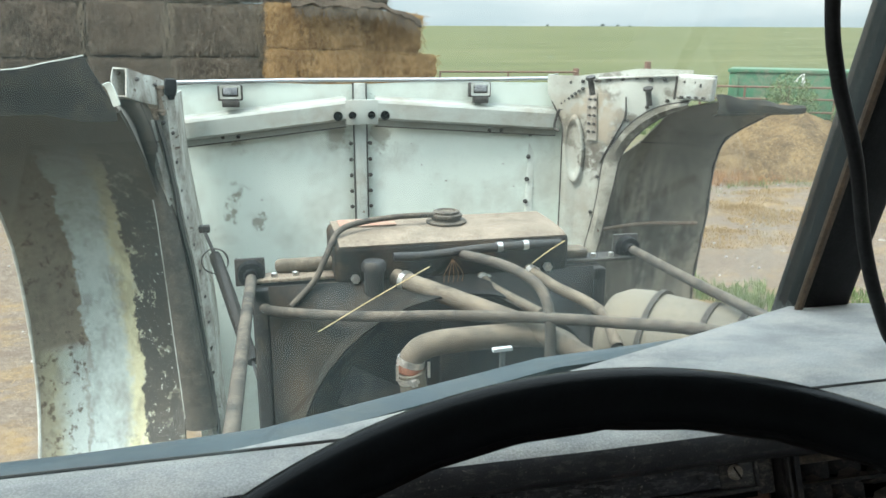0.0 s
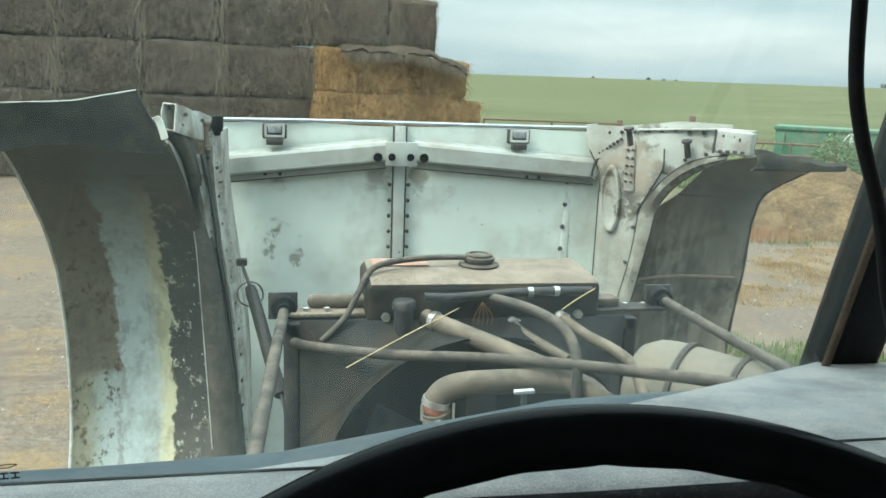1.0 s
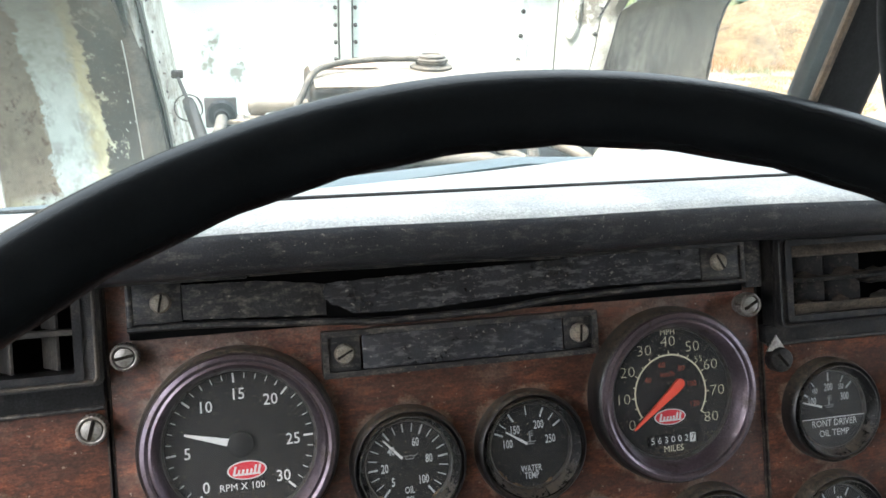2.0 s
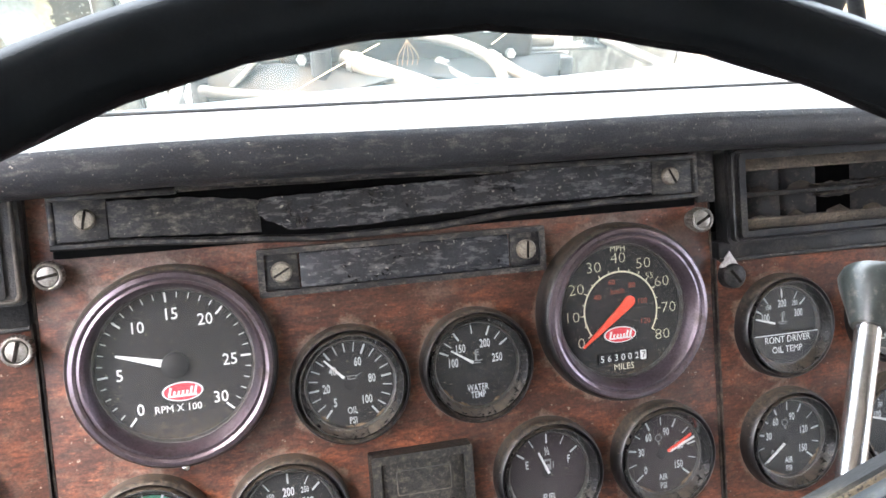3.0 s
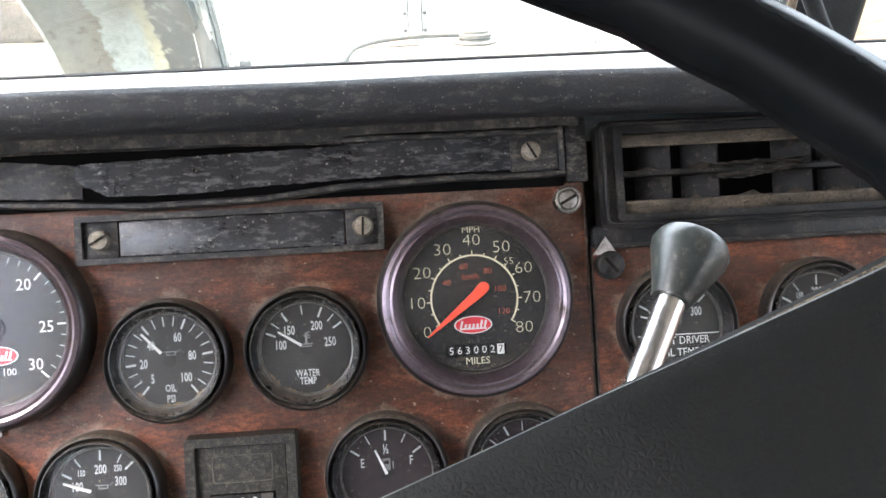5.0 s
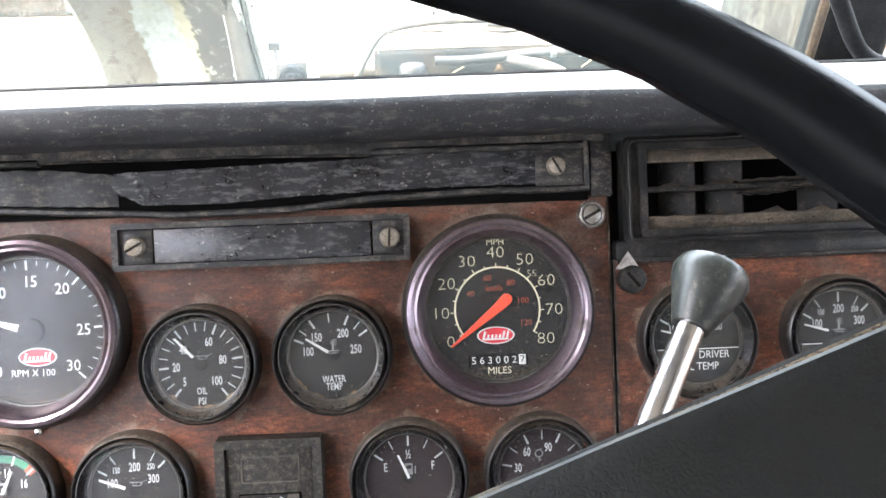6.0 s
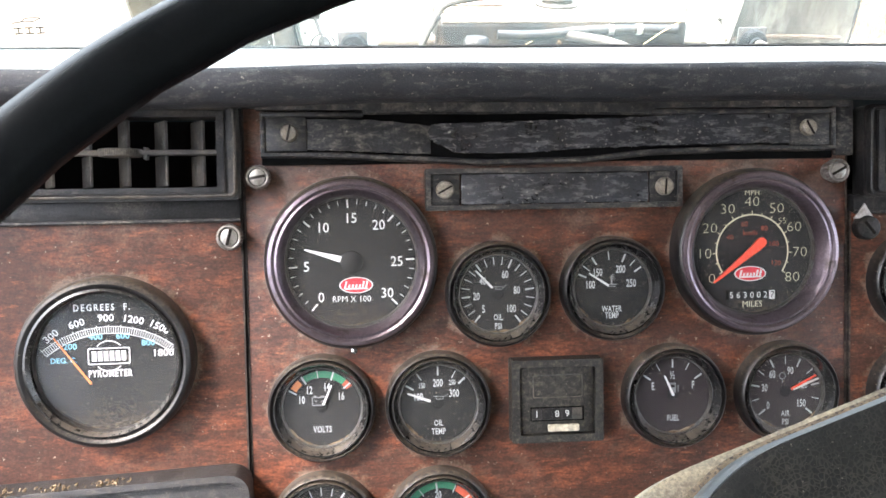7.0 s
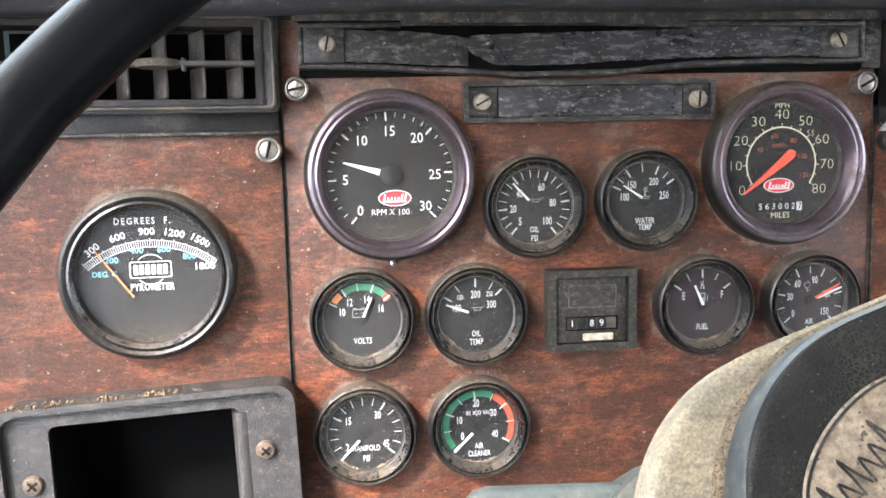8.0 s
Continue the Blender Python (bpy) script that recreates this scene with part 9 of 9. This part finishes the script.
# back row that closes the stack
for layer in range(2):
    place_bale(kinds[layer], pose(2.6, 20.9, BH / 2 + layer * BH), "weathered grey-brown square straw bale in a stack", "bales of the stack")

# straw mound
bm = bmesh.new()
rows = []
for i in range(97):
    row = []
    for k in range(81):
        x, y = -4 + 8 * i / 96, -3 + 6 * k / 80
        r = math.hypot((x - 0.3) / 2.7, y / 2.1)
        z = 1.12 * max(0, 1 - r) ** 0.85 + 0.10 * noise.noise(Vector((x * 1.4, y * 1.4, 3))) * (r < 1) + 0.07 * noise.noise(Vector((x * 4, y * 4, 3))) * (r < 1) + 0.05 * noise.noise(Vector((x * 11, y * 11, 3))) * (r < 1)
        row.append((x, y, z - 0.03))
    rows.append(row)
add_sheet(bm, rows)
MOUND = bale_material("old_straw_mound", (0.10, 0.070, 0.042), (0.27, 0.185, 0.095), (0.38, 0.27, 0.135))
solid("straw_mound", bm, MOUND, "low mound of old straw and dirt", "straw mound", pose(9.35, 13.3, 0, 0, 0, -14), smooth=70)


def tufts(name, label, mat, areas, seed, hgt, wid, kind_="stuff"):
    rnd = random.Random(seed)
    bm = bmesh.new()
    for x0, y0, rx, ry, n in areas:
        for _ in range(n):
            a, rr = rnd.uniform(0, TAU), math.sqrt(rnd.random())
            x, y = x0 + rx * rr * math.cos(a), y0 + ry * rr * math.sin(a)
            if noise.noise(Vector((x * 1.1, y * 1.7, seed))) + 0.5 * noise.noise(Vector((x * 4, y * 4, seed))) < rnd.uniform(-0.25, 0.3):
                continue
            h = hgt * rnd.uniform(0.35, 1.0)
            t = rnd.uniform(0, TAU)
            s = Vector((math.cos(t), math.sin(t), 0)) * wid * rnd.uniform(0.6, 1.3)
            lean = Vector((rnd.uniform(-1, 1), rnd.uniform(-1, 1), 0)) * h * 0.45
            o = Vector((x, y, -0.01))
            v = [bm.verts.new(p) for p in (o - s, o + s, o + s * 0.8 + lean * 0.4 + Vector((0, 0, h * 0.6)), o - s * 0.8 + lean * 0.4 + Vector((0, 0, h * 0.6)), o + lean + Vector((0, 0, h)))]
            bm.faces.new(v[:4])
            bm.faces.new((v[3], v[2], v[4]))
    return solid(name, bm, mat, label, "grass", kind=kind_, smooth=0)


GRASS = surf("weed_green", (0.085, 0.125, 0.040), (0.15, 0.19, 0.070), 2.5, 0.8, bump=0)
DRY = surf("dry_grass", (0.22, 0.145, 0.062), (0.35, 0.25, 0.12), 2.5, 0.9, bump=0)
RUST = surf("rusty_weed", (0.22, 0.11, 0.05), (0.32, 0.19, 0.09), 2.5, 0.9, bump=0)
tufts("weeds", "low green weeds beside the truck", GRASS, ((4.1, 6.1, 1.1, 0.8, 5200), (5.2, 5.6, 0.9, 0.6, 3000), (3.4, 6.9, 0.8, 0.5, 1800), (7.8, 11.0, 1.0, 0.4, 700)), 5, 0.15, 0.0055)
tufts("tall_weeds", "bright green weeds behind the fender", GRASS, ((9.7, 18.4, 1.3, 1.1, 2600),), 15, 0.30, 0.014)
tufts("dry_grass", "dry yellow grass tufts on the yard", DRY, ((6.6, 9.2, 1.6, 0.8, 12000), (7.9, 10.2, 1.9, 0.7, 9000), (5.6, 8.3, 0.9, 0.45, 3000)), 6, 0.055, 0.0042)
tufts("scattered_straw", "golden straw trodden flat into the yard dirt", DRY, ((-4.6, 11.8, 1.8, 0.35, 900), (-4.2, 11.0, 1.6, 0.25, 700), (-3.4, 9.6, 1.0, 0.2, 300), (-7, 15, 3, 1.0, 900)), 16, 0.022, 0.006)
tufts("rusty_weeds", "rusty brown weeds at the foot of the mound", RUST, ((7.9, 11.7, 1.5, 0.45, 3600), (7.0, 12.4, 0.5, 0.5, 900)), 8, 0.22, 0.005)
tufts("pasture_grass", "green pasture grass beyond the yard", surf("pasture_green", (0.075, 0.088, 0.036), (0.125, 0.13, 0.058), 1.2, 0.9, bump=0), ((14, 30, 14, 5, 9000), (6, 27, 6, 3, 5000)), 9, 0.16, 0.014)


def leafy(name, label, x, y, r, h, n, seed):
    rnd = random.Random(seed)
    sh = thing(name, label, "bush", pose(x, y, 0))
    bm = bmesh.new()
    for k in range(9):
        a = rnd.uniform(0, TAU)
        add_tube(bm, [(0.05 * math.cos(a), 0.05 * math.sin(a), 0), (0.3 * r * math.cos(a), 0.3 * r * math.sin(a), 0.5 * h), (0.7 * r * math.cos(a), 0.7 * r * math.sin(a), 0.9 * h)], 0.018, 5, 3, lambda t: 1 - 0.8 * t)
    part("stems", bm, surf("bush_stem", (0.09, 0.07, 0.04), (0.14, 0.11, 0.07), 20, 0.9, bump=0), sh)
    bm = bmesh.new()
    for _ in range(n):
        a, u = rnd.uniform(0, TAU), rnd.random()
        rr = r * math.sqrt(rnd.random()) * (0.75 + 0.35 * noise.noise(Vector((math.cos(a) * 2, math.sin(a) * 2, seed))))
        p = Vector((rr * math.cos(a), rr * math.sin(a), h * (0.08 + 0.95 * u * (1 - (rr / r / 1.15) ** 2))))
        q = Matrix.Translation(p) @ pose(0, 0, 0, rnd.uniform(-70, 70), rnd.uniform(-70, 70), rnd.uniform(0, 360))
        s = rnd.uniform(0.018, 0.045)
        bm.faces.new([bm.verts.new(q @ Vector(v)) for v in ((-s * 0.4, 0, 0), (0, -s, 0), (s * 0.4, 0, 0), (0, s, 0))])
    part("leaves", bm, surf("bush_leaf", (0.06, 0.105, 0.035), (0.13, 0.18, 0.075), 3, 0.8, bump=0), sh, smooth=0)


leafy("bush", "rounded green bush by the container", 13.15, 17.8, 0.85, 1.40, 5200, 3)
leafy("bush", "small green weed bush behind the mound", 14.5, 17.0, 0.8, 0.9, 2600, 4)

# green container with a painted figure
GREEN = surf("worn_green_paint", (0.025, 0.11, 0.055), (0.05, 0.16, 0.085), 2.0, 0.6, dust=((0.16, 0.15, 0.11), 0.42, 4), bump=0.2, bump_scale=40)
ct = thing("container", "low green steel container with a painted white figure", "container", pose(15.22, 19.68, 0, 0, 0, -34))
bm = bmesh.new()
add_box(bm, 4.4, 1.6, 1.28, pose(0, 0, 0.72), 0.03)
body = part("body", bm, GREEN, ct)
bm = bmesh.new()
add_box(bm, 4.5, 0.10, 0.10, pose(0, -0.80, 1.33), 0.02)
part("top_rail", bm, GREEN, ct)
for k in range(6):
    bm = bmesh.new()
    add_box(bm, 0.09, 0.07, 1.05, pose(-2.0 + 0.8 * k, -0.83, 0.66), 0.01)
    part("rib", bm, GREEN, ct)
bm = bmesh.new()
text_into(bm, "4", 0.62, 0, 0, 0)
bmesh.ops.transform(bm, matrix=pose(-0.39, -0.835, 1.10, 90, 0, 0), verts=bm.verts)
part("painted_figure", bm, INK, ct, "painted white figure 4")

# pipe fences
RUSTY = surf("rusty_pipe", (0.10, 0.055, 0.04), (0.17, 0.10, 0.07), 12, 0.8, bump=0.2)


def panel_fence(x0, y0, x1, y1, h, posts, rails):
    f = thing("pipe_fence", "brown steel pipe livestock panel", "fence", group="pipe fences")
    for k in range(posts):
        t = k / (posts - 1)
        x, y = x0 + (x1 - x0) * t, y0 + (y1 - y0) * t
        bm = bmesh.new()
        add_tube(bm, [(x, y, -0.05), (x, y, h)], 0.03, 8, 1)
        part("post", bm, RUSTY, f)
    for z in rails:
        bm = bmesh.new()
        add_tube(bm, [(x0, y0, z), (x1, y1, z)], 0.028, 8, 1)
        part("rail", bm, RUSTY, f)


panel_fence(4.6, 21.5, 9.9, 21.0, 1.12, 4, (0.40, 0.75, 1.08))
panel_fence(5.5, 23.5, 9.4, 22.6, 1.20, 3, (0.4, 0.85, 1.18))
panel_fence(11.6, 19.4, 14.6, 18.0, 1.02, 4, (0.35, 0.68, 0.98))
panel_fence(15.6, 17.6, 21.0, 14.6, 1.02, 4, (0.35, 0.68, 0.98))
for x, y, h in ((12.4, 24.0, 1.42), (10.6, 25.5, 1.15)):
    bm = bmesh.new()
    add_box(bm, 0.16, 0.16, h, pose(x, y, h / 2), 0.02)
    solid("fence_post", bm, RUSTY, "stout weathered fence post in the pasture", "post", group="pasture posts")
# far trees on the skyline
FAR = surf("far_tree", (0.075, 0.09, 0.08), (0.11, 0.125, 0.11), 0.2, 0.9, bump=0)
rnd = random.Random(3)
for ang, dist, s in ((20.5, 1500, 4), (24.2, 1450, 5), (25.2, 1480, 4), (26.0, 1500, 3.5), (38.5, 1200, 6.5)):
    x, y = dist * math.sin(radians(ang)), dist * math.cos(radians(ang))
    tr = thing("tree", "tiny dark tree far off on the skyline", "tree", pose(x, y, 10.5 * ((dist - 60) / 2800) ** 0.9 - 1.5), "far trees")
    bm = bmesh.new()
    add_tube(bm, [(0, 0, 0), (0.2, 0, s * 0.5)], 0.35, 6, 2, lambda t: 1 - 0.5 * t)
    part("trunk", bm, FAR, tr)
    bm = bmesh.new()
    for _ in range(160):
        a, rr = rnd.uniform(0, TAU), s * 0.75 * rnd.random() ** 0.5
        p = Matrix.Translation((rr * math.cos(a), rr * math.sin(a), s * 0.75 + rnd.uniform(-0.35, 0.35) * s)) @ pose(0, 0, 0, rnd.uniform(0, 180), rnd.uniform(0, 180), 0)
        q = s * rnd.uniform(0.06, 0.14)
        bm.faces.new([bm.verts.new(p @ Vector(v)) for v in ((-q, 0, 0), (0, -q, 0), (q, 0, 0), (0, q, 0))])
    part("crown", bm, FAR, tr, smooth=0)
# loose straw scattered on the yard
bm = bmesh.new()
rnd = random.Random(17)
for _ in range(5200):
    if rnd.random() < 0.5:
        x, y = rnd.uniform(-9, -1.0), rnd.uniform(4.2, 17)
    else:
        x, y = rnd.uniform(3.2, 11), rnd.uniform(5.2, 14)
    if noise.noise(Vector((x * 0.55, y * 0.9, 0))) < -0.12:
        continue
    L, t = rnd.uniform(0.03, 0.09), rnd.uniform(0, TAU)
    d, s = Vector((math.cos(t), math.sin(t), 0)) * L, Vector((-math.sin(t), math.cos(t), 0)) * 0.0028
    o = Vector((x, y, 0.035 * noise.noise(Vector((x * 0.8, y * 0.8, 0))) + rnd.uniform(0.004, 0.03)))
    bm.faces.new([bm.verts.new(p) for p in (o - s, o + d - s, o + d + s, o + s)])
solid("loose_straw", bm, DRY, "loose straw scattered over the yard", "straw", kind="stuff", smooth=0)
bm = bmesh.new()
for _ in range(320):
    x, y = (rnd.uniform(-7, -0.9), rnd.uniform(4, 13)) if rnd.random() < 0.55 else (rnd.uniform(3.0, 9), rnd.uniform(5.5, 12))
    s = rnd.uniform(0.008, 0.028)
    add_box(bm, s * 1.5, s, s * 0.8, pose(x, y, s * 0.2, rnd.uniform(0, 60), rnd.uniform(0, 60), rnd.uniform(0, 180)))
solid("pebbles", bm, surf("pale_pebble", (0.24, 0.225, 0.20), (0.38, 0.36, 0.33), 8, 0.9, bump=0), "small pale stones in the dirt", "stones", kind="stuff", smooth=0)
